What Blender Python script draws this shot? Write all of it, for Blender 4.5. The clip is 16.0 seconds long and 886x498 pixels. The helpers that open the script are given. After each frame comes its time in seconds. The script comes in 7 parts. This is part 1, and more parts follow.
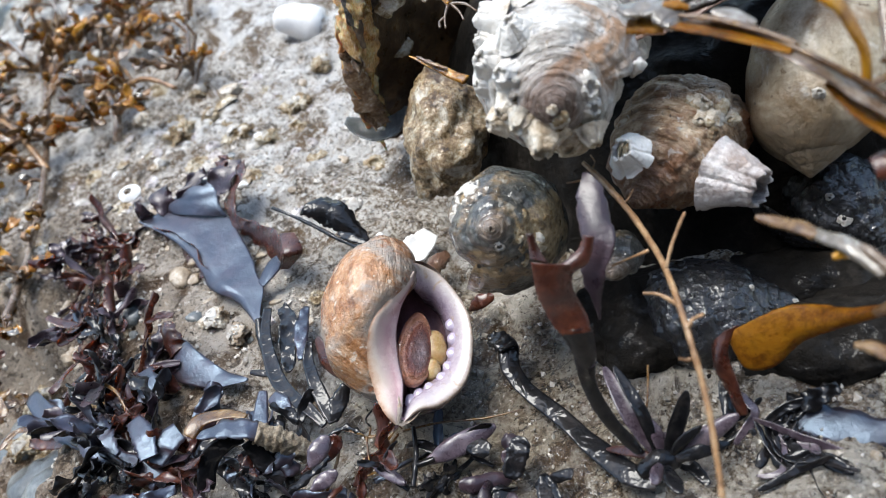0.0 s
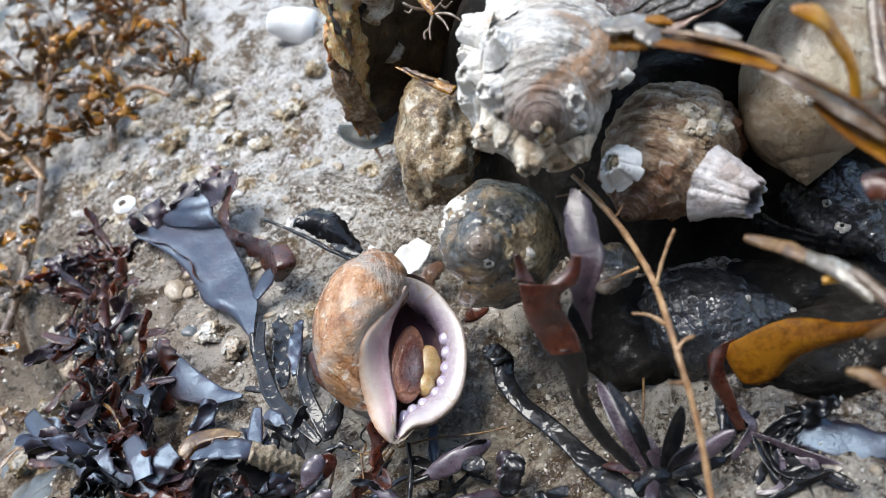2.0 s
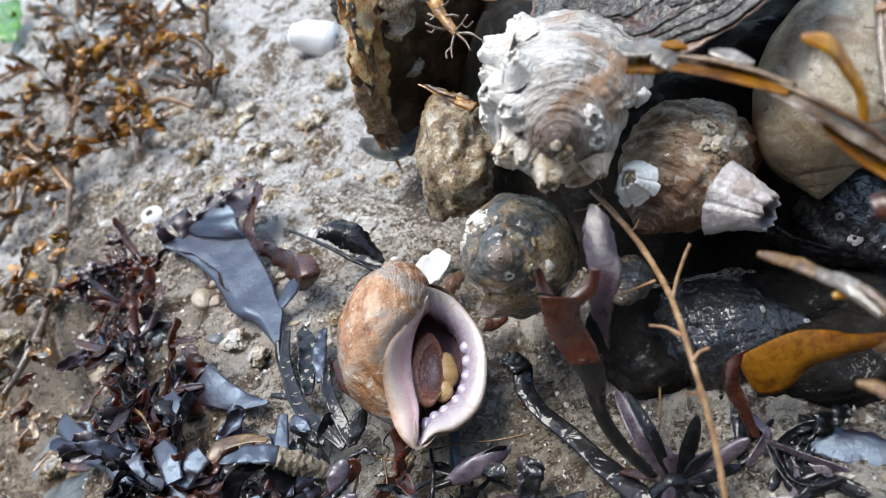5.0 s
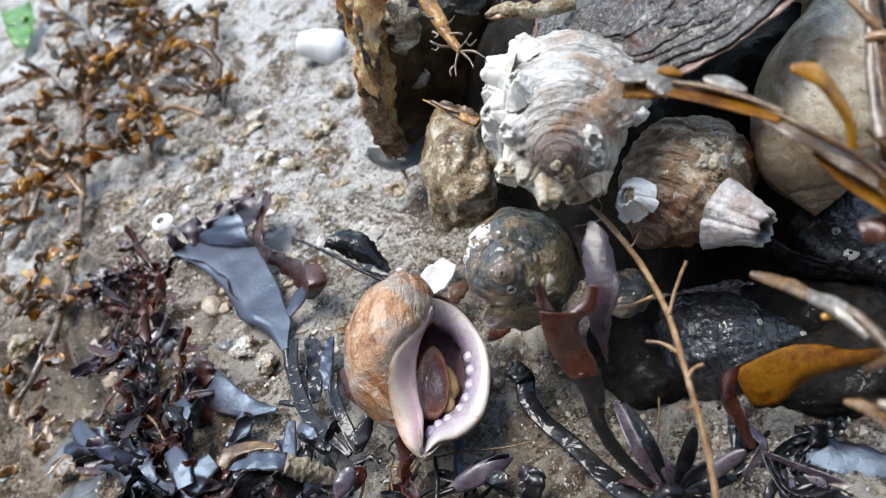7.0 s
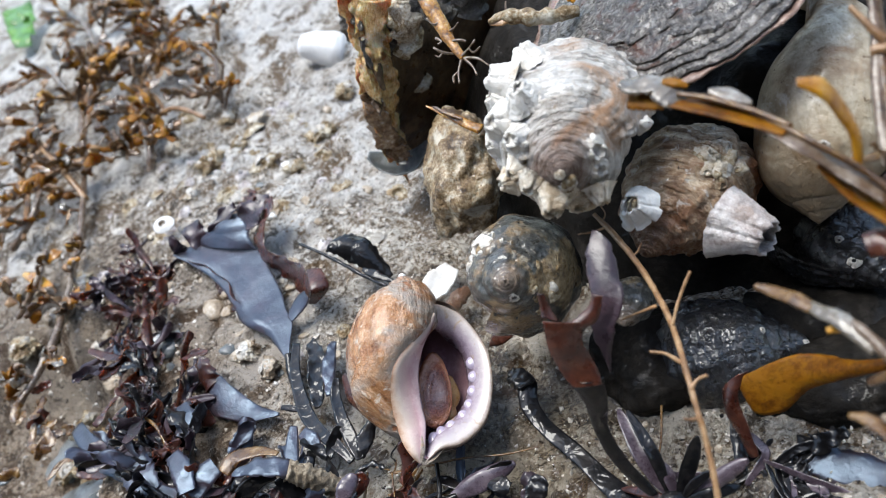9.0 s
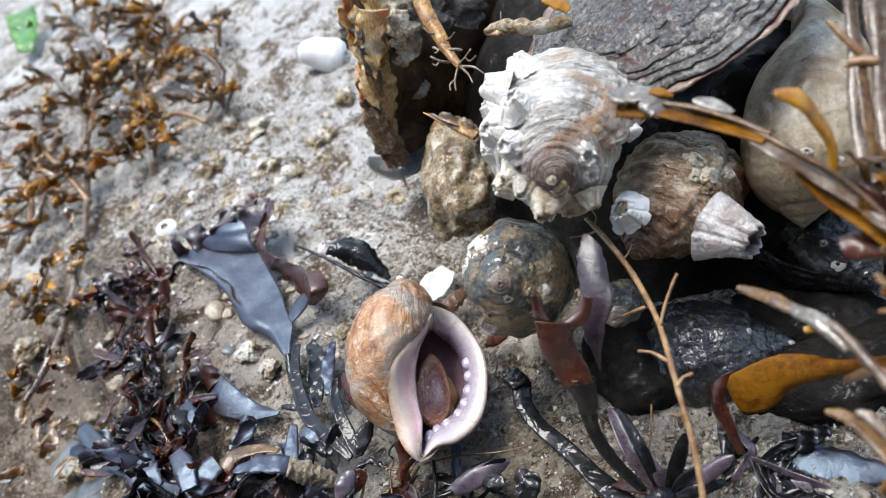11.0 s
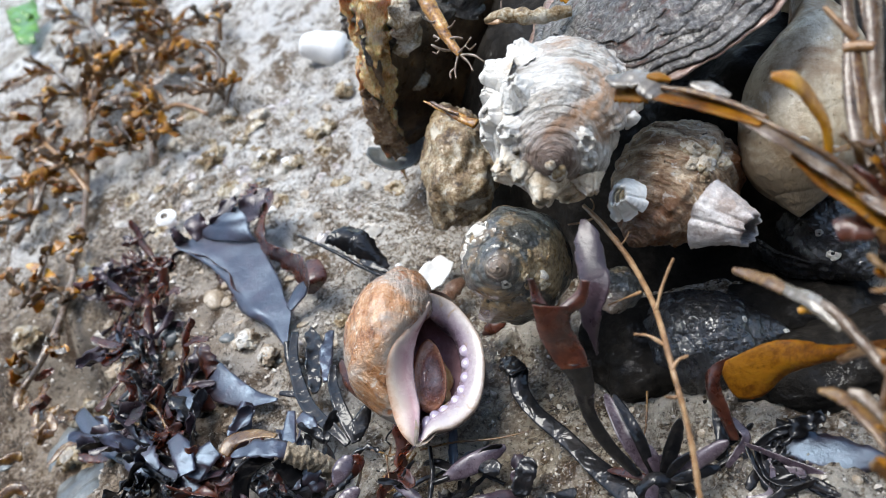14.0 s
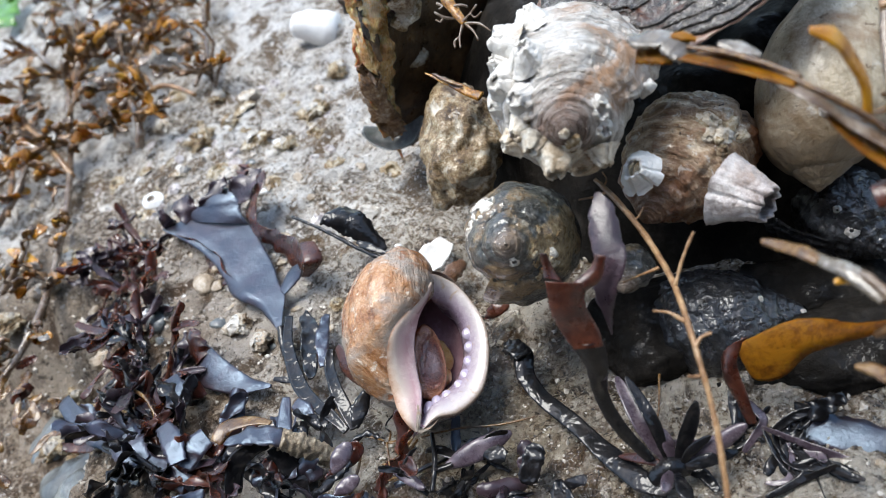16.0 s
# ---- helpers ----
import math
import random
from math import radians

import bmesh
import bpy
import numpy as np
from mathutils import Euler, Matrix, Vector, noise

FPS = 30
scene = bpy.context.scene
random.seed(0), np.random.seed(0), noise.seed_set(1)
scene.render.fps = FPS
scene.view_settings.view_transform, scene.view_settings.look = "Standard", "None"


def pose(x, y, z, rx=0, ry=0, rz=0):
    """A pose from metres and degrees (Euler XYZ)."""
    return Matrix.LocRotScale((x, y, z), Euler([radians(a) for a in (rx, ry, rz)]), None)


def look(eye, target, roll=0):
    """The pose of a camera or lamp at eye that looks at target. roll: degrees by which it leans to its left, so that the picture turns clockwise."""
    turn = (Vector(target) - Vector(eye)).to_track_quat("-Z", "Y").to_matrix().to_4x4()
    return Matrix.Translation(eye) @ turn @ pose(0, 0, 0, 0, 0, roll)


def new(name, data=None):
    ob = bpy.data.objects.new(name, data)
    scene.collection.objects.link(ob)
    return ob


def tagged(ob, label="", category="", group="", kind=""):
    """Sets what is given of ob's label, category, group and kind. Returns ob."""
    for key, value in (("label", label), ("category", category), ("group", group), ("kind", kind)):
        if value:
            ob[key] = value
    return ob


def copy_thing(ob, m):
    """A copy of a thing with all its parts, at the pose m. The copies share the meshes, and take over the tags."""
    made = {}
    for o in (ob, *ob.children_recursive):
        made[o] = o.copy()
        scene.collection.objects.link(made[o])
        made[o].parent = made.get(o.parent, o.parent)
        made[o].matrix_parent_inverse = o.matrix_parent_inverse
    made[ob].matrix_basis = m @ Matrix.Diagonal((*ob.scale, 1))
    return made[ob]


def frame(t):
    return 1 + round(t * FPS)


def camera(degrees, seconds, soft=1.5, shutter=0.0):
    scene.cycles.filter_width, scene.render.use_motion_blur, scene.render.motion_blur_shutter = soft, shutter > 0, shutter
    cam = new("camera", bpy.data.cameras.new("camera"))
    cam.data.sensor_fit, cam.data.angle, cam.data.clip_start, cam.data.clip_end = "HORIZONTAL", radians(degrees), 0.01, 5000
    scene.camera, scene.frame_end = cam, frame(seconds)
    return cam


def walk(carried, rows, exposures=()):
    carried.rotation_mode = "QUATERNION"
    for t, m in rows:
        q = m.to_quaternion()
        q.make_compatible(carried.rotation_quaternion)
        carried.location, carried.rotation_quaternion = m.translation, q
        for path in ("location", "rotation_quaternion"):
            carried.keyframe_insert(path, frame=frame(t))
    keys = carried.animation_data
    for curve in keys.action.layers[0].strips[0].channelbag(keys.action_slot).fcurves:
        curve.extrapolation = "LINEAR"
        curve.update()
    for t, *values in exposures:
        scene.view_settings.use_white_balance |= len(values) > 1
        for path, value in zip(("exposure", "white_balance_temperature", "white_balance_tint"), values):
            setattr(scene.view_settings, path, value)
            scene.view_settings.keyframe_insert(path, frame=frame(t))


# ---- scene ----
PATH = [
    (0, (0.04262, -0.09837, 0.10668), (0.01063, -0.00914, 0.01772), -28.68),
    (0.5, (0.04583, -0.09751, 0.10755), (0.01273, -0.01001, 0.01728), -29.93),
    (1, (0.04511, -0.09565, 0.10493), (0.01153, -0.00795, 0.01504), -29.93),
    (1.5, (0.04647, -0.09472, 0.10537), (0.01262, -0.00706, 0.01553), -30.54),
    (2, (0.04612, -0.09405, 0.10696), (0.01217, -0.00618, 0.01738), -30.88),
    (2.5, (0.04610, -0.09420, 0.10444), (0.01199, -0.00586, 0.01536), -30.38),
    (3, (0.04775, -0.09454, 0.10570), (0.01361, -0.00624, 0.01660), -30.78),
    (3.5, (0.04762, -0.09659, 0.10919), (0.01347, -0.00810, 0.02029), -30.83),
    (4, (0.04554, -0.09643, 0.11047), (0.01106, -0.00773, 0.02192), -30.95),
    (6.5, (0.04846, -0.09504, 0.11220), (0.01077, -0.00711, 0.02417), -32.29),
    (7, (0.04859, -0.09588, 0.11425), (0.01119, -0.00774, 0.02631), -32.10),
    (7.5, (0.04839, -0.09592, 0.11451), (0.01078, -0.00788, 0.02657), -31.99),
    (8, (0.04859, -0.09548, 0.11414), (0.01083, -0.00758, 0.02611), -31.93),
    (8.5, (0.04851, -0.09433, 0.11460), (0.01097, -0.00654, 0.02638), -32.12),
    (11, (0.04998, -0.09734, 0.11768), (0.01281, -0.00904, 0.02981), -31.74),
    (11.5, (0.05398, -0.09711, 0.11558), (0.01635, -0.00872, 0.02799), -31.97),
    (12, (0.05218, -0.09686, 0.11479), (0.01468, -0.00865, 0.02698), -31.70),
    (12.5, (0.05301, -0.09867, 0.11794), (0.01569, -0.01066, 0.02984), -31.88),
    (13, (0.05326, -0.10351, 0.12252), (0.01583, -0.01548, 0.03448), -31.76),
    (13.5, (0.05236, -0.10291, 0.12039), (0.01528, -0.01428, 0.03282), -31.25),
    (14, (0.04946, -0.09987, 0.11681), (0.01269, -0.01141, 0.02893), -31.05),
    (14.5, (0.05062, -0.09973, 0.11701), (0.01355, -0.01142, 0.02910), -31.34),
    (15, (0.04851, -0.09999, 0.11772), (0.01179, -0.01177, 0.02957), -30.98),
    (15.5, (0.04550, -0.09933, 0.11478), (0.01012, -0.01110, 0.02611), -30.19),
    (16, (0.04436, -0.09804, 0.11224), (0.00958, -0.01026, 0.02287), -30.38),
]
cam = camera(60.0, 16.0, soft=0.5)
cam.data.dof.use_dof, cam.data.dof.focus_distance, cam.data.dof.aperture_fstop = True, 0.136, 25.0
walk(cam, [(t, look(eye, target, roll)) for t, eye, target, roll in PATH],
     exposures=[(t, stops + 0.15, 6440, 6) for t, stops in ((0.0, 1.10), (0.5, 1.22), (1.0, 1.12), (2.0, 1.05), (3.5, 1.0), (6.5, 0.98), (8.5, 0.99), (11.0, 1.05), (12.0, 1.01), (13.0, 1.01), (15.0, 1.06), (16.0, 1.05))])

# ---- world and light: a bright overcast sky, the sun behind thin cloud ----
world = bpy.data.worlds.new("overcast_sky")
world.use_nodes = True
scene.world = world
wn = world.node_tree
sky = wn.nodes.new("ShaderNodeTexSky")
sky.sky_type = "NISHITA"
sky.sun_disc = False
sky.sun_elevation, sky.sun_rotation = radians(77), radians(-43)
sky.air_density, sky.dust_density, sky.ozone_density = 1.2, 2.0, 1.0
wn.links.new(sky.outputs[0], wn.nodes["Background"].inputs[0])
wn.nodes["Background"].inputs[1].default_value = 0.15
sun = new("sun", bpy.data.lights.new("sun", "SUN"))
sun.data.energy, sun.data.angle, sun.data.color = 1.75, radians(32), (1.0, 0.985, 0.97)
sun.matrix_world = look((-0.15, 0.16, 0.975), (0, 0, 0))

MM = 0.001


# ---- materials ----
def ramp_node(nt, stops, source):
    node = nt.nodes.new("ShaderNodeValToRGB")
    while len(node.color_ramp.elements) < len(stops):
        node.color_ramp.elements.new(0.5)
    for el, (at, col) in zip(node.color_ramp.elements, stops):
        el.position, el.color = at, (*col, 1)
    nt.links.new(source, node.inputs[0])
    return node.outputs[0]


def noise_node(nt, coords, scale, detail=6, rough=0.6, distort=0.0):
    node = nt.nodes.new("ShaderNodeTexNoise")
    node.inputs["Scale"].default_value = scale
    node.inputs["Detail"].default_value = detail
    node.inputs["Roughness"].default_value = rough
    node.inputs["Distortion"].default_value = distort
    nt.links.new(coords, node.inputs["Vector"])
    return node.outputs["Fac"]


def math_node(nt, op, a, b):
    node = nt.nodes.new("ShaderNodeMath")
    node.operation = op
    for socket, value in zip(node.inputs, (a, b)):
        if isinstance(value, (int, float)):
            socket.default_value = value
        else:
            nt.links.new(value, socket)
    return node.outputs[0]


def mix_node(nt, blend, fac, a, b):
    node = nt.nodes.new("ShaderNodeMix")
    node.data_type, node.blend_type = "RGBA", blend
    for socket, value in ((node.inputs[0], fac), (node.inputs[6], a), (node.inputs[7], b)):
        if isinstance(value, (int, float)):
            socket.default_value = value
        elif isinstance(value, tuple):
            socket.default_value = (*value, 1)
        else:
            nt.links.new(value, socket)
    return node.outputs[2]


def surface(name, stops, size=8.0, grain=0.8, grain_amount=0.5, rough=(0.3, 0.6), bump=0.4, coat=0.0, specks=None,
            bands=None, patches=None, through_light=0.0, distort=0.4, bump_size=None, coat_rough=0.12, spec=0.5, coat_ior=1.5, damp=False, across=None, tip=None, depth=0.6, film=None, sheen=None, water=None, growth=None):
    """A natural surface. size and grain: millimetres of the large and the fine mottling. bands: (along, across, stops, amount) over the
    uv map; patches: (size, from, to, colour); specks: (size, threshold, colour)."""
    m = bpy.data.materials.new(name)
    m.use_nodes = True
    nt = m.node_tree
    bsdf = nt.nodes["Principled BSDF"]
    tc = nt.nodes.new("ShaderNodeTexCoord")
    info = nt.nodes.new("ShaderNodeObjectInfo")
    shift = nt.nodes.new("ShaderNodeVectorMath")
    shift.operation = "MULTIPLY_ADD"
    nt.links.new(info.outputs["Random"], shift.inputs[0])
    shift.inputs[1].default_value = (0.37, 0.53, 0.71)
    nt.links.new(tc.outputs["Object"], shift.inputs[2])
    co = shift.outputs[0]
    big = noise_node(nt, co, 1000 / size, 5, 0.6, distort)
    fine = noise_node(nt, co, 1000 / grain, 6, 0.7, 0.2)
    fac = math_node(nt, "ADD", big, math_node(nt, "MULTIPLY", math_node(nt, "SUBTRACT", fine, 0.5), grain_amount))
    col = ramp_node(nt, stops, fac)
    band = None
    if bands:
        b_along, b_across, bstops, amount = bands
        uv = nt.nodes.new("ShaderNodeMapping")
        uv.inputs["Scale"].default_value = (b_along, b_across, 1)
        nt.links.new(tc.outputs["UV"], uv.inputs[0])
        band = noise_node(nt, uv.outputs[0], 1.0, 4, 0.65, 0.15)
        col = mix_node(nt, "MIX", amount, col, ramp_node(nt, bstops, band))
    if across:
        # growth colours that run across the shell's edge, over the uv map's second axis
        split = nt.nodes.new("ShaderNodeSeparateXYZ")
        nt.links.new(tc.outputs["UV"], split.inputs[0])
        uneven = math_node(nt, "ADD", split.outputs[1], math_node(nt, "MULTIPLY", math_node(nt, "SUBTRACT", fine, 0.5), 0.25))
        col = mix_node(nt, "MIX", 0.8, col, ramp_node(nt, across, uneven))
    for psize, lo, hi, pcol in ([patches] if isinstance(patches, tuple) else patches or []):
        spread = nt.nodes.new("ShaderNodeMapRange")
        spread.inputs[1].default_value, spread.inputs[2].default_value = lo, hi
        nt.links.new(noise_node(nt, co, 1000 / psize, 7, 0.62, 0.6), spread.inputs[0])
        col = mix_node(nt, "MIX", spread.outputs[0], col, pcol)
    if specks:
        ssize, limit, scol = specks
        vor = nt.nodes.new("ShaderNodeTexVoronoi")
        vor.inputs["Scale"].default_value = 1000 / ssize
        nt.links.new(co, vor.inputs["Vector"])
        near = math_node(nt, "LESS_THAN", vor.outputs["Distance"], limit)
        col = mix_node(nt, "MIX", math_node(nt, "MULTIPLY", near, 0.75), col, scol)
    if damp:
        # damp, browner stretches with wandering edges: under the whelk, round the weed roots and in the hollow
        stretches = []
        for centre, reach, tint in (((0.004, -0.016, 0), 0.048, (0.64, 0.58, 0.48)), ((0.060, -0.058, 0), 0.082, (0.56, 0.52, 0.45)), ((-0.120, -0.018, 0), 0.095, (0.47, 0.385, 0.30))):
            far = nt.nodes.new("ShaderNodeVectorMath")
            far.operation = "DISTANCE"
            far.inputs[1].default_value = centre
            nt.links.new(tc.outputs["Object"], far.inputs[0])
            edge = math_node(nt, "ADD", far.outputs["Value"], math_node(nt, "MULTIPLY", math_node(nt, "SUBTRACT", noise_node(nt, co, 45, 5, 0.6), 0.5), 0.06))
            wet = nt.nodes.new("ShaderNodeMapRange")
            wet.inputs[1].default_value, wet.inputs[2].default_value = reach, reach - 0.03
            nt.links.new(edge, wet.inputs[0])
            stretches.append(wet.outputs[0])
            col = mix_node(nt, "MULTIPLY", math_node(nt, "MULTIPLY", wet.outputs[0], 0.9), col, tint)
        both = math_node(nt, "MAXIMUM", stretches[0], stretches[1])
    if tip:
        # the worn spire: another colour round the apex, which is the object's origin
        reach, tcol = tip
        far = nt.nodes.new("ShaderNodeVectorMath")
        far.operation = "LENGTH"
        nt.links.new(tc.outputs["Object"], far.inputs[0])
        worn = nt.nodes.new("ShaderNodeMapRange")
        worn.inputs[1].default_value, worn.inputs[2].default_value, worn.inputs[4].default_value = reach * 0.001, reach * 0.0004, 0.75
        nt.links.new(math_node(nt, "ADD", far.outputs["Value"], math_node(nt, "MULTIPLY", math_node(nt, "SUBTRACT", big, 0.5), reach * 0.0014)), worn.inputs[0])
        col = mix_node(nt, "MIX", worn.outputs[0], col, tcol)
    if growth:
        # a golden-brown growth with a wandering edge that covers one side
        centre, reach, tones = growth
        far = nt.nodes.new("ShaderNodeVectorMath")
        far.operation = "DISTANCE"
        far.inputs[1].default_value = centre
        nt.links.new(tc.outputs["Object"], far.inputs[0])
        grown = nt.nodes.new("ShaderNodeMapRange")
        grown.inputs[1].default_value, grown.inputs[2].default_value, grown.inputs[4].default_value = reach, reach - 0.002, 0.9
        nt.links.new(math_node(nt, "ADD", far.outputs["Value"], math_node(nt, "MULTIPLY", math_node(nt, "SUBTRACT", noise_node(nt, co, 220, 6, 0.65), 0.5), 0.016)), grown.inputs[0])
        col = mix_node(nt, "MIX", grown.outputs[0], col, ramp_node(nt, tones, noise_node(nt, co, 900, 6, 0.7)))
    nt.links.new(col, bsdf.inputs["Base Color"])
    rr = nt.nodes.new("ShaderNodeMapRange")
    rr.inputs[1].default_value, rr.inputs[2].default_value = 0.3, 0.7
    rr.inputs[3].default_value, rr.inputs[4].default_value = rough
    nt.links.new(noise_node(nt, co, 1000 / (size * 0.45), 4, 0.6), rr.inputs[0])
    gloss = rr.outputs[0]
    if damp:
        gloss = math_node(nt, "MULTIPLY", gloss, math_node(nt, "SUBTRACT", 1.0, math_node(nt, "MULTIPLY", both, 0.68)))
    nt.links.new(gloss, bsdf.inputs["Roughness"])
    bsdf.inputs["Specular IOR Level"].default_value = spec
    bsdf.inputs["Coat Weight"].default_value = coat
    if sheen:
        bsdf.inputs["Specular Tint"].default_value = (*sheen[:3], 1)
        bsdf.inputs["IOR"].default_value = sheen[3] if len(sheen) > 3 else 2.0
    if film:
        # a film of water that lies in patches
        wet_film = nt.nodes.new("ShaderNodeMapRange")
        wet_film.inputs[1].default_value, wet_film.inputs[2].default_value, wet_film.inputs[4].default_value = film[1], film[2], coat
        nt.links.new(noise_node(nt, co, 1000 / film[0], 4, 0.55, 0.5), wet_film.inputs[0])
        nt.links.new(wet_film.outputs[0], bsdf.inputs["Coat Weight"])
    bsdf.inputs["Coat Roughness"].default_value = coat_rough
    bsdf.inputs["Coat IOR"].default_value = coat_ior
    if bump:
        bn = nt.nodes.new("ShaderNodeBump")
        bn.inputs["Strength"].default_value = bump
        bn.inputs["Distance"].default_value = depth * 0.001
        height = noise_node(nt, co, 1000 / (bump_size or grain * 1.6), 6, 0.65, 0.3)
        if band:
            height = math_node(nt, "ADD", height, math_node(nt, "MULTIPLY", band, 1.2))
        nt.links.new(height, bn.inputs["Height"])
        nt.links.new(bn.outputs[0], bsdf.inputs["Normal"])
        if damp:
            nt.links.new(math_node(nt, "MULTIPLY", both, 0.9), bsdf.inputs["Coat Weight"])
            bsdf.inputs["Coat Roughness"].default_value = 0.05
    if water:
        # the water film's own gentle ripple
        rip = nt.nodes.new("ShaderNodeBump")
        rip.inputs["Distance"].default_value = water[1] * 0.001
        nt.links.new(noise_node(nt, co, 1000 / water[0], 2, 0.5, 0.4), rip.inputs["Height"])
        nt.links.new(rip.outputs[0], bsdf.inputs["Coat Normal"])
    if through_light:
        bsdf.inputs["Transmission Weight"].default_value = 0.0
        bsdf.inputs["Subsurface Weight"].default_value = through_light
        bsdf.inputs["Subsurface Radius"].default_value = (1.0, 0.4, 0.2)
        bsdf.inputs["Subsurface Scale"].default_value = 0.0015
    return m


# the finest pale patches paint small white wet glints into the rock's colour
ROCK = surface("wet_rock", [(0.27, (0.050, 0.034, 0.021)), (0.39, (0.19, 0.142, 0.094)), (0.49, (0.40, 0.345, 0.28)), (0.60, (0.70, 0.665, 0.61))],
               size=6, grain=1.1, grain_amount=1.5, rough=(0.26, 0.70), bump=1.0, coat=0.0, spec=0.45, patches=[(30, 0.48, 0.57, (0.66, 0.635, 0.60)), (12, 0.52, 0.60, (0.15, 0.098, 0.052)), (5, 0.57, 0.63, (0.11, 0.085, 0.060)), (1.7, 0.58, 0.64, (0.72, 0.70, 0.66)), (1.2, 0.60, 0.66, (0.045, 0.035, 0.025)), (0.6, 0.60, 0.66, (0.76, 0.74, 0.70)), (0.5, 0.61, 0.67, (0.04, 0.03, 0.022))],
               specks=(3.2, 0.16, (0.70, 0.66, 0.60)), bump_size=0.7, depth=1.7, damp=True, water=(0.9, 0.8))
WHELK_SHELL = surface("brown_whelk_shell", [(0.30, (0.18, 0.058, 0.015)), (0.43, (0.40, 0.17, 0.060)), (0.55, (0.53, 0.29, 0.14)), (0.70, (0.70, 0.50, 0.34))], size=8, grain=0.7,
                      grain_amount=0.8, rough=(0.15, 0.38), bump=0.8, coat=0.4, coat_rough=0.14, distort=1.8, bump_size=0.9, depth=0.8,
                      bands=(34, 1.3, [(0.36, (0.085, 0.032, 0.011)), (0.45, (0.32, 0.145, 0.058)), (0.56, (0.46, 0.255, 0.13)), (0.68, (0.68, 0.50, 0.36))], 0.5),
                      patches=[(13, 0.44, 0.54, (0.36, 0.30, 0.25)), (6, 0.55, 0.64, (0.26, 0.085, 0.020)), (3.0, 0.60, 0.66, (0.62, 0.52, 0.42)), (0.8, 0.65, 0.70, (0.80, 0.70, 0.56))], specks=(2.6, 0.06, (0.80, 0.72, 0.58)), water=(1.5, 0.16))
LIP_MAT = surface("lilac_white_shell_lip", [(0.3, (0.348, 0.257, 0.318)), (0.5, (0.454, 0.370, 0.393)), (0.7, (0.545, 0.477, 0.439))], size=5, grain=0.8, rough=(0.16, 0.36), bump=0.25,
                  coat=0.4, patches=(3.5, 0.60, 0.70, (0.36, 0.27, 0.19)), across=[(0.18, (0.20, 0.115, 0.062)), (0.28, (0.42, 0.315, 0.225)), (0.36, (0.50, 0.445, 0.40)), (0.46, (0.49, 0.46, 0.46)), (0.57, (0.37, 0.325, 0.385)), (0.67, (0.20, 0.152, 0.225)), (0.86, (0.132, 0.075, 0.097))])
COLUMELLA_MAT = surface("pink_white_shell", [(0.3, (0.50, 0.32, 0.31)), (0.5, (0.62, 0.44, 0.43)), (0.7, (0.74, 0.60, 0.54))], size=6, grain=1.2, grain_amount=0.8, rough=(0.14, 0.34),
                        bump=0.2, coat=0.5, across=[(0.0, (0.38, 0.20, 0.10)), (0.08, (0.56, 0.42, 0.30)), (0.20, (0.68, 0.58, 0.50)), (0.36, (0.60, 0.43, 0.42)), (0.50, (0.50, 0.30, 0.32)), (0.66, (0.62, 0.46, 0.48)), (0.82, (0.28, 0.16, 0.20))])
TOOTH_MAT = surface("pale_lilac_tooth", [(0.3, (0.34, 0.28, 0.40)), (0.7, (0.47, 0.42, 0.50))], size=2, grain=0.5, rough=(0.12, 0.22), bump=0.03, coat=0.6)
INNER_MAT = surface("purple_shell_lining", [(0.3, (0.190, 0.104, 0.118)), (0.5, (0.323, 0.190, 0.209)), (0.7, (0.532, 0.342, 0.380))], size=9, grain=1.5, rough=(0.18, 0.3),
                    bump=0.05, coat=0.4,
                    bands=(9, 0.4, [(0.4, (0.209, 0.114, 0.114)), (0.6, (0.494, 0.304, 0.361))], 0.3))
OPERCULUM_MAT = surface("horny_red_brown", [(0.3, (0.078, 0.018, 0.013)), (0.5, (0.195, 0.049, 0.029)), (0.68, (0.390, 0.143, 0.078))], size=3.0, grain=0.5, grain_amount=0.9, rough=(0.10, 0.3), bump=1.0,
                        coat=1.0, coat_rough=0.08, across=[(0.0, (0.26, 0.21, 0.23)), (0.40, (0.11, 0.065, 0.07)), (0.62, (0.17, 0.050, 0.032)), (0.82, (0.46, 0.20, 0.11)), (1.0, (0.30, 0.10, 0.05))], bump_size=1.6, depth=1.3, water=(1.6, 0.35))
FOOT_MAT = surface("cream_foot_flesh", [(0.3, (0.36, 0.21, 0.080)), (0.6, (0.50, 0.34, 0.155)), (0.75, (0.60, 0.46, 0.27))], size=3, grain=0.4, rough=(0.2, 0.4), bump=0.2, coat=0.5,
                   through_light=0.3)
GREY_SHELL = surface("weathered_grey_shell", [(0.3, (0.20, 0.165, 0.13)), (0.44, (0.46, 0.42, 0.37)), (0.56, (0.64, 0.605, 0.55)), (0.72, (0.74, 0.72, 0.69))], size=7, grain=0.7,
                     grain_amount=0.9, rough=(0.3, 0.6), bump=1.0, coat=0.15, bands=(10, 14, [(0.36, (0.11, 0.088, 0.070)), (0.46, (0.46, 0.42, 0.37)), (0.60, (0.78, 0.76, 0.73))], 0.6),
                     patches=[(12, 0.55, 0.66, (0.38, 0.22, 0.12)), (2.5, 0.62, 0.70, (0.24, 0.17, 0.11))], tip=(9.0, (0.13, 0.055, 0.026)), depth=1.0)
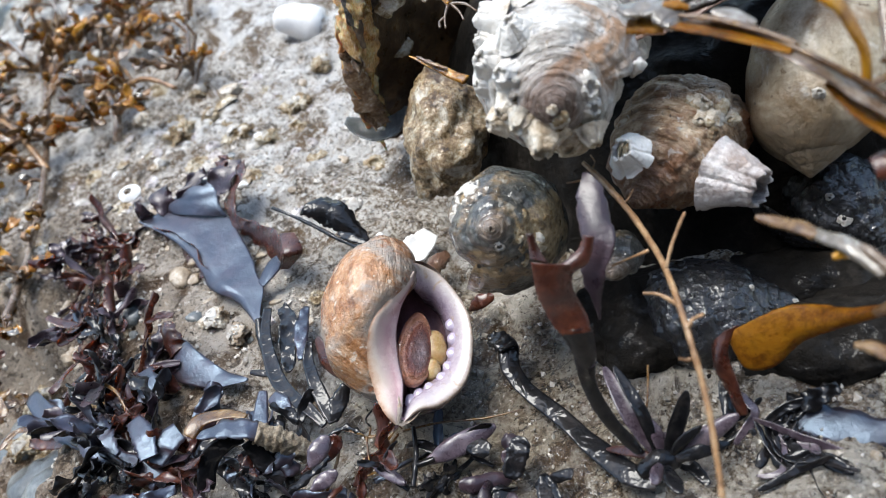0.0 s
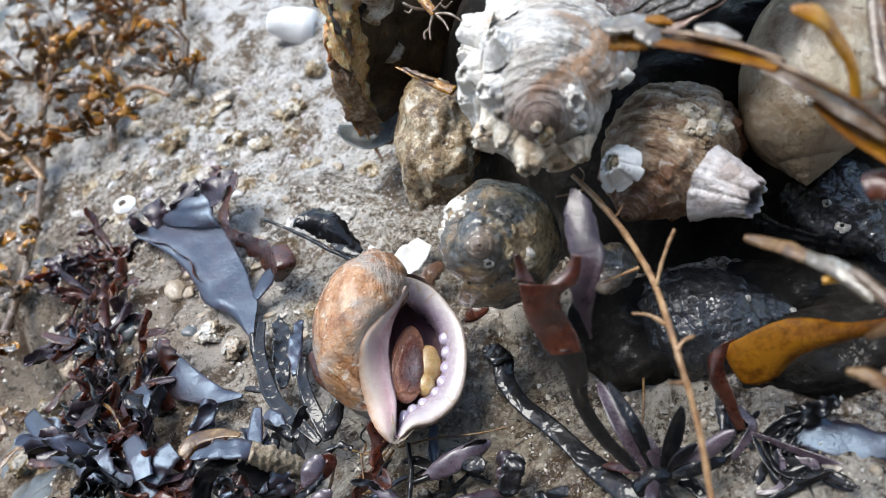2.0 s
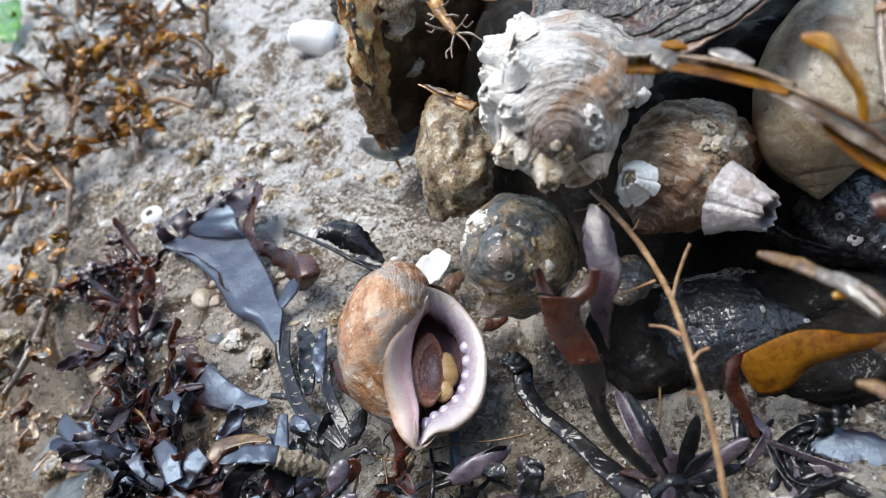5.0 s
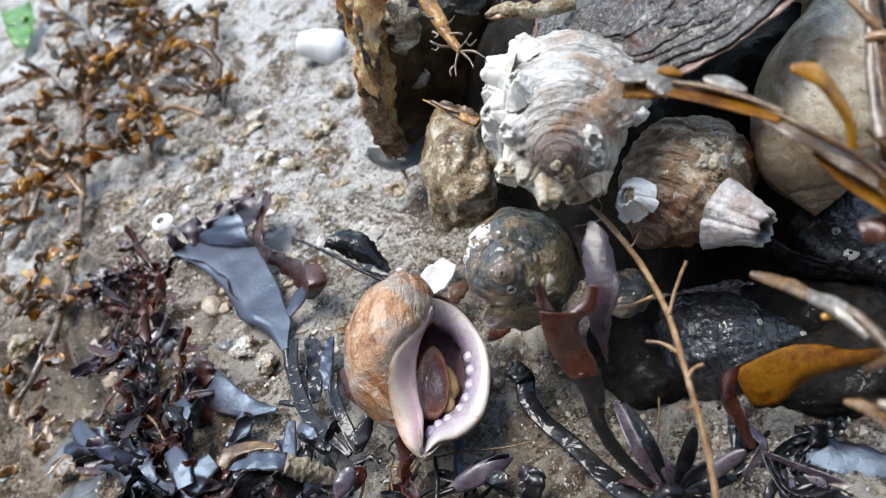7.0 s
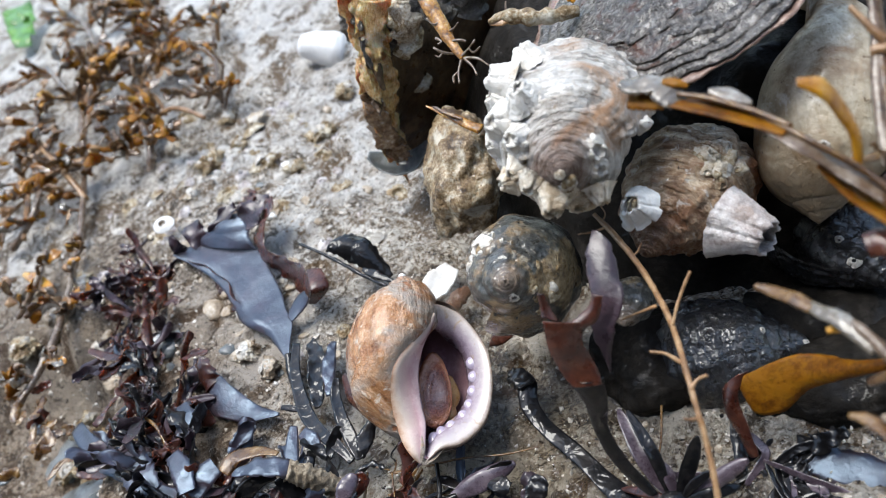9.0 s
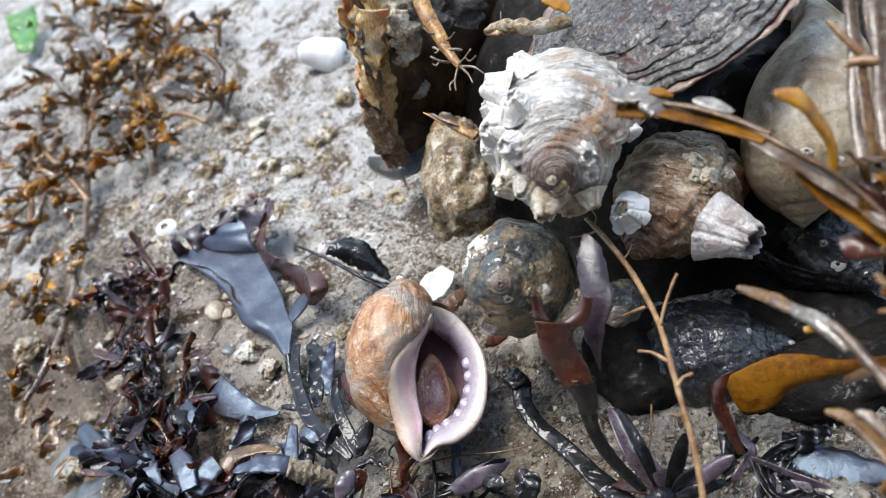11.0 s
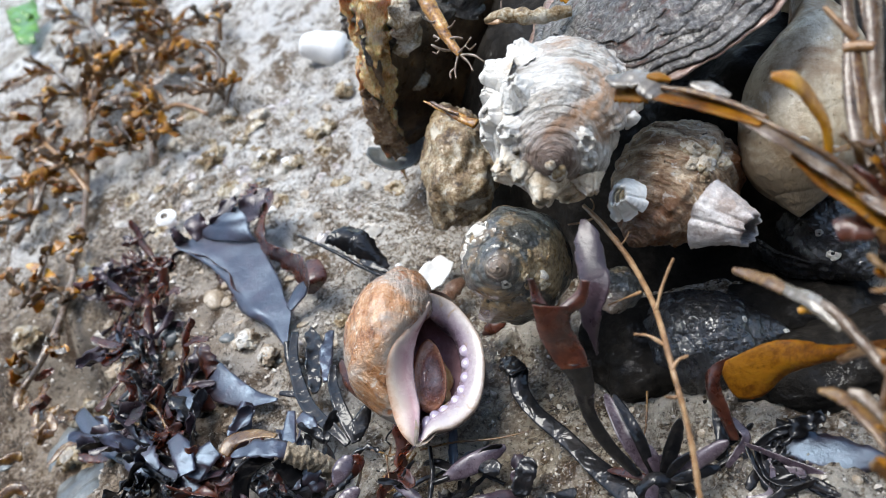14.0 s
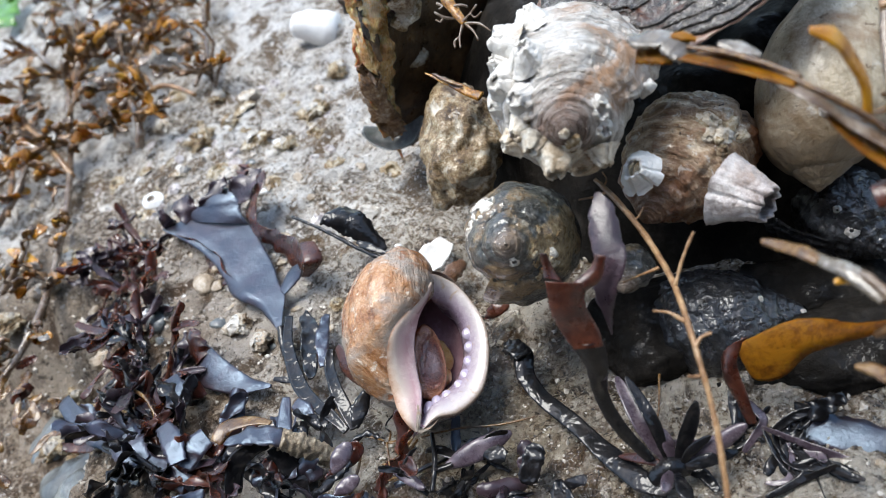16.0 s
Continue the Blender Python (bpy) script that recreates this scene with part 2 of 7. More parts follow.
DARK_SHELL = surface("wet_dark_grey_shell", [(0.3, (0.012, 0.013, 0.013)), (0.48, (0.036, 0.038, 0.036)), (0.60, (0.085, 0.083, 0.072)), (0.74, (0.22, 0.205, 0.175))], size=5, grain=0.7,
                     grain_amount=1.1, rough=(0.2, 0.5), bump=0.8, coat=1.0, coat_rough=0.07, bands=(7, 6, [(0.36, (0.016, 0.018, 0.018)), (0.55, (0.060, 0.060, 0.054)), (0.7, (0.15, 0.14, 0.12))], 0.35),
                     patches=[(15, 0.56, 0.61, (0.23, 0.15, 0.070)), (2.2, 0.60, 0.68, (0.26, 0.24, 0.20)), (1.2, 0.58, 0.64, (0.014, 0.013, 0.011))], tip=(4, (0.30, 0.22, 0.16)), depth=1.0, water=(1.2, 0.3),
                     growth=((-0.0055, -0.0078, -0.0085), 0.0076, [(0.34, (0.075, 0.043, 0.016)), (0.46, (0.26, 0.175, 0.080)), (0.58, (0.42, 0.32, 0.18)), (0.70, (0.62, 0.55, 0.42))]))
BROWN_SHELL = surface("drab_brown_shell", [(0.3, (0.12, 0.060, 0.030)), (0.46, (0.36, 0.225, 0.125)), (0.58, (0.60, 0.45, 0.30)), (0.72, (0.78, 0.71, 0.60))], size=6, grain=0.7,
                      grain_amount=1.1, rough=(0.22, 0.55), bump=1.0, coat=0.4, coat_rough=0.08, bands=(11, 13, [(0.38, (0.090, 0.045, 0.022)), (0.5, (0.38, 0.25, 0.145)), (0.62, (0.72, 0.60, 0.44))], 0.6),
                      patches=[(11, 0.54, 0.64, (0.25, 0.105, 0.045)), (2.0, 0.60, 0.67, (0.78, 0.74, 0.67)), (0.9, 0.62, 0.68, (0.05, 0.03, 0.018))], tip=(15, (0.19, 0.072, 0.028)), depth=1.0, water=(1.2, 0.3))
PALE_SHELL = surface("pale_cream_shell", [(0.3, (0.29, 0.20, 0.11)), (0.5, (0.56, 0.47, 0.33)), (0.7, (0.74, 0.66, 0.51))], size=9, grain=1.0, grain_amount=0.7, rough=(0.28, 0.5),
                     bump=0.8, coat=0.3, bands=(16, 2.2, [(0.36, (0.26, 0.185, 0.105)), (0.48, (0.52, 0.42, 0.28)), (0.64, (0.74, 0.66, 0.51))], 0.5),
                     patches=[(16, 0.52, 0.62, (0.26, 0.15, 0.065)), (7, 0.60, 0.68, (0.72, 0.68, 0.60)), (1.8, 0.62, 0.68, (0.18, 0.115, 0.055))], specks=(3.5, 0.08, (0.105, 0.078, 0.050)), tip=(22, (0.13, 0.088, 0.048)))
BLACK_SHELL = surface("wet_blue_black_shell", [(0.3, (0.005, 0.005, 0.006)), (0.55, (0.012, 0.012, 0.014)), (0.78, (0.05, 0.048, 0.046))], size=4, grain=0.9, rough=(0.2, 0.4),
                      bump=0.8, coat=1.0, coat_rough=0.08, coat_ior=1.5, spec=0.3, bands=(9, 8, [(0.36, (0.009, 0.010, 0.012)), (0.6, (0.03, 0.03, 0.034))], 0.5), bump_size=1.2, depth=0.7, water=(1.2, 0.5))
BARNACLE_MAT = surface("chalky_barnacle", [(0.3, (0.34, 0.27, 0.20)), (0.42, (0.62, 0.575, 0.51)), (0.54, (0.70, 0.67, 0.62))], size=4, grain=0.5, grain_amount=0.5,
                       rough=(0.4, 0.7), bump=1.0, patches=(3.0, 0.58, 0.66, (0.42, 0.34, 0.25)), depth=1.0)
LILAC_BARNACLE = surface("lilac_grey_barnacle", [(0.3, (0.28, 0.23, 0.21)), (0.46, (0.50, 0.45, 0.44)), (0.62, (0.72, 0.69, 0.68))], size=4, grain=0.6, grain_amount=0.5,
                         rough=(0.35, 0.6), bump=1.0, patches=(6, 0.55, 0.68, (0.36, 0.28, 0.24)))
WHITE_SHELL = surface("chalk_white_shell", [(0.3, (0.66, 0.65, 0.63)), (0.6, (0.80, 0.79, 0.77))], size=5, grain=0.7, rough=(0.3, 0.5), bump=0.2)
CRUST = surface("brown_cream_crust", [(0.3, (0.08, 0.045, 0.016)), (0.43, (0.25, 0.16, 0.065)), (0.56, (0.46, 0.39, 0.27)), (0.70, (0.66, 0.61, 0.51))], size=5, grain=0.8,
                grain_amount=0.8, rough=(0.3, 0.65), bump=1.0, coat=0.2, depth=1.0)
CRUST_PALE = surface("cream_brown_crust", [(0.3, (0.20, 0.125, 0.065)), (0.43, (0.46, 0.37, 0.26)), (0.56, (0.68, 0.62, 0.52)), (0.70, (0.78, 0.74, 0.68))], size=4, grain=0.7,
                     grain_amount=0.9, rough=(0.3, 0.6), bump=1.0, coat=0.2, depth=1.0)
OYSTER_MAT = surface("layered_grey_oyster", [(0.3, (0.020, 0.017, 0.015)), (0.46, (0.075, 0.065, 0.056)), (0.58, (0.20, 0.18, 0.16)), (0.72, (0.46, 0.44, 0.41))], size=4, grain=0.7,
                     grain_amount=0.9, rough=(0.2, 0.5), bump=1.0, coat=0.35, bands=(22, 14, [(0.36, (0.022, 0.018, 0.016)), (0.52, (0.12, 0.105, 0.09)), (0.66, (0.42, 0.39, 0.36))], 0.6),
                     patches=[(9, 0.56, 0.64, (0.10, 0.045, 0.028)), (2.0, 0.60, 0.72, (0.30, 0.28, 0.26))], depth=1.0, water=(1.5, 0.4))
OYSTER_RIM = surface("pink_oyster_edge", [(0.3, (0.085, 0.042, 0.027)), (0.5, (0.20, 0.115, 0.080)), (0.7, (0.36, 0.27, 0.22))], size=4, grain=0.6, grain_amount=0.9, rough=(0.2, 0.45), bump=0.8, coat=0.5,
                     bands=(6, 18, [(0.36, (0.11, 0.052, 0.035)), (0.6, (0.34, 0.22, 0.17))], 0.5))
HORN_ORANGE = surface("ragged_ochre_shell", [(0.3, (0.20, 0.085, 0.022)), (0.42, (0.56, 0.29, 0.080)), (0.54, (0.78, 0.53, 0.22)), (0.66, (0.82, 0.75, 0.57))], size=5, grain=0.7,
                      grain_amount=0.8, rough=(0.15, 0.45), bump=0.9, coat=0.6, through_light=0.5, bands=(4, 14, [(0.36, (0.17, 0.075, 0.022)), (0.52, (0.62, 0.38, 0.15)), (0.66, (0.80, 0.68, 0.45))], 0.45), water=(1.5, 0.3))
# dark brown shell lining, with the hollow's shade partly put into its colour
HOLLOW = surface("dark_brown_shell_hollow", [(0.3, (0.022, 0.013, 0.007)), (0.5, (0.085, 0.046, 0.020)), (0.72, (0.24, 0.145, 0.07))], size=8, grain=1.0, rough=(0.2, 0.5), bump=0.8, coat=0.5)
HOLLOW_RIM = surface("brown_shell_rim", [(0.3, (0.07, 0.036, 0.016)), (0.48, (0.20, 0.105, 0.045)), (0.60, (0.36, 0.235, 0.13)), (0.74, (0.62, 0.56, 0.48))], size=5, grain=0.7, grain_amount=0.9, rough=(0.15, 0.4), bump=0.9, coat=0.6, water=(1.5, 0.3))
STONE_CRUST = surface("wet_crusted_stone", [(0.3, (0.050, 0.028, 0.010)), (0.43, (0.17, 0.10, 0.038)), (0.56, (0.33, 0.235, 0.125)), (0.70, (0.56, 0.49, 0.36))], size=5, grain=0.8,
                      grain_amount=0.9, rough=(0.25, 0.55), bump=1.0, coat=0.5, coat_rough=0.08, depth=1.0, patches=[(6, 0.56, 0.64, (0.56, 0.51, 0.41)), (9, 0.56, 0.64, (0.075, 0.040, 0.016))], water=(1.4, 0.4))
FROND = surface("purple_black_weed", [(0.3, (0.012, 0.008, 0.011)), (0.5, (0.022, 0.014, 0.018)), (0.7, (0.045, 0.026, 0.030))], size=8, grain=1.5, rough=(0.28, 0.42), bump=0.3,
                coat=0.0, spec=0.5, sheen=(0.60, 0.79, 1.0, 1.92), bump_size=1.0)
PURPLE_WEED = surface("purple_weed", [(0.3, (0.016, 0.010, 0.014)), (0.5, (0.032, 0.020, 0.026)), (0.7, (0.07, 0.042, 0.050))], size=6, grain=1.0, rough=(0.22, 0.42), bump=0.35,
                      coat=0.2, coat_rough=0.18, bump_size=2.0)
RED_WEED = surface("dark_red_weed", [(0.3, (0.018, 0.005, 0.0035)), (0.5, (0.044, 0.012, 0.007)), (0.7, (0.10, 0.034, 0.018))], size=6, grain=1.0, rough=(0.2, 0.42), bump=0.35, coat=0.3, coat_rough=0.12, water=(2.0, 0.2), through_light=0.12)
BLACK_WEED = surface("wet_black_weed", [(0.3, (0.003, 0.003, 0.004)), (0.5, (0.006, 0.006, 0.007)), (0.72, (0.018, 0.015, 0.015))], size=4, grain=0.9, rough=(0.3, 0.5), bump=0.5, coat=1.0, spec=0.12,
                     bump_size=2.4, depth=0.4, coat_rough=0.05, coat_ior=1.38, water=(2.4, 0.6))
LEAF_WEED = surface("greyish_mauve_leaf", [(0.3, (0.037, 0.025, 0.034)), (0.5, (0.070, 0.052, 0.066)), (0.7, (0.131, 0.104, 0.120))], size=4, grain=0.8, rough=(0.2, 0.36), bump=0.15, coat=0.4,
                    coat_rough=0.2)
ORANGE_WEED = surface("orange_brown_weed", [(0.3, (0.22, 0.080, 0.004)), (0.5, (0.40, 0.175, 0.010)), (0.72, (0.52, 0.29, 0.03))], size=6, grain=0.9, rough=(0.2, 0.4), bump=0.25, coat=0.3)
OLIVE_ORANGE = surface("mottled_orange_stem", [(0.3, (0.060, 0.020, 0.003)), (0.46, (0.24, 0.095, 0.006)), (0.6, (0.42, 0.19, 0.014)), (0.76, (0.52, 0.36, 0.12))], size=3, grain=0.6, grain_amount=1.0, rough=(0.15, 0.4), bump=0.6, coat=0.5, water=(1.2, 0.3))
OLIVE_WEED = surface("olive_brown_weed", [(0.3, (0.030, 0.014, 0.005)), (0.48, (0.095, 0.042, 0.010)), (0.62, (0.19, 0.105, 0.03)), (0.78, (0.30, 0.22, 0.14))], size=4, grain=0.7,
                     rough=(0.18, 0.42), bump=0.4, coat=0.4)
STEM_WEED = surface("pale_brown_stem", [(0.3, (0.11, 0.050, 0.016)), (0.5, (0.25, 0.13, 0.050)), (0.7, (0.40, 0.26, 0.135))], size=4, grain=0.6, rough=(0.25, 0.5), bump=0.5, coat=0.4)
GREY_STEM = surface("grey_brown_stem", [(0.3, (0.045, 0.022, 0.008)), (0.48, (0.11, 0.064, 0.032)), (0.66, (0.27, 0.22, 0.175))], size=4, grain=0.6, rough=(0.2, 0.45), bump=0.4, coat=0.6)
SANDY = surface("sandy_stem_fuzz", [(0.3, (0.13, 0.095, 0.06)), (0.5, (0.28, 0.22, 0.15)), (0.7, (0.45, 0.38, 0.28))], size=2, grain=0.4, grain_amount=0.8, rough=(0.6, 0.8), bump=1.0)
GREEN_WEED = surface("bright_green_weed", [(0.3, (0.03, 0.10, 0.008)), (0.6, (0.09, 0.24, 0.02)), (0.75, (0.16, 0.34, 0.05))], size=8, grain=1.5, rough=(0.25, 0.45), bump=0.2, coat=0.1)
PEBBLE_MAT = surface("blue_grey_pebble", [(0.3, (0.05, 0.055, 0.055)), (0.5, (0.11, 0.12, 0.12)), (0.7, (0.22, 0.235, 0.23))], size=9, grain=1.0, rough=(0.25, 0.5), bump=0.4, coat=0.4)
TAN_PEBBLE = surface("tan_stone_chip", [(0.3, (0.16, 0.11, 0.065)), (0.5, (0.34, 0.27, 0.19)), (0.7, (0.58, 0.52, 0.44))], size=5, grain=0.7, rough=(0.3, 0.6), bump=0.7, coat=0.2)
# near-black wet rock whose colour stands in for shade around the heap
SHADE_BLACK = surface("shade_black_rock", [(0.3, (0.005, 0.0045, 0.004)), (0.55, (0.013, 0.011, 0.009)), (0.75, (0.035, 0.030, 0.025))], size=7, grain=1.0, rough=(0.5, 0.8), bump=1.0, coat=0.25, coat_rough=0.05, spec=0.1, film=(4.0, 0.52, 0.60), water=(1.2, 0.6))
KELP = surface("brown_orange_kelp", [(0.3, (0.055, 0.017, 0.001)), (0.46, (0.13, 0.047, 0.002)), (0.6, (0.21, 0.088, 0.005))], size=7, grain=0.9, grain_amount=0.6, rough=(0.3, 0.5), bump=0.4, coat=0.0, spec=0.15,
               through_light=0.2)
PALE_WET = surface("pale_wet_weed", [(0.3, (0.06, 0.045, 0.028)), (0.5, (0.14, 0.115, 0.085)), (0.7, (0.34, 0.33, 0.31))], size=5, grain=0.7, rough=(0.12, 0.3), bump=0.3, coat=0.9, coat_rough=0.1, water=(1.5, 0.3))


# ---- making meshes; all lengths in millimetres ----
def mesh_of(name, geo, material, smooth=True):
    verts, faces = geo[0], geo[1]
    me = bpy.data.meshes.new(name)
    me.from_pydata([Vector(v) * MM for v in verts], [], faces)
    if len(geo) > 2:
        layer = me.uv_layers.new(name="uv")
        uv = np.array(geo[2], dtype=np.float32)
        loops = np.empty(len(me.loops), dtype=np.int32)
        me.loops.foreach_get("vertex_index", loops)
        layer.data.foreach_set("uv", uv[loops].ravel())
    me.materials.append(material)
    if smooth:
        me.polygons.foreach_set("use_smooth", [True] * len(me.polygons))
    me.update()
    return me


def part(name, geo, material, parent, label="", smooth=True, at=None):
    ob = new(name, mesh_of(name, geo, material, smooth))
    ob.parent = parent
    if at is not None:
        ob.matrix_basis = at
    return tagged(ob, label)


def thing(name, at, label, category, group=""):
    ob = new(name)
    ob.empty_display_size = 0.005
    ob.matrix_basis = at
    return tagged(ob, label, category, group)


def solo(name, geo, material, at, label, category, group="", kind="", smooth=True):
    ob = new(name, mesh_of(name, geo, material, smooth))
    ob.matrix_basis = at
    return tagged(ob, label, category, group, kind)


def spot(p):
    return Matrix.Translation(Vector(p) * MM)


def stand(p, zdir, xdir=(1, 0, 0)):
    """The pose at p (mm) whose z axis follows zdir and whose x axis lies near xdir."""
    z = Vector(zdir).normalized()
    y = z.cross(Vector(xdir)).normalized()
    x = y.cross(z)
    m = Matrix((x, y, z)).transposed().to_4x4()
    m.translation = Vector(p) * MM
    return m


def curve(points, n, closed=False):
    """n points of a smooth curve through the given ones."""
    p = [Vector(q) for q in points]
    k = len(p)
    out = []
    for i in range(n):
        s = i / n * k if closed else i / (n - 1) * (k - 1)
        j = int(s) if closed else min(int(s), k - 2)
        f = s - j
        a, b, c, d = ((p[(j + o) % k] if closed else p[max(0, min(k - 1, j + o))]) for o in (-1, 0, 1, 2))
        out.append(0.5 * ((2 * b) + (c - a) * f + (2 * a - 5 * b + 4 * c - d) * f * f + (3 * b - a - 3 * c + d) * f * f * f))
    return out


def along(values, s):
    x = s * (len(values) - 1)
    i = min(int(x), len(values) - 2) if len(values) > 1 else 0
    return values[i] + (values[i + 1] - values[i]) * (x - i) if len(values) > 1 else values[0]


def wob(p, size, seed=0):
    """Smooth noise, about -1 to 1, of a feature size in millimetres."""
    return noise.noise(Vector(p) / size + Vector((seed * 3.7, seed * 1.3, seed * 7.1)))


def ribbon(points, widths, face, thick=0.35, ruffle=0.0, waves=4.0, cup=0.0, twist=0.0, n=30, m=7, seed=0, ragged=0.08, lumpy=0.0):
    """A blade of weed with two faces and an edge: it follows the points, its flat side turned to face."""
    rng = random.Random(seed)
    pts = curve(points, n)
    face = Vector(face).normalized()
    ph1, ph2 = rng.uniform(0, 6.28), rng.uniform(0, 6.28)
    top, low, uv = [], [], []
    for i, p in enumerate(pts):
        s = i / (n - 1)
        t = (pts[min(i + 1, n - 1)] - pts[max(i - 1, 0)]).normalized()
        side = t.cross(face)
        side = side.normalized() if side.length > 1e-4 else t.orthogonal().normalized()
        side = Matrix.Rotation(radians(twist * s), 3, t) @ side
        nor = side.cross(t).normalized()
        w = along(widths, s) / 2
        for j in range(m):
            c = 2 * j / (m - 1) - 1
            edge = 1 + ragged * (wob((s * 40, c * 3, 0), 3.0, seed) if abs(c) > 0.9 else 0)
            lift = cup * w * c * c + ruffle * abs(c) ** 1.5 * math.sin(waves * 6.283 * s + (ph1 if c > 0 else ph2)) + 0.12 * w * wob((s * 20, c * 4, seed), 5.0, seed)
            q = p + side * (c * w * edge) + nor * lift
            if lumpy:
                q = q + nor * lumpy * (wob(q, 2.6, seed) + 0.6 * wob(q, 1.1, seed + 1)) + side * lumpy * 0.6 * wob(q, 2.0, seed + 2)
            h = nor * (thick / 2 * (1 - 0.6 * abs(c) ** 3))
            top.append(q + h)
            low.append(q - h)
            uv.append((s * 4, c))
    k = n * m
    faces = []
    for i in range(n - 1):
        for j in range(m - 1):
            a, b, c, d = i * m + j, i * m + j + 1, (i + 1) * m + j + 1, (i + 1) * m + j
            faces += [(a, b, c, d), (k + d, k + c, k + b, k + a)]
    for i in range(n - 1):
        a, d = i * m, (i + 1) * m
        faces += [(a, d, k + d, k + a), (a + m - 1, k + a + m - 1, k + d + m - 1, d + m - 1)]
    for j in range(m - 1):
        e = (n - 1) * m + j
        faces += [(j, k + j, k + j + 1, j + 1), (e, e + 1, k + e + 1, k + e)]
    return top + low, faces, uv + uv


def sheet(left, right, thick=0.3, bow=0.0, ruffle=0.0, waves=3.0, curl=0.0, n=44, m=15, seed=0, ragged=0.15):
    """A lobed blade between two edges; curl turns its left edge down and under."""
    rng = random.Random(seed)
    a_pts, b_pts = curve(left, n), curve(right, n)
    ph1, ph2 = rng.uniform(0, 6.28), rng.uniform(0, 6.28)
    top, low, uv, faces = [], [], [], []
    for i in range(n):
        s = i / (n - 1)
        a, b = a_pts[i], b_pts[i]
        t = (a_pts[min(i + 1, n - 1)] + b_pts[min(i + 1, n - 1)] - a_pts[max(i - 1, 0)] - b_pts[max(i - 1, 0)])
        t = t.normalized() if t.length > 1e-6 else Vector((0, -1, 0))
        side = b - a
        wide = side.length
        nor = side.cross(t)
        nor = nor.normalized() if nor.length > 1e-6 else Vector((0, 0, 1))
        if nor.z < 0:
            nor = -nor
        for j in range(m):
            f = j / (m - 1)
            c = 2 * f - 1
            p = a.lerp(b, f)
            fray = ragged * (wob((s * 50, c * 3, seed), 2.2, seed) if abs(c) > 0.9 else 0.0)
            p = p + side.normalized() * fray * c if wide > 1e-6 else p
            lift = bow * wide * (1 - c * c) + ruffle * abs(c) ** 2.5 * math.sin(waves * 6.283 * s + (ph1 if c > 0 else ph2)) + 0.25 * wob(p, 5.0, seed)
            lift -= curl * max(0.0, 0.3 - f) ** 2 / 0.09 * math.sin(s * math.pi) if curl else 0.0
            h = nor * (thick / 2 * (1 - 0.6 * abs(c) ** 3))
            top.append(p + nor * lift + h)
            low.append(p + nor * lift - h)
            uv.append((s * 4, c))
    k = n * m
    for i in range(n - 1):
        for j in range(m - 1):
            a, b, c, d = i * m + j, i * m + j + 1, (i + 1) * m + j + 1, (i + 1) * m + j
            faces += [(a, b, c, d), (k + d, k + c, k + b, k + a)]
        a, d = i * m, (i + 1) * m
        faces += [(a, d, k + d, k + a), (a + m - 1, k + a + m - 1, k + d + m - 1, d + m - 1)]
    for j in range(m - 1):
        e = (n - 1) * m + j
        faces += [(j, k + j, k + j + 1, j + 1), (e, e + 1, k + e + 1, k + e)]
    return top + low, faces, uv + uv


def strap_widths(w):
    return [w * x for x in (0.45, 0.85, 1.0, 0.92, 1.0, 0.9, 0.75, 0.35)]


def leaf_widths(w, base=0.15):
    return [w * x for x in (base, 0.45, 0.78, 0.97, 1.0, 0.9, 0.68, 0.22)]


def tube(points, radii, n=40, m=9, bumps=0.08, size=1.5, seed=0, flat=1.0, face=(0, 0, 1)):
    pts = curve(points, n)
    verts, uv, faces = [], [], []
    up = Vector(face)
    for i, p in enumerate(pts):
        s = i / (n - 1)
        t = (pts[min(i + 1, n - 1)] - pts[max(i - 1, 0)]).normalized()
        a = t.cross(up)
        a = a.normalized() if a.length > 1e-3 else t.orthogonal().normalized()
        b = a.cross(t)
        r = along(radii, s)
        for j in range(m):
            f = 6.28318 * j / m
            d = a * math.cos(f) + b * (math.sin(f) * flat)
            verts.append(p + d * r * (1 + bumps * wob(p + d * r, size, seed)))
            uv.append((s * 6, j / m))
    for i in range(n - 1):
        for j in range(m):
            faces.append((i * m + j, i * m + (j + 1) % m, (i + 1) * m + (j + 1) % m, (i + 1) * m + j))
    faces += [tuple(range(m - 1, -1, -1)), tuple((n - 1) * m + j for j in range(m))]
    return verts, faces, uv


def joined(*geos):
    verts, faces, uv = [], [], []
    for g in geos:
        k = len(verts)
        verts += g[0]
        faces += [tuple(i + k for i in f) for f in g[1]]
        uv += g[2] if len(g) > 2 else [(v[0] * 0.1, v[1] * 0.1) for v in g[0]]
    return verts, faces, uv


def lump(radii, seed=0, rough=0.2, size=6.0, fine=0.06, sub=4, flat=0.0):
    """A knobbly rounded body, with a flattened underside where flat is given."""
    bm = bmesh.new()
    bmesh.ops.create_icosphere(bm, subdivisions=sub, radius=1)
    verts = []
    for v in bm.verts:
        d = v.co.normalized()
        p = Vector((d.x * radii[0], d.y * radii[1], d.z * radii[2]))
        p *= 1 + rough * wob(p, size, seed) + rough * 0.5 * wob(p, size * 0.45, seed + 1) + fine * wob(p, size * 0.15, seed + 2)
        if flat:
            p.z = max(p.z, -radii[2] * flat)
        verts.append(p)
    faces = [tuple(v.index for v in f.verts) for f in bm.faces]
    bm.free()
    return verts, faces, [(v.x * 0.1, v.y * 0.1) for v in verts]


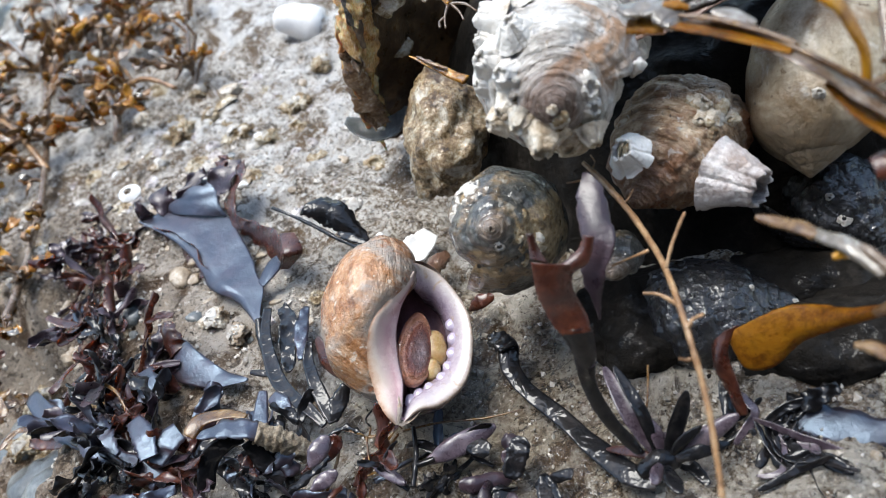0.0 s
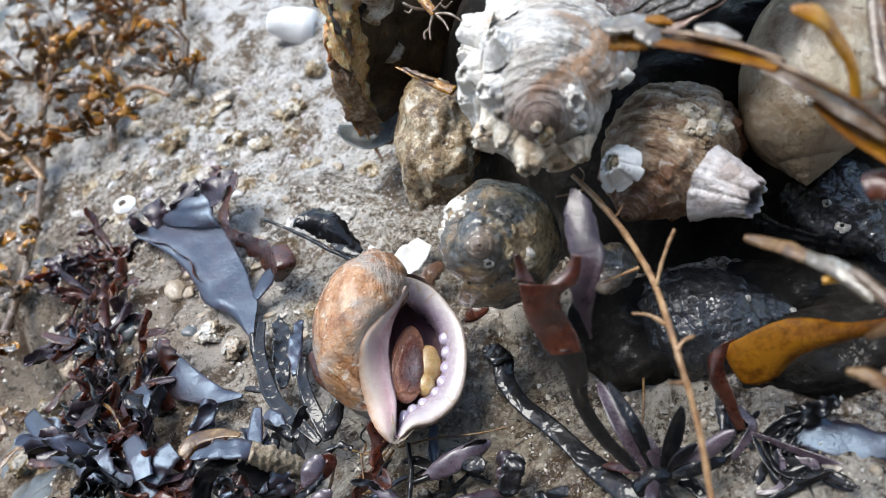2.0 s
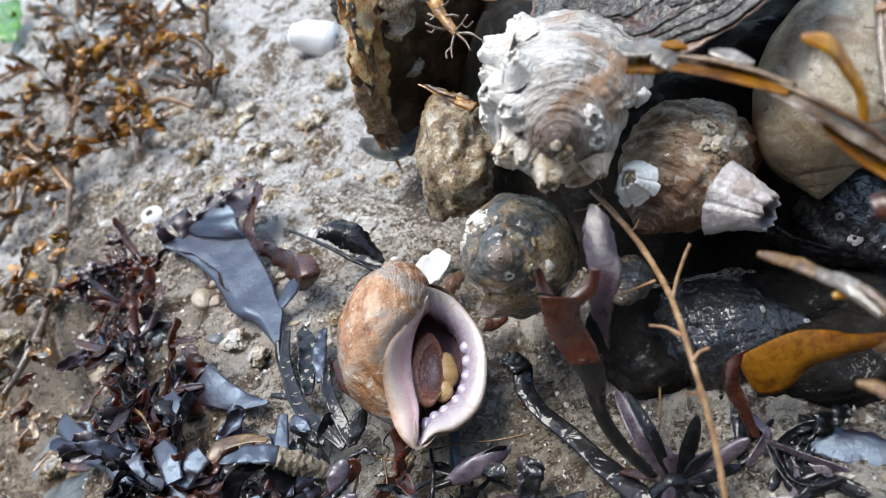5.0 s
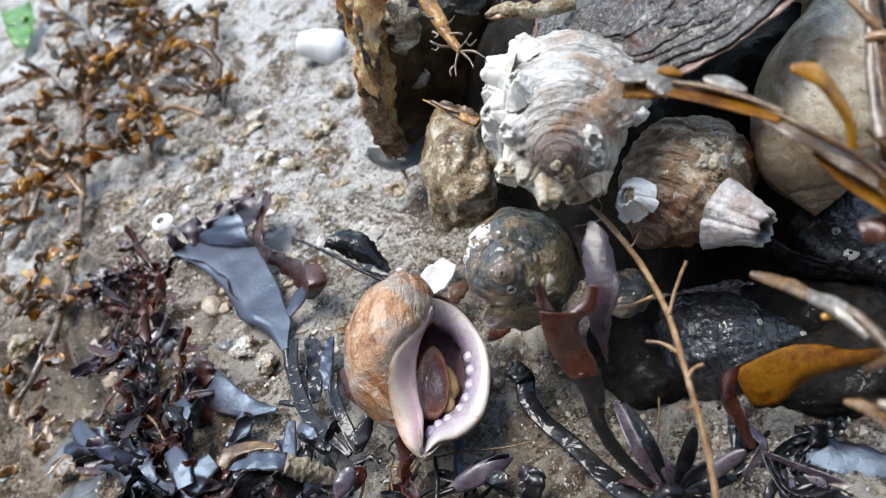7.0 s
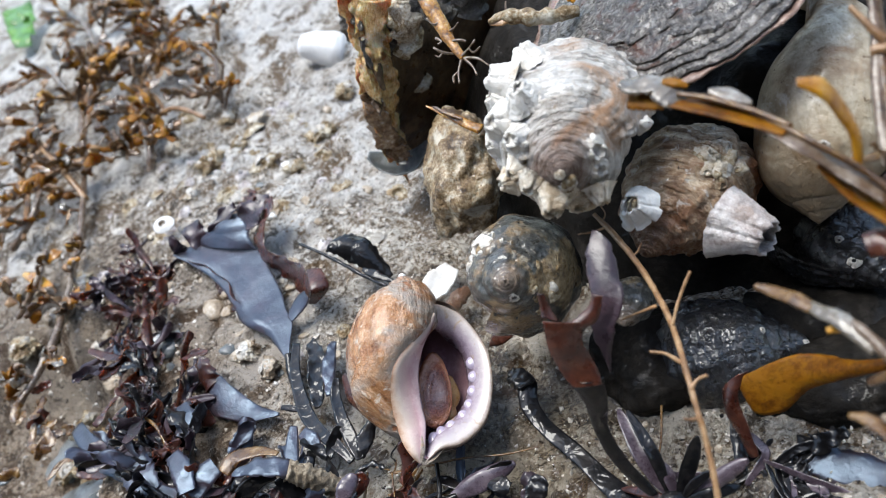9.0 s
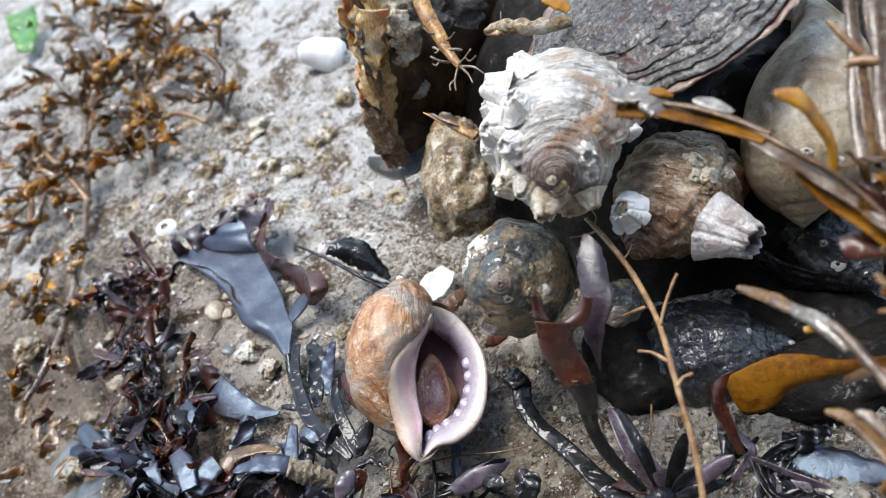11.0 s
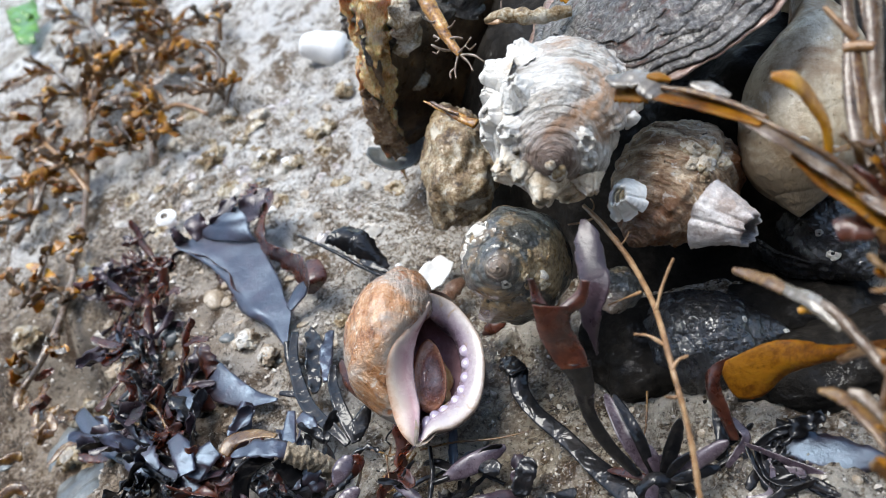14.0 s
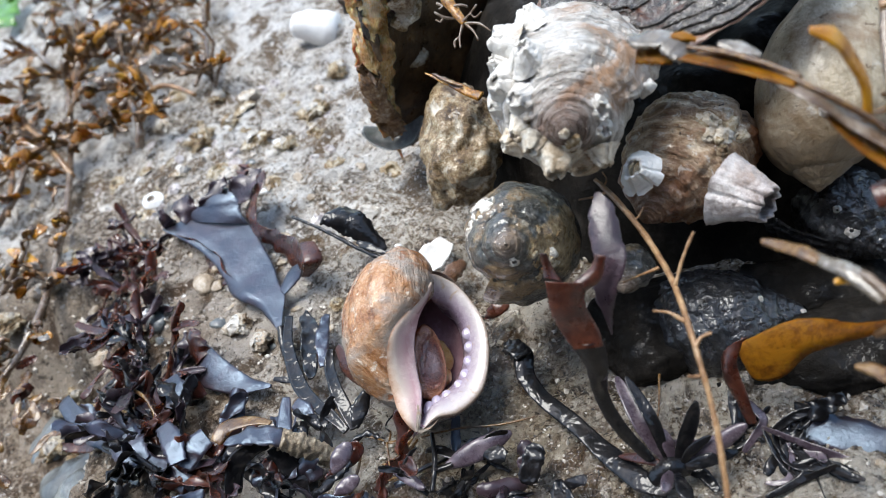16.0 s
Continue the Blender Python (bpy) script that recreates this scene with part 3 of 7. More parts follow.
def barnacle_shape(r, h, seed=0, mouth=0.45, seg=54, lean=0.0, crooked=0.22, points=0.30):
    """An acorn barnacle: six ribbed wall plates with steps between them round an open mouth, the lid plates sunk in it."""
    rng = random.Random(seed)
    plate = [rng.uniform(0.78, 1.18) for _ in range(6)]
    tall = [rng.uniform(0.70, 1.2) for _ in range(6)]
    cuts = [(k + 1) / 6 + rng.uniform(-0.045, 0.045) for k in range(5)] + [1.0]
    rows = [(1.15, -0.3), (1.03, 0.0), (0.95, 0.14), (0.86, 0.34), (0.76, 0.55), (0.66, 0.76), (mouth + 0.12, 0.96), (mouth + 0.03, 1.02), (mouth - 0.03, 0.94), (mouth * 0.88, 0.55), (mouth * 0.7, 0.15)]
    verts, faces, uv = [], [], []
    for i, (rr, hh) in enumerate(rows):
        outside = 1.0 if i < 7 else 0.35
        for j in range(seg):
            u = j / seg
            f = 6.28318 * u
            k = next(n for n in range(6) if u < cuts[n] or n == 5)
            lo = cuts[k - 1] if k else 0.0
            inside = (u - lo) / max(cuts[k] - lo, 1e-3)
            groove = -0.055 if inside < 0.08 or inside > 0.95 else 0.05 * math.sin(inside * math.pi)
            rib = 0.07 * abs(math.sin(f * 6.5 + seed + 2.5 * wob((math.cos(f) * 4, math.sin(f) * 4, hh), 2, seed))) * outside + 0.05 * wob((math.cos(f) * 20, math.sin(f) * 20, hh * 14), 2, seed + 3)
            q = r * rr * (1 + ((plate[k] - 1) * 0.55 + groove) * outside + rib + crooked * wob((math.cos(f) * 3, math.sin(f) * 3, hh * 2), 2.2, seed) + 0.07 * wob((math.cos(f) * 9, math.sin(f) * 9, hh * 9), 1.6, seed + 1))
            peak = 1 - points * abs(2 * inside - 1) ** 1.5
            z = h * hh * ((tall[k] * peak) if i >= 5 else 1) + h * 0.08 * wob((math.cos(f) * 8, math.sin(f) * 8, i), 1.7, seed)
            verts.append((q * math.cos(f) + lean * z, q * math.sin(f) * 0.9, z))
            uv.append((u, hh))
    for i in range(len(rows) - 1):
        for j in range(seg):
            faces.append((i * seg + j, i * seg + (j + 1) % seg, (i + 1) * seg + (j + 1) % seg, (i + 1) * seg + j))
    base = (len(rows) - 1) * seg
    k = len(verts)
    verts.append((lean * h * 0.2, 0, h * 0.2))
    uv.append((0.5, 0.5))
    faces += [(base + j, base + (j + 1) % seg, k) for j in range(seg)]
    return verts, faces, uv


WHELK_SECTION = [(0.19, 0.115), (0.25, 0.25), (0.44, 0.335), (0.60, 0.355), (0.73, 0.32), (0.86, 0.195), (0.93, 0.095), (1.0, 0.01), (0.83, -0.012), (0.60, -0.028), (0.41, 0.0), (0.25, 0.07)]


ROUND_SECTION = [(0.11, 0.08), (0.14, 0.19), (0.27, 0.31), (0.45, 0.35), (0.63, 0.31), (0.80, 0.20), (0.92, 0.10), (1.0, 0.01), (0.83, -0.012), (0.60, -0.028), (0.38, 0.0), (0.18, 0.03)]


PALE_SECTION = [(0.11, 0.08), (0.14, 0.19), (0.27, 0.31), (0.45, 0.35), (0.63, 0.34), (0.80, 0.29), (0.92, 0.21), (1.0, 0.07), (0.83, -0.012), (0.60, -0.028), (0.38, 0.0), (0.18, 0.03)]


def section_loop(length, n, wide=1.0, inset=1.0, shape=WHELK_SECTION):
    """The closed outline of a whorl in (down the axis, out from it), in mm."""
    loop = curve([(a * length, r * length * wide, 0) for a, r in shape], n, closed=True)
    mid = sum(loop, Vector()) / n
    return [mid + (p - mid) * inset for p in loop]


MOUTH_SECTION = [(0.165, 0.105), (0.205, 0.23), (0.37, 0.335), (0.52, 0.362), (0.64, 0.362), (0.755, 0.335), (0.86, 0.225), (0.925, 0.115), (0.99, 0.03), (0.985, -0.02), (0.83, -0.020), (0.60, -0.020), (0.41, 0.0), (0.24, 0.06)]
WHORL_OUT = [(0, 1), (0.25, 0.96), (0.5, 0.89), (0.6, 0.81), (0.7, 0.68), (0.8, 0.54), (1.0, 0.42), (1.5, 0.31), (2, 0.21), (3, 0.10), (4, 0.05), (6, 0.02)]
WHORL_DOWN = [(0, 1), (0.3, 0.96), (0.45, 0.90), (0.55, 0.84), (0.65, 0.72), (0.74, 0.57), (0.88, 0.45), (1.0, 0.42), (1.5, 0.31), (2, 0.21), (3, 0.10), (4, 0.05), (6, 0.02)]


def looked_up(table, x):
    return float(np.interp(x, [t[0] for t in table], [t[1] for t in table]))


def coil(loop, shrink, turns, n_t, ridges=0, ridge=0.0, growth=0.0, seed=0, start=0.0, lumps=0.0, base=False, scaly=0.0):
    """A shell coiled about its axis (-y, the apex at the origin, the last section along +x, opening to +z)."""
    n = len(loop)
    mid = sum(loop, Vector()) / n
    long = max(p.x for p in loop)
    verts, uv, faces = [], [], []
    for i in range(n_t + 1):
        tau = start + (turns - start) * (i / n_t) ** 1.5
        s = looked_up(WHORL_OUT, tau) if base else shrink ** tau
        s2 = looked_up(WHORL_DOWN, tau) if base else s
        psi = 6.283185 * tau
        c, d = math.cos(psi), math.sin(psi)
        rings = growth * wob((tau * 60, 0, 0), 1.0, seed) + growth * 0.6 * wob((tau * 190, 4, 0), 1.0, seed)
        for j, p in enumerate(loop):
            f = j / n
            out = (p - mid).normalized()
            bulge = ridge * math.cos(6.283185 * ridges * f) / max(s, 0.2) ** 0.4 + rings + lumps * wob((c * 9, d * 9, f * 22), 3.0, seed) if f < 0.62 else 0.0
            if scaly and f < 0.62:
                at = Vector((p.y * c, p.x, p.y * d)) * s
                bulge += scaly * (abs(wob(at, 1.5, seed)) + 0.8 * wob(at, 3.2, seed + 1)) / max(s, 0.3) ** 0.5
            q = p + out * bulge
            g = max(0.0, min(1.0, (q.x / long - 0.25) / 0.6))
            flat = 1 - 0.14 * min(1.0, tau / 0.6) * (1 - g) if base else 1.0
            q = Vector((q.x * (s + (s2 - s) * g) * flat, q.y * s, 0))
            verts.append(Vector((q.y * c, -q.x, -q.y * d)))
            uv.append((tau, f * 4))
    for i in range(n_t):
        for j in range(n):
            a, b = i * n + j, i * n + (j + 1) % n
            faces.append((a, a + n, b + n, b))
    return verts, faces, uv


# ---- the ground: a wet rock shelf, rising under the heap of shells ----
def smooth(a, b, x):
    t = max(0.0, min(1.0, (x - a) / (b - a)))
    return t * t * (3 - 2 * t)


def ground_z(x, y, fine=True):
    """Height of the rock in mm."""
    z = -1.0 - 4.5 * smooth(-40, 15, x)
    z += 4.0 * wob((x, y, 0), 70, 2) + 2.4 * wob((x, y, 0), 24, 3) + 1.3 * wob((x, y, 0), 9, 4)
    z -= 18 * smooth(34, 8, y) * smooth(-80, -104, x)
    z -= 30 * smooth(250, 900, math.hypot(x, y))
    if fine:
        z += 1.3 * wob((x, y, 0), 4.0, 5) + 0.7 * wob((x, y, 0), 1.8, 6) + 1.4 * abs(wob((x, y, 0), 7.0, 7)) - 1.1 * max(0.0, wob((x, y, 0), 5.0, 8) - 0.25)
    return z


def ground_lines(lo, hi, step, far):
    inner = [lo + step * i for i in range(int((hi - lo) / step) + 1)]
    ahead, behind, d = [], [], step
    while (inner[-1] + (ahead[-1] - inner[-1] if ahead else 0)) < far:
        d *= 1.22
        ahead.append((ahead[-1] if ahead else inner[-1]) + d)
    d = step
    while (behind[-1] if behind else inner[0]) > -far:
        d *= 1.22
        behind.append((behind[-1] if behind else inner[0]) - d)
    return behind[::-1] + inner + ahead


gx, gy = ground_lines(-170, 110, 0.75, 6000), ground_lines(-75, 190, 0.75, 6000)
g_verts = [(x, y, ground_z(x, y)) for y in gy for x in gx]
g_faces = [(j * len(gx) + i, j * len(gx) + i + 1, (j + 1) * len(gx) + i + 1, (j + 1) * len(gx) + i) for j in range(len(gy) - 1) for i in range(len(gx) - 1)]
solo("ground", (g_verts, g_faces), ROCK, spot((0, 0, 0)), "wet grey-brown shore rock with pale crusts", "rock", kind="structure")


def on_ground(x, y, lift=0.0):
    return Vector((x, y, ground_z(x, y) + lift))


# added mound that the shells sit on, black in place of the gaps' deep shade
b_verts, b_faces = [], []
b_n, b_m = 150, 70
for i in range(b_m):
    for j in range(b_n):
        a, f = 6.28318 * j / b_n, i / (b_m - 1)
        x, y = 80 + 88 * f * math.cos(a), 58 + 77 * f * math.sin(a)
        z = -14 + 40 * smooth(1.02, 0.6, f) + 3.0 * wob((x, y, 0), 16, 21) + 2.0 * wob((x, y, 0), 6, 22) + 0.7 * wob((x, y, 0), 2.2, 23)
        b_verts.append((x, y, z))
for i in range(b_m - 1):
    for j in range(b_n):
        b_faces.append((i * b_n + j, (i + 1) * b_n + j, (i + 1) * b_n + (j + 1) % b_n, i * b_n + (j + 1) % b_n))
solo("boulder", (b_verts, b_faces), SHADE_BLACK, spot((0, 0, 0)), "black mound standing in for shade under the shell heap", "rock")


# unseen dark face, added behind the camera to block part of the sky
def unseen_face(name, x0, y0, x1, y1, height, lean):
    n, k = 60, 30
    out = Vector((y1 - y0, x0 - x1, 0)).normalized()
    fv, ff = [], []
    for layer in (0, 1):
        for i in range(k):
            for j in range(n):
                u, v = j / (n - 1), i / (k - 1)
                q = Vector((x0 + (x1 - x0) * u, y0 + (y1 - y0) * u, -90 + height * v)) + out * (lean * v + layer * 120)
                fv.append(q + out * 40 * wob(q, 180, 31) + out * 14 * wob(q, 50, 32))
    for i in range(k - 1):
        for j in range(n - 1):
            a = i * n + j
            ff += [(a, a + 1, a + n + 1, a + n), (n * k + a, n * k + a + n, n * k + a + n + 1, n * k + a + 1)]
    return solo(name, (fv, ff), SHADE_BLACK, spot((0, 0, 0)), "unseen dark face added to block the low sky", "rock", kind="structure")


unseen_face("wall_south", 900, -520, -900, -520, 560, 140)


# ---- the live dog whelk, mouth up ----
WHELK_LEN = 36.5
whelk_at = stand((-2.7, 1.6, 15.1), (0.4103, -0.2388, 0.8801), (0.9114, 0.1397, -0.3870))
whelk = thing("dog_whelk", whelk_at, "live brown dog whelk, purple-mouthed, lying mouth up on wet rock", "sea snail")
outer = section_loop(WHELK_LEN, 72, shape=MOUTH_SECTION)
part("shell", coil(outer, 0.62, 6.0, 420, 11, 0.10, 0.26, 3, lumps=0.35, base=True), WHELK_SHELL, whelk, "tan-brown shell with fine growth lines")
lining = section_loop(WHELK_LEN, 72, inset=0.93, shape=MOUTH_SECTION)
part("lining", coil(lining, 0.62, 0.62, 80, start=0.004, base=True), INNER_MAT, whelk, "dark purple shell lining")


part("apex", lump((0.75, 0.9, 0.75), 3, 0.15, 1, 0.05, 3), WHITE_SHELL, whelk, "worn white tip", at=Matrix.Translation((0, -0.0009, 0.0004)))


def loft(rails, profile, n, seed=0, tooth_rows=()):
    """A strip over two rails: profile rows are (share of the way from the first to the second rail, height added)."""
    a, b = curve(rails[0], n), curve(rails[1], n)
    verts, uv, faces, m = [], [], [], len(profile)
    for i in range(n):
        s = i / (n - 1)
        slim = min(1.0, 0.3 + 4 * s, 0.3 + 4 * (1 - s))
        for k, (f, z) in enumerate(profile):
            p = a[i].lerp(b[i], f)
            verts.append(p + Vector((0.10 * wob((s * 60, k, 0), 3.0, seed), 0, z * slim + 0.10 * wob((s * 40, 0, k), 4.0, seed + 1))))
            uv.append((s * 3, k / (m - 1)))
    for i in range(n - 1):
        for k in range(m - 1):
            faces.append((i * m + k, (i + 1) * m + k, (i + 1) * m + k + 1, i * m + k + 1))
    return verts, faces, uv


# the lip's outer edge and the line of its teeth, from the upper joint round to the canal
LIP_OUT = [(4.39, -8.96, 4.60), (6.33, -8.36, 2.60), (8.51, -8.83, 0.90), (10.42, -10.29, 0.30), (12.58, -13.87, 0.20), (13.95, -17.71, 0.20), (14.01, -22.49, 0.20), (12.87, -27.68, 0.20), (10.69, -31.24, 0.20), (6.86, -33.74, 0.20),
           (3.31, -34.22, 0.20), (1.44, -35.2, 0.10), (0.45, -35.9, -0.20)]
LIP_IN = [(4.29, -11.92, 3.00), (5.68, -12.02, 1.20), (7.23, -12.67, 0.00), (8.52, -13.60, -0.80), (9.73, -15.83, -1.10), (10.25, -18.66, -1.20), (10.12, -21.99, -1.20), (9.00, -25.14, -1.20), (7.22, -27.57, -1.20), (4.70, -29.19, -1.20),
          (2.57, -30.60, -1.20), (1.15, -32.6, -1.0), (0.15, -34.9, -0.80)]
lip = part("outer_lip", loft((LIP_OUT, LIP_IN), [(0.10, -4.5), (0.02, -2.2), (-0.02, -0.9), (0.0, -0.1), (0.06, 0.3), (0.17, 0.42), (0.36, 0.35), (0.56, 0.1), (0.76, -0.45), (0.93, -1.1), (1.03, -2.1), (1.08, -3.2), (1.05, -4.6), (0.9, -6.5)], 90, 5),
           LIP_MAT, whelk, "thick lilac-white lip edge")
tooth_line = curve(LIP_IN, 100)
lip_line = curve(LIP_OUT, 100)
tooth_mesh = mesh_of("tooth", lump((2.0, 1.5, 0.8), 4, 0.10, 2, 0.0, 3), TOOTH_MAT)
for k in range(8):
    i = 42 + int(k * 6.2)
    p, q = tooth_line[i], lip_line[i]
    ob = new("tooth", tooth_mesh)
    ob.parent = lip
    ob.matrix_basis = Matrix.Translation(p.lerp(q, 0.36) * MM + Vector((0, 0, -0.00135))) @ Matrix.Rotation(math.atan2(q.y - p.y, q.x - p.x), 4, "Z") @ Matrix.Diagonal((1, 1 - 0.03 * k, 1, 1))


def plate_geo(rows, n=60):
    """A smooth strip through several rails."""
    lines = [curve(r, n) for r in rows]
    m = len(lines)
    verts = [lines[k][i] + Vector((0, 0, 0.08 * wob((i, k * 3, 0), 5.0, 2))) for i in range(n) for k in range(m)]
    uv = [(i / n * 3, k / (m - 1)) for i in range(n) for k in range(m)]
    faces = [(i * m + k, (i + 1) * m + k, (i + 1) * m + k + 1, i * m + k + 1) for i in range(n - 1) for k in range(m - 1)]
    return verts, faces, uv


# the broad pillar side of the mouth, worn cream where it meets the body whorl
PILLAR_LEFT = [(4.7, -10.6, 4.5), (2.6, -13.4, 5.3), (-0.6, -17.0, 6.4), (-3.4, -20.4, 6.6), (-4.4, -23.4, 5.3), (-4.6, -26.4, 3.2), (-4.1, -29.4, 1.4), (-3.5, -32.2, 0.6), (-2.4, -34.5, 0.1), (-0.9, -36.0, -1.0)]
PILLAR_MID = [(5.0, -11.2, 4.1), (3.5, -14.0, 4.2), (0.8, -17.4, 4.9), (-1.67, -20.1, 5.35), (-2.3, -22.7, 4.2), (-2.2, -25.9, 2.7), (-1.2, -29.2, 1.3), (-1.1, -32.0, 1.1), (-0.9, -34.6, 0.7), (-0.45, -36.2, -0.6)]
PILLAR_EDGE = [(4.93, -11.14, 4.10), (4.02, -13.21, 3.20), (1.94, -16.77, 2.50), (0.84, -20.65, 1.90), (0.67, -24.14, 1.40), (0.79, -26.88, 1.10), (1.03, -29.49, 0.80), (0.67, -32.0, 0.70), (0.3, -34.5, 0.30), (-0.1, -36.0, -0.8)]


def between(a, b, f, lift):
    return [Vector(p).lerp(Vector(q), f) + Vector((0, 0, lift)) for p, q in zip(a, b)]


part("columella", plate_geo([PILLAR_LEFT, between(PILLAR_LEFT, PILLAR_MID, 0.3, 0.32), between(PILLAR_LEFT, PILLAR_MID, 0.7, 0.4), PILLAR_MID, between(PILLAR_MID, PILLAR_EDGE, 0.3, 0.0), between(PILLAR_MID, PILLAR_EDGE, 0.6, -0.15),
                             between(PILLAR_MID, PILLAR_EDGE, 0.88, 0.12), between(PILLAR_EDGE, PILLAR_EDGE, 0, -0.35), [Vector(p) + Vector((-0.5, 0, -1.6)) for p in PILLAR_EDGE], [Vector(p) + Vector((-1.2, 0, -4.0)) for p in PILLAR_EDGE]]),
     COLUMELLA_MAT, whelk, "smooth broad columella, cream fading into pink")


def operculum_geo():
    """A long-oval horny lid with growth steps, 6 by 12.6 mm, thin at its edge."""
    verts, uv, faces = [], [], []
    rings, seg = 14, 40
    for i in range(rings + 1):
        f = i / rings
        for j in range(seg):
            a = 6.28318 * j / seg
            x = 3.0 * f * math.cos(a) * (1 - 0.18 * math.sin(a))
            y = 6.3 * f * math.sin(a)
            step = 0.20 * math.sin(f * 30) + 0.26 * wob((x, y, 0), 1.8, 9)
            verts.append(Vector((x + 0.9 * (1 - f), y - 0.6 * (1 - f), 0.75 * (1 - f * f) + step * f)) * 1.12)
            uv.append((j / seg * 3, f))
    k = len(verts)
    for v in verts[-seg:]:
        uv.append((0, 1))
    verts += [v + Vector((-v.x * 0.12, -v.y * 0.08, -0.9)) for v in verts[-seg:]]
    for i in range(rings):
        for j in range(seg):
            faces.append((i * seg + j, (i + 1) * seg + j, (i + 1) * seg + (j + 1) % seg, i * seg + (j + 1) % seg))
    for j in range(seg):
        faces.append((rings * seg + j, k + j, k + (j + 1) % seg, rings * seg + (j + 1) % seg))
    faces.append(tuple(k + j for j in range(seg)))
    return verts, faces, uv


operculum = part("operculum", operculum_geo(), OPERCULUM_MAT, whelk, "glossy red-brown horny lid")
foot = part("foot", joined(lump((2.6, 3.2, 1.8), 5, 0.25, 3, 0.03, 3), tuple([[Vector(v) + Vector((-1.2, -3.8, 0.2)) for v in lump((1.9, 2.3, 1.6), 8, 0.25, 3, 0.03, 3)[0]], lump((1.9, 2.3, 1.6), 8, 0.25, 3, 0.03, 3)[1]])),
            FOOT_MAT, whelk, "cream-yellow soft foot")


# ---- the heap of shells ----
def shell_pose(apex, base, mouth):
    """The pose of a coiled shell from its apex, the end of its axis and the side that its mouth is on."""
    y = (Vector(apex) - Vector(base)).normalized()
    x = (Vector(mouth) - y * Vector(mouth).dot(y)).normalized()
    m = Matrix((x, y, x.cross(y))).transposed().to_4x4()
    m.translation = Vector(apex) * MM
    return m


def shell_of(name, apex, base, mouth, material, label, length, wide, shrink, ridges, ridge, growth, seed, lumps=0.3, shape=WHELK_SECTION, scaly=0.2):
    at = shell_pose(apex, base, mouth)
    root = thing(name, at, label, "sea shell")
    geo = coil(section_loop(length, 150, wide, shape=shape), shrink, 6.0, 420, ridges, ridge, growth, seed, lumps=lumps, scaly=scaly)
    part("shell", geo, material, root)
    return root, geo


def cone_wall(r, h, mouth, seed, n=96, m=16, floor=0.0):
    """A large barnacle's thick wall: six overlapping plates, steep, with an open ragged mouth and a hollow inside."""
    rng = random.Random(seed)
    cuts = sorted(rng.uniform(0, 6.283) for _ in range(5))
    verts, faces, uv = [], [], []
    for inner in (0, 1):
        for i in range(m):
            f = i / (m - 1) if not inner else floor + (1 - floor) * i / (m - 1)
            for j in range(n):
                a = 6.28318 * j / n
                seam = min(abs((a - c + 3.14159) % 6.28318 - 3.14159) for c in cuts)
                k = sum(a > c for c in cuts) % 5
                wall = r * (1 - (1 - mouth) * f ** 0.85) * (1 + 0.035 * ((k * 7) % 5 - 2)) + 0.5 * wob((math.cos(a) * r, math.sin(a) * r, f * h), 4.0, seed) + 0.16 * wob((math.cos(a) * r, math.sin(a) * r, f * h * 0.5), 0.9, seed + 2)
                wall += 0.10 * math.sin(f * 30 + 3 * wob((a * 3, f * 4, 0), 2, seed)) * (1 - inner) - 0.55 * math.exp(-(seam / 0.05) ** 2) * (1 - inner)
                wall -= (0.5 + 0.5 * (1 - f)) * inner
                z = h * f * (1 + f * 0.16 * wob((math.cos(a) * 4, math.sin(a) * 4, 0), 1.6, seed + 5)) - 0.25 * inner * f
                verts.append(Vector((wall * math.cos(a), wall * 0.92 * math.sin(a), z)))
                uv.append((a, f))
    k = n * m
    for i in range(m - 1):
        for j in range(n):
            a, b, c, d = i * n + j, i * n + (j + 1) % n, (i + 1) * n + (j + 1) % n, (i + 1) * n + j
            faces += [(a, b, c, d), (k + d, k + c, k + b, k + a)]
    for j in range(n):
        faces.append(((m - 1) * n + j, (m - 1) * n + (j + 1) % n, k + (m - 1) * n + (j + 1) % n, k + (m - 1) * n + j))
    faces.append(tuple(k + j for j in range(n)))
    return verts, faces, uv


BARNACLES = [barnacle_shape(1.0, h, s, mo) for s, (h, mo) in enumerate([(0.5, 0.42), (0.65, 0.5), (0.42, 0.36), (0.55, 0.55), (0.75, 0.4), (0.4, 0.5)])]
plate_meshes = [mesh_of("barnacle", tuple([[Vector(v) / 3.2 for v in g[0]], g[1], g[2]]), BARNACLE_MAT) for g in [cone_wall(3.2, h, mo, 40 + k, 60, 12, 0.84) for k, (h, mo) in enumerate([(2.4, 0.34), (2.9, 0.42), (1.9, 0.30), (3.4, 0.38)])]]
crust_plates = [mesh_of("barnacle", tuple([[Vector(v) / 3.2 for v in g[0]], g[1], g[2]]), CRUST_PALE) for g in [cone_wall(3.2, h, 0.35, 50 + k, 60, 12, 0.93) for k, h in enumerate((2.2, 2.8, 1.8, 2.5))]]
barnacle_meshes = [mesh_of("barnacle", tuple([[Vector(v) for v in b[0]], b[1], b[2]]), BARNACLE_MAT) for b in BARNACLES]


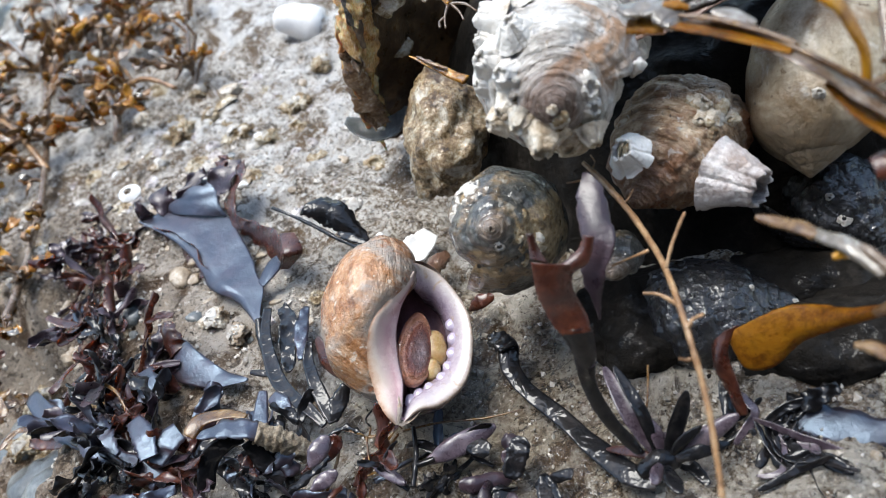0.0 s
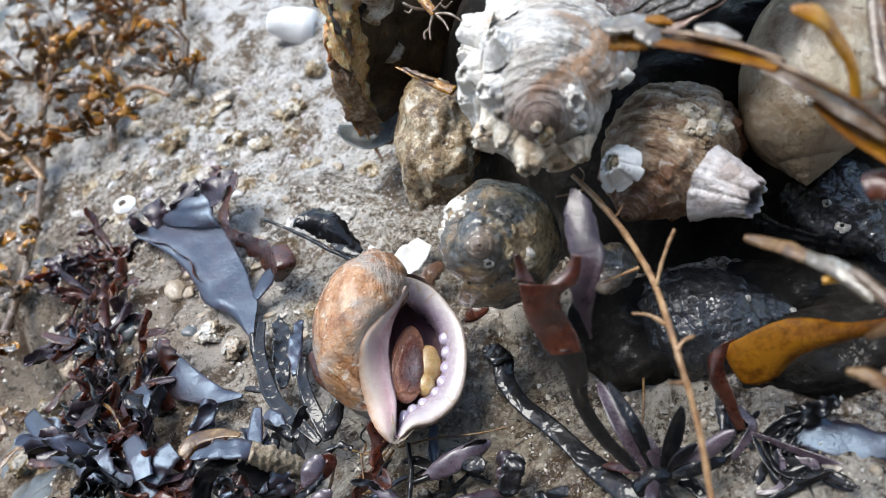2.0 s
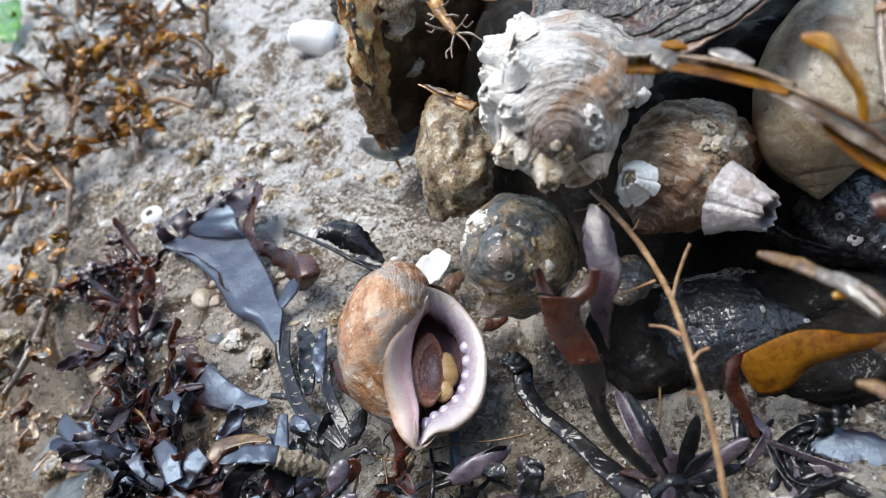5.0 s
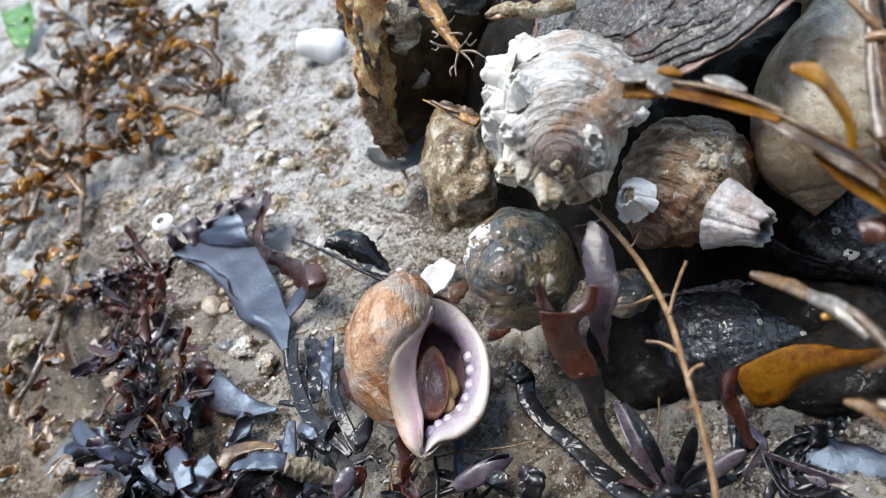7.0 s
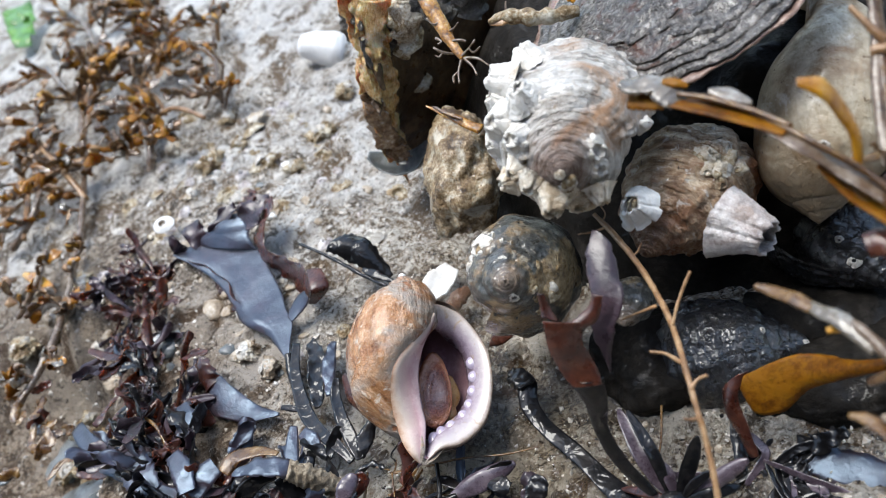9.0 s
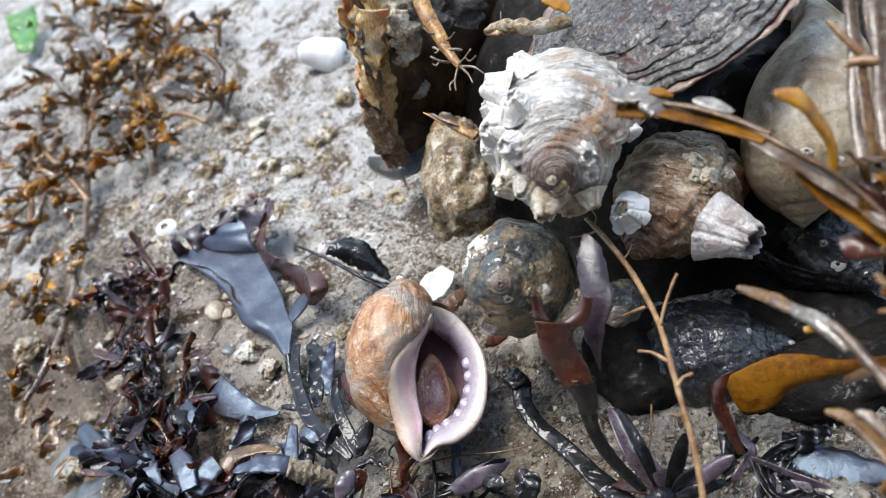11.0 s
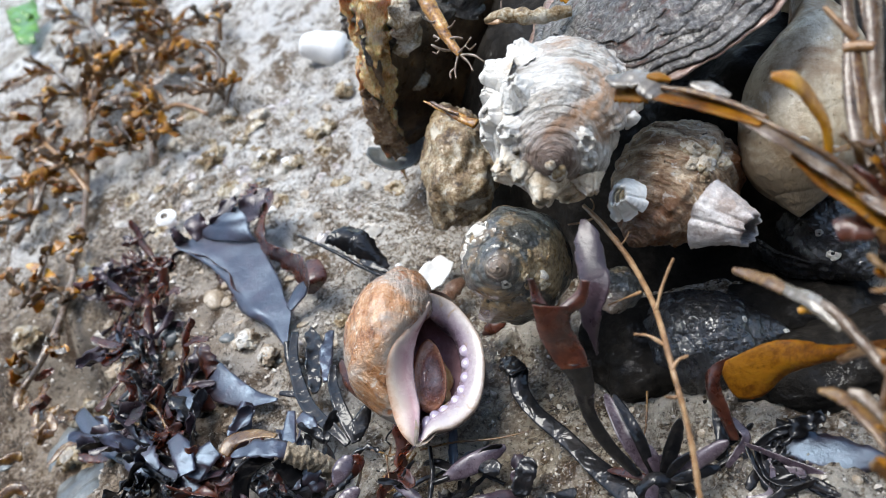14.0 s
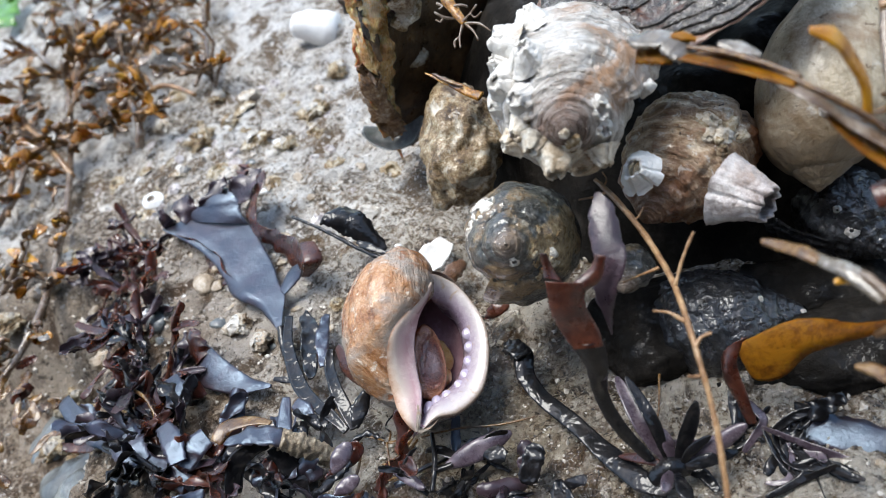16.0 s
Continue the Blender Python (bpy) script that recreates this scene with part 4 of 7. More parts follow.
def put_barnacle(root, geo, want, r, seed, mesh=None, sink=0.1, label=""):
    """Seat a barnacle on the outside of a shell where it comes nearest to the place want (world mm)."""
    rng = random.Random(seed)
    inv = root.matrix_basis.inverted()
    p = (inv @ (Vector(want) * MM)) / MM
    verts = geo[0]
    k = min(range(0, len(verts)), key=lambda i: (verts[i] - p).length_squared)
    q = verts[k]
    axis = Vector((0, q.y, 0))
    nor = (q - axis).normalized()
    n_loop = 150
    if n_loop < k < len(verts) - n_loop - 1:
        across = (verts[k + 1] - verts[k - 1]).cross(verts[k + n_loop] - verts[k - n_loop])
        if across.length > 1e-9:
            across.normalize()
            nor = across if across.dot(nor) > 0 else -across
    ob = new("barnacle", mesh or barnacle_meshes[rng.randrange(6)])
    ob.parent = root
    m = stand(q - nor * r * sink, nor + Vector((rng.uniform(-0.25, 0.25), rng.uniform(-0.25, 0.25), rng.uniform(-0.25, 0.25))), (rng.uniform(-1, 1), rng.uniform(-1, 1), 0.3))
    ob.matrix_basis = m @ Matrix.Diagonal((r, r, r * rng.uniform(0.8, 1.15), 1))
    return tagged(ob, label)


# grey whelk grown over with barnacles, on top of the heap, spire towards the open
grey, grey_geo = shell_of("barnacled_whelk", (36.0, -18.3, 45.9), (37.1, 19.5, 30.9), (0.815, 0.711, -0.374), GREY_SHELL,
                          "grey ridged whelk shell crusted with white barnacles", 39, 1.0, 0.66, 22, 0.26, 0.24, 11, 0.5, scaly=0.6)
for k, (want, r) in enumerate([
        ((34.5, 4.8, 51.2), 3.6), ((30.4, 1.0, 50.7), 3.4), ((26.9, -0.2, 49.5), 3.0), ((33.2, -5.4, 50.5), 3.0), ((28.3, -6.1, 48.9), 3.4),
        ((29.5, -11.1, 49.3), 2.4), ((25.3, -7.6, 45.7), 2.4), ((27.4, -14.2, 45.6), 2.4), ((29.5, -17.3, 41.7), 2.8), ((33.3, -18.1, 39.2), 3.2),
        ((36.2, -18.0, 36.6), 3.0), ((39.6, -16.5, 36.7), 2.8), ((41.3, -14.0, 44.4), 1.7),
        ((41.3, -15.1, 41.7), 1.6), ((45.5, -5.9, 41.8), 2.8), ((42.8, -5.5, 46.3), 1.6), ((29.5, 4.1, 51.2), 2.4), ((26.1, -13.5, 42.5), 2.4)]):
    put_barnacle(grey, grey_geo, want, r * 1.15, 100 + k, (crust_plates if 7 <= k <= 11 or k == 17 else plate_meshes)[k % 4] if r > 1.8 else None, sink=0.15)
part("apex", lump((0.75, 0.35, 0.75), 5, 0.25, 1, 0.1, 3), CRUST_PALE, grey, "worn pale tip", at=Matrix.Translation((0, -0.0002, 0)))
crumbs = [mesh_of("crust", lump((1.0, 0.8, 0.55), 80 + k, 0.45, 0.9, 0.2, 3), (BARNACLE_MAT, CRUST, CRUST)[k % 3]) for k in range(6)]

gold_crumbs = [mesh_of("crust", lump((1.0, 0.8, 0.55), 90 + k, 0.5, 0.7, 0.25, 3), CRUST) for k in range(4)]


def crusted(root, geo, places, count, spread, size, seed, meshes=None, sink=0.1):
    """Knobs of crust between the barnacles."""
    rng = random.Random(seed)
    for k in range(count):
        c = Vector(places[rng.randrange(len(places))]) + Vector([rng.gauss(0, spread) for _ in range(3)])
        ob = put_barnacle(root, geo, c, size * rng.uniform(0.5, 1.3), seed + k, (meshes or crumbs)[rng.randrange(len(meshes or crumbs))], sink)
        ob.name = "crust"


crusted(grey, grey_geo, [(31.2, -1.3, 51.0), (28.3, -7.6, 48.9), (29.1, -13.8, 46.7), (30.8, -17.0, 42.8), (35.3, -18.2, 38.3), (40.6, -14.8, 36.5), (45.6, -6.5, 42.6)], 14, 2.6, 1.2, 4000)
# dark wet whelk below it, seen onto its worn spire
dark, dark_geo = shell_of("dark_whelk", (22.6, -20.7, 30.8), (21.1, 2.3, 8.7), (-0.755, -0.874, -0.258), DARK_SHELL, "wet dark grey whelk shell with a worn knobby spire", 34, 1.02, 0.62, 16, 0.09, 0.14, 17, 0.6, scaly=0.25)
for k, (want, r) in enumerate([((17.6, -11.6, 31.7), 2.2), ((15.3, -12.1, 29.2), 1.8), ((20.1, -10.5, 31.7), 2.0), ((22.8, -22.3, 26.2), 1.2), ((18.7, -7.7, 30.7), 1.6)]):
    put_barnacle(dark, dark_geo, want, r, 200 + k, sink=0.35)
# drab brown whelk beside it
brown, brown_geo = shell_of("brown_whelk", (42.4, -15.3, 21.9), (61.2, 13.5, 20.5), (-0.170, 0.751, -0.653), BROWN_SHELL, "drab brown whelk shell carrying two large barnacles", 36, 0.95, 0.68, 17, 0.36, 0.34, 23, 0.7, scaly=0.75)
white_one = new("barnacle", mesh_of("white_barnacle", cone_wall(3.7, 3.6, 0.46, 19, floor=0.75), WHITE_SHELL))
white_one.parent = brown
white_one.matrix_basis = brown.matrix_basis.inverted() @ stand((44.1, -11.9, 29.2), (-0.32, -0.52, 1.03), (0.5, 0.6, 0.6))
tagged(white_one, "white barnacle with a brown lid in its mouth")
for k, a in enumerate((-1, 1)):
    part("lid", ribbon([(-1.2, 0.28 * a, 2.6), (0, 0.42 * a, 3.3), (1.2, 0.28 * a, 2.6)], [0.3, 0.9, 0.3], (0, 0.8 * a, 1), 0.4, n=14, m=6, seed=k, lumpy=0.1), CRUST, white_one)
for k, (want, r) in enumerate([((55.9, -5.8, 30.0), 2.4), ((57.3, -6.9, 28.4), 2.2), ((58.8, -6.8, 26.4), 2.0), ((54.9, -7.6, 28.7), 1.8), ((58.4, -3.6, 28.3), 2.0), ((56.2, -8.2, 26.1), 1.8)]):
    put_barnacle(brown, brown_geo, want, r, 310 + k, crust_plates[k % 4], sink=0.3)
crusted(dark, dark_geo, [(17.9, -11.6, 31.6), (30.1, -18.8, 26.6), (30.1, -20.2, 25.2), (29.0, -20.9, 25.0), (23.2, -22.4, 24.4)], 9, 2.4, 0.8, 5000, None, 0.25)
crusted(dark, dark_geo, [(31.7, -19.1, 27.6), (31.8, -20.7, 26.1), (30.8, -22.3, 25.0), (28.9, -23.8, 24.2), (30.3, -20.6, 27.9)], 9, 2.6, 0.8, 5500, gold_crumbs, 0.36)
crusted(brown, brown_geo, [(56.9, -6.9, 28.6)], 14, 1.8, 1.0, 6000)
big_geo = cone_wall(6.3, 7.4, 0.50, 7)
big_mesh = mesh_of("large_barnacle", big_geo, LILAC_BARNACLE)
big = new("barnacle", big_mesh)
big.parent = brown
big.matrix_basis = brown.matrix_basis.inverted() @ stand((55.7, -11.1, 20.4), (0.705, -0.709, -0.034), (0, 0, 1)) 
tagged(big, "large lilac-grey barnacle with a ragged mouth")
# pale smooth whelk at the heap's end
pale, pale_geo = shell_of("pale_whelk", (68.9, -11.5, 14.4), (79.6, 25.8, 39.8), (-0.011, 0.679, -0.793), PALE_SHELL, "large pale cream whelk shell, smooth and worn", 45, 0.92, 0.52, 15, 0.07, 0.12, 31, 0.3, PALE_SECTION, 0.12)
for k, (want, r) in enumerate([((71.1, -7.8, 27.5), 0.9), ((74.8, -8.7, 25.0), 0.9)]):
    put_barnacle(pale, pale_geo, want, r, 330 + k)
# two blue-black wet shells low in the heap
black, black_geo = shell_of("black_whelk", (64.0, -21.7, -1.1), (38.8, -19.1, -5.5), (-0.248, 1.276, 0.200), BLACK_SHELL, "wet black whelk shell with a pointed spire", 31, 1.0, 0.68, 16, 0.16, 0.25, 37, 0.6, scaly=0.4)
black2, black2_geo = shell_of("black_whelk", (78.3, -16.7, 0.8), (72.9, -1.1, 1.0), (-0.962, 0.628, 0.299), BLACK_SHELL, "wet blue-black whelk shell under trailing weed", 34, 0.98, 0.66, 16, 0.16, 0.3, 43, 0.8, scaly=0.6)
for k, (root, geo, want) in enumerate([(black, black_geo, (63.7, -22.3, -0.1)), (black, black_geo, (58.5, -22.4, 6.5)), (black2, black2_geo, (71.9, -17.9, 8.2)), (black2, black2_geo, (70.9, -13.0, 12.1))]):
    put_barnacle(root, geo, want, (0.7, 0.6, 1.0, 0.6)[k], 350 + k, sink=0.3, label="small pale barnacle")
small, small_geo = shell_of("small_whelk", (36.9, -23.1, 16.4), (39.6, -11.5, 13.6), (0.807, 0.276, -0.658), DARK_SHELL, "small brown whelk shell wedged between larger ones", 12, 1.0, 0.66, 8, 0.12, 0.12, 47, 0.2)

# added black lumps that darken the heap's shaded gaps
solo("dark_stone", lump((14, 10, 7), 33, 0.25, 8, 0.06, 5), SHADE_BLACK, spot((40.6, -16.6, -4.0)), "low black lump standing in for the heap's shade", "stone")
solo("dark_stone", lump((17, 9, 6), 35, 0.25, 8, 0.06, 5), SHADE_BLACK, spot((65.9, -14.3, -8.0)), "low black lump standing in for shade under the whelk shells", "stone")

solo("dark_stone", lump((22, 9, 6), 36, 0.25, 8, 0.06, 5), SHADE_BLACK, spot((67.7, -27.0, -6.0)), "low black lump standing in for shade beside the kelp", "stone")

# ---- crusted stone, oysters, loose shell pieces ----
solo("crusted_stone", lump((8.5, 13.0, 9.5), 12, 0.28, 7, 0.10, 5), STONE_CRUST, stand((11.1, 24.7, 14.7), (0.366, -0.456, 0.865), (0.948, 0.078, -0.325)), "lumpy stone crusted brown and cream", "stone")


def oyster_plate(radius, seed, height, n=130, m=26, dish=3.0, rag=0.10):
    """One scaly layer of an oyster: a rippled fan with a torn edge."""
    top, low, uv, faces = [], [], [], []
    for i in range(n):
        a = 6.28318 * i / n
        edge = radius * (1 + rag * wob((math.cos(a) * 8, math.sin(a) * 8, 0), 3.0, seed) + rag * 0.6 * wob((math.cos(a) * 30, math.sin(a) * 30, 0), 3.0, seed))
        for j in range(m):
            f = 0.04 + 0.96 * j / (m - 1)
            x, y = edge * f * math.cos(a), edge * f * math.sin(a)
            z = height - dish * f * f + 0.8 * wob((x, y, 0), 8, 3) + 0.16 * f * math.sin(f * 40 + 3 * wob((x, y, 0), 6, 5)) + 0.5 * f * wob((x, y, 0), 3, 4) + 0.30 * wob((x, y, 0), 1.2, 6)
            top.append(Vector((x, y, z)))
            low.append(Vector((x * 0.99, y * 0.99, z - 0.9 * (1 - 0.6 * f))))
            uv.append((a, f))
    k = n * m
    for i in range(n):
        for j in range(m - 1):
            a, b, c, d = i * m + j, ((i + 1) % n) * m + j, ((i + 1) % n) * m + j + 1, i * m + j + 1
            faces += [(a, b, c, d), (k + d, k + c, k + b, k + a)]
        a, b = i * m + m - 1, ((i + 1) % n) * m + m - 1
        faces.append((a, b, k + b, k + a))
    faces.append(tuple(i * m for i in range(n)))
    return top + low, faces, uv + uv


oyster = thing("oyster", stand((57.6, 20.4, 47.0), (-0.216, 0.031, 0.976), (0.922, 0.005, -0.387)), "dark layered oyster shell with a pinkish ruffled edge", "oyster")
part("lower_valve", oyster_plate(25.6, 3, -2.2, dish=1.6, rag=0.06), OYSTER_RIM, oyster, "pinkish ruffled shell edge")
for k, (r, h) in enumerate([(24.3, -0.85), (22.6, -0.4), (20.6, 0.0), (18.8, 0.5), (17.0, 1.0), (15.2, 1.5), (13.0, 2.0), (10.6, 2.5), (7.8, 3.0)]):
    part("scale", oyster_plate(r, 10 + k, h, dish=2.4, rag=(0.04 if r > 20 else 0.12)), OYSTER_MAT, oyster)


def trough_geo(rim, back, n=60, m=26, thick=1.6, seed=0, rag=1.0):
    """An open half shell: it runs from its rim into a hollow and up the back."""
    a_pts, b_pts = curve(rim, n), curve(back, n)
    top, low, uv, faces = [], [], [], []
    for i in range(n):
        a, b = a_pts[i], b_pts[i]
        for j in range(m):
            f = j / (m - 1)
            p = a.lerp(b, f)
            sag = math.sin(f * math.pi) * (b - a).length * 0.22
            p = p + Vector((0.30, 0.72, -0.62)) * sag
            d = Vector((wob(p, 6, seed), wob(p, 6, seed + 1), wob(p, 6, seed + 2))) * 1.1 + Vector((wob(p, 2.2, seed), wob(p, 2.2, seed + 1), wob(p, 2.2, seed + 2))) * 0.7
            p = p + d * rag * (1 - 0.5 * f)
            top.append(p)
            low.append(p + Vector((-0.5, 0.45, -0.6)) * thick * (0.6 + 0.6 * wob(p, 5, seed + 4)))
            uv.append((i / n * 3, f))
    k = n * m
    for i in range(n - 1):
        for j in range(m - 1):
            a, b, c, d = i * m + j, i * m + j + 1, (i + 1) * m + j + 1, (i + 1) * m + j
            faces += [(a, b, c, d), (k + d, k + c, k + b, k + a)]
        faces += [(i * m, (i + 1) * m, k + (i + 1) * m, k + i * m), (i * m + m - 1, k + i * m + m - 1, k + (i + 1) * m + m - 1, (i + 1) * m + m - 1)]
    return top + low, faces, uv + uv


FACE_UP = Vector((0.379, -0.420, 0.896))
gape_o = Vector((-3.5, 49.9, 19.5))
gape = thing("empty_oyster", spot(gape_o), "gaping empty oyster shell, ochre outside, brown darkened as shade within", "oyster")


def rel(points, o):
    return [Vector(p) - Vector(o) for p in points]


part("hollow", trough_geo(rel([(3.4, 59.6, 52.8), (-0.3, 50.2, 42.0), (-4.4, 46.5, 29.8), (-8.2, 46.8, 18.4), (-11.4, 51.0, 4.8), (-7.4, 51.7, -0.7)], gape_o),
                          rel([(34.4, 84.6, 29.2), (29.1, 81.3, 16.3), (19.7, 76.4, 6.6), (10.2, 69.7, -0.5), (2.7, 62.8, -4.3), (-2.9, 56.4, -3.8)], gape_o), seed=5), HOLLOW, gape, "dark brown shell hollow with its shade in the colour")
for k, (pts, ws, mat) in enumerate([
        ([(4.2, 55.8, 51.7), (0.3, 49.3, 43.8), (-1.1, 45.4, 37.6), (-4.3, 45.0, 32.6)], [5.5, 6.5, 5.5, 3.0], HORN_ORANGE),
        ([(8.5, 55.9, 48.4), (5.1, 51.2, 42.2), (3.5, 50.0, 37.3), (-0.5, 48.4, 34.4)], [6, 7, 5, 2], OYSTER_MAT),
        ([(-4.2, 47.0, 36.1), (-5.0, 44.7, 29.7), (-6.7, 45.6, 22.5), (-8.9, 48.4, 11.4), (-9.8, 50.0, 4.5)], [3, 5, 4.5, 5.5, 3.5], HORN_ORANGE),
        ([(-0.9, 46.2, 35.3), (-2.8, 44.9, 30.4), (-4.9, 44.2, 24.8)], [2.0, 4.0, 0.8], HORN_ORANGE),
        ([(5.0, 54.0, 52.4), (2.1, 48.5, 45.2), (0.4, 45.5, 38.6), (-1.3, 44.2, 32.0)], [6.5, 7.5, 6.5, 3.5], HORN_ORANGE),
        ([(1.4, 46.5, 39.1), (-0.6, 44.2, 31.7), (-3.1, 43.4, 24.7), (-6.3, 45.3, 13.1), (-6.8, 47.7, 3.9)], [3, 5.5, 5.5, 5.0, 3.0], HORN_ORANGE),
        ([(10.4, 53.1, 49.2), (8.5, 48.5, 42.5), (7.9, 47.0, 36.8), (3.3, 46.2, 33.6)], [7, 8, 6, 2], CRUST),
        ([(-4.1, 56.6, 44.1), (-5.3, 53.6, 40.2), (-4.1, 52.5, 37.1)], [3, 4.5, 2], OYSTER_MAT),
        ([(16.5, 49.4, 47.4), (16.9, 45.9, 42.2), (17.9, 45.4, 38.3)], [9, 10, 4], OYSTER_MAT),
        ([(22.9, 47.5, 47.2), (23.4, 44.1, 42.1), (21.0, 43.2, 37.8)], [9, 9, 4], OYSTER_MAT)]):
    part("flake", ribbon(rel(pts, gape_o), ws, (0.550, -0.455, 0.787), 1.0, ruffle=0.6, waves=2.3, cup=-0.2, n=64, m=15, seed=60 + k, ragged=0.4, lumpy=1.0), mat, gape)
part("lip", sheet(rel([(-14.3, 44.1, 12.7), (-12.8, 41.6, 10.2), (-8.5, 39.4, 8.4), (-3.3, 40.1, 8.3), (0.4, 43.5, 11.0)], gape_o), rel([(-14.8, 47.1, 11.7), (-11.6, 47.3, 10.1), (-8.0, 46.6, 8.9), (-3.9, 45.9, 9.3), (-0.3, 45.7, 10.8)], gape_o), 0.8, bow=-0.25, n=40, m=11, seed=8), PEBBLE_MAT, gape, "grey curved shell lip")
for left, right, m_flake, opt in [
        ([(1.2, 46.7, 48.4), (-0.4, 46.2, 43.6), (-1.9, 45.0, 37.8), (-4.9, 43.7, 35.5), (-5.8, 42.1, 31.2)], [(7.3, 46.4, 46.2), (3.5, 44.7, 40.6), (0.6, 43.5, 35.9), (-0.9, 42.8, 33.3), (-3.0, 40.7, 27.2)], HORN_ORANGE, dict(ruffle=0.9, waves=4, bow=0.12, ragged=1.4)),
        ([(-5.5, 42.5, 31.7), (-8.6, 42.5, 25.5), (-10.0, 42.1, 16.4), (-7.4, 42.0, 9.4)], [(-2.8, 41.3, 28.0), (-4.0, 42.2, 22.3), (-4.2, 43.1, 14.5), (-4.6, 43.3, 9.7)], HOLLOW_RIM, dict(ruffle=0.6, waves=3, bow=-0.15, ragged=1.0)),
        ([(6.6, 48.0, 45.3), (4.6, 45.7, 39.5), (5.0, 45.5, 34.6)], [(13.5, 48.3, 42.2), (11.0, 46.8, 38.3), (7.5, 46.3, 34.7)], CRUST_PALE, dict(ruffle=0.8, waves=3, bow=0.1, ragged=1.2, n=30)),
        ([(-0.5, 55.9, 18.6), (1.4, 56.7, 18.9), (3.9, 58.1, 20.0)], [(-0.3, 55.3, 17.6), (2.6, 55.9, 17.0), (4.8, 57.5, 18.6)], CRUST, dict(bow=0.2, n=16, m=9, ragged=0.6))]:
    part("flake", sheet(rel(left, gape_o), rel(right, gape_o), 0.7, seed=len(gape.children), **opt), m_flake, gape)
flake_rng = random.Random(91)
edge_line = curve([(3.6, 54.9, 52.5), (0.6, 48.4, 44.3), (-2.0, 44.5, 37.1), (-4.7, 42.9, 29.3), (-7.8, 44.7, 19.1), (-9.8, 48.8, 6.2)], 40)
for k in range(26):
    q = edge_line[flake_rng.randrange(40)] + Vector([flake_rng.gauss(0, 1.3) for _ in range(3)])
    d = Vector((0.15, -0.25, -0.9)) * flake_rng.uniform(2.5, 6) + Vector([flake_rng.gauss(0, 1.2) for _ in range(3)])
    w = flake_rng.uniform(1.2, 3.4)
    part("flake", ribbon(rel([q - d, q, q + d], gape_o), [w * 0.4, w, w * 0.8, w * 0.2], FACE_UP + Vector([flake_rng.gauss(0, 0.5) for _ in range(3)]), 0.5, 0.3, 2, n=22, m=7, seed=200 + k, ragged=0.5, lumpy=0.5),
         (HORN_ORANGE, HORN_ORANGE, HORN_ORANGE, OYSTER_MAT, HOLLOW)[k % 5], gape)


def cap_geo(r, h, hole=0.0, seed=0, n=36, m=10, flare=0.8):
    """A thin conical shell, open below, with a hole at its top where one is given."""
    verts, faces, uv = [], [], []
    for inner in (0, 1):
        for i in range(m):
            f = hole + (1 - hole) * i / (m - 1)
            for j in range(n):
                a = 6.28318 * j / n
                q = r * f ** flare * (1 - 0.06 * inner) * (1 + 0.05 * wob((math.cos(a) * 3, math.sin(a) * 3, f), 1.5, seed))
                verts.append(Vector((q * math.cos(a), q * 0.85 * math.sin(a), h * (1 - f) - 0.35 * inner)))
                uv.append((a, f))
    k = n * m
    for i in range(m - 1):
        for j in range(n):
            a, b, c, d = i * n + j, i * n + (j + 1) % n, (i + 1) * n + (j + 1) % n, (i + 1) * n + j
            faces += [(a, d, c, b), (k + a, k + b, k + c, k + d)]
    for j in range(n):
        a, b = j, (j + 1) % n
        faces.append((a, b, k + b, k + a))
        a, b = (m - 1) * n + j, (m - 1) * n + (j + 1) % n
        faces.append((a, k + a, k + b, b))
    return verts, faces, uv


solo("limpet_shell", cap_geo(3.2, 1.6, 0.3, 2), WHITE_SHELL, stand((-81.6, 53.1, 6.0), (0.15, -0.3, 1)), "small white ring-like worn limpet shell", "sea shell")
solo("shell_fragment", tube([(-6.5, 0, 0), (-5.2, 0, 0), (-1, 0.3, 0), (4, 0.3, 0), (6.6, 0, 0), (6.8, 0, 0), (5.5, 0, 0), (1, 0, 0)], [0.6, 3.6, 4.9, 5.6, 5.9, 5.6, 5.0, 4.0], n=60, m=28, bumps=0.05, size=4), WHITE_SHELL,
     stand((-42.5, 119.2, 4.0), (0.392, -0.383, 0.927), (0.875, -0.128, -0.500)), "blunt white tubular shell piece on rock", "sea shell")
solo("shell_fragment", ribbon([(-4.5, 0, 0), (-1, 0.4, 0.6), (2.0, 0.8, 0.4), (4.6, 1.6, 0)], [3.0, 6.0, 5.2, 3.4], (0, 0, 1), 0.9, cup=0.2, n=40, m=13, seed=4, ragged=0.12, lumpy=0.15), WHITE_SHELL,
     stand((-1.2, 10.3, -0.4), (0.417, -0.309, 0.990), (0.886, 0.555, 0.179)), "broken white shell chip beside the whelk", "sea shell")
solo("shell_fragment", ribbon([(-4.2, 0, 0), (-1, 0.6, 0.8), (1.8, 0.8, 0.7), (4.2, 0.2, 0)], [1.0, 3.2, 3.8, 2.0], (0, 0, 1), 1.0, cup=-0.4, n=30, m=11, seed=9, ragged=0.3, lumpy=0.3), BROWN_SHELL,
     stand((2.7, 3.4, -0.1), (0.207, -0.384, 1.005), (0.904, 0.739, 0.355)), "brownish-cream shell wedge beside the dark whelk", "sea shell")


# ---- seaweeds ----
FACE = Vector((0.379, -0.420, 0.896))


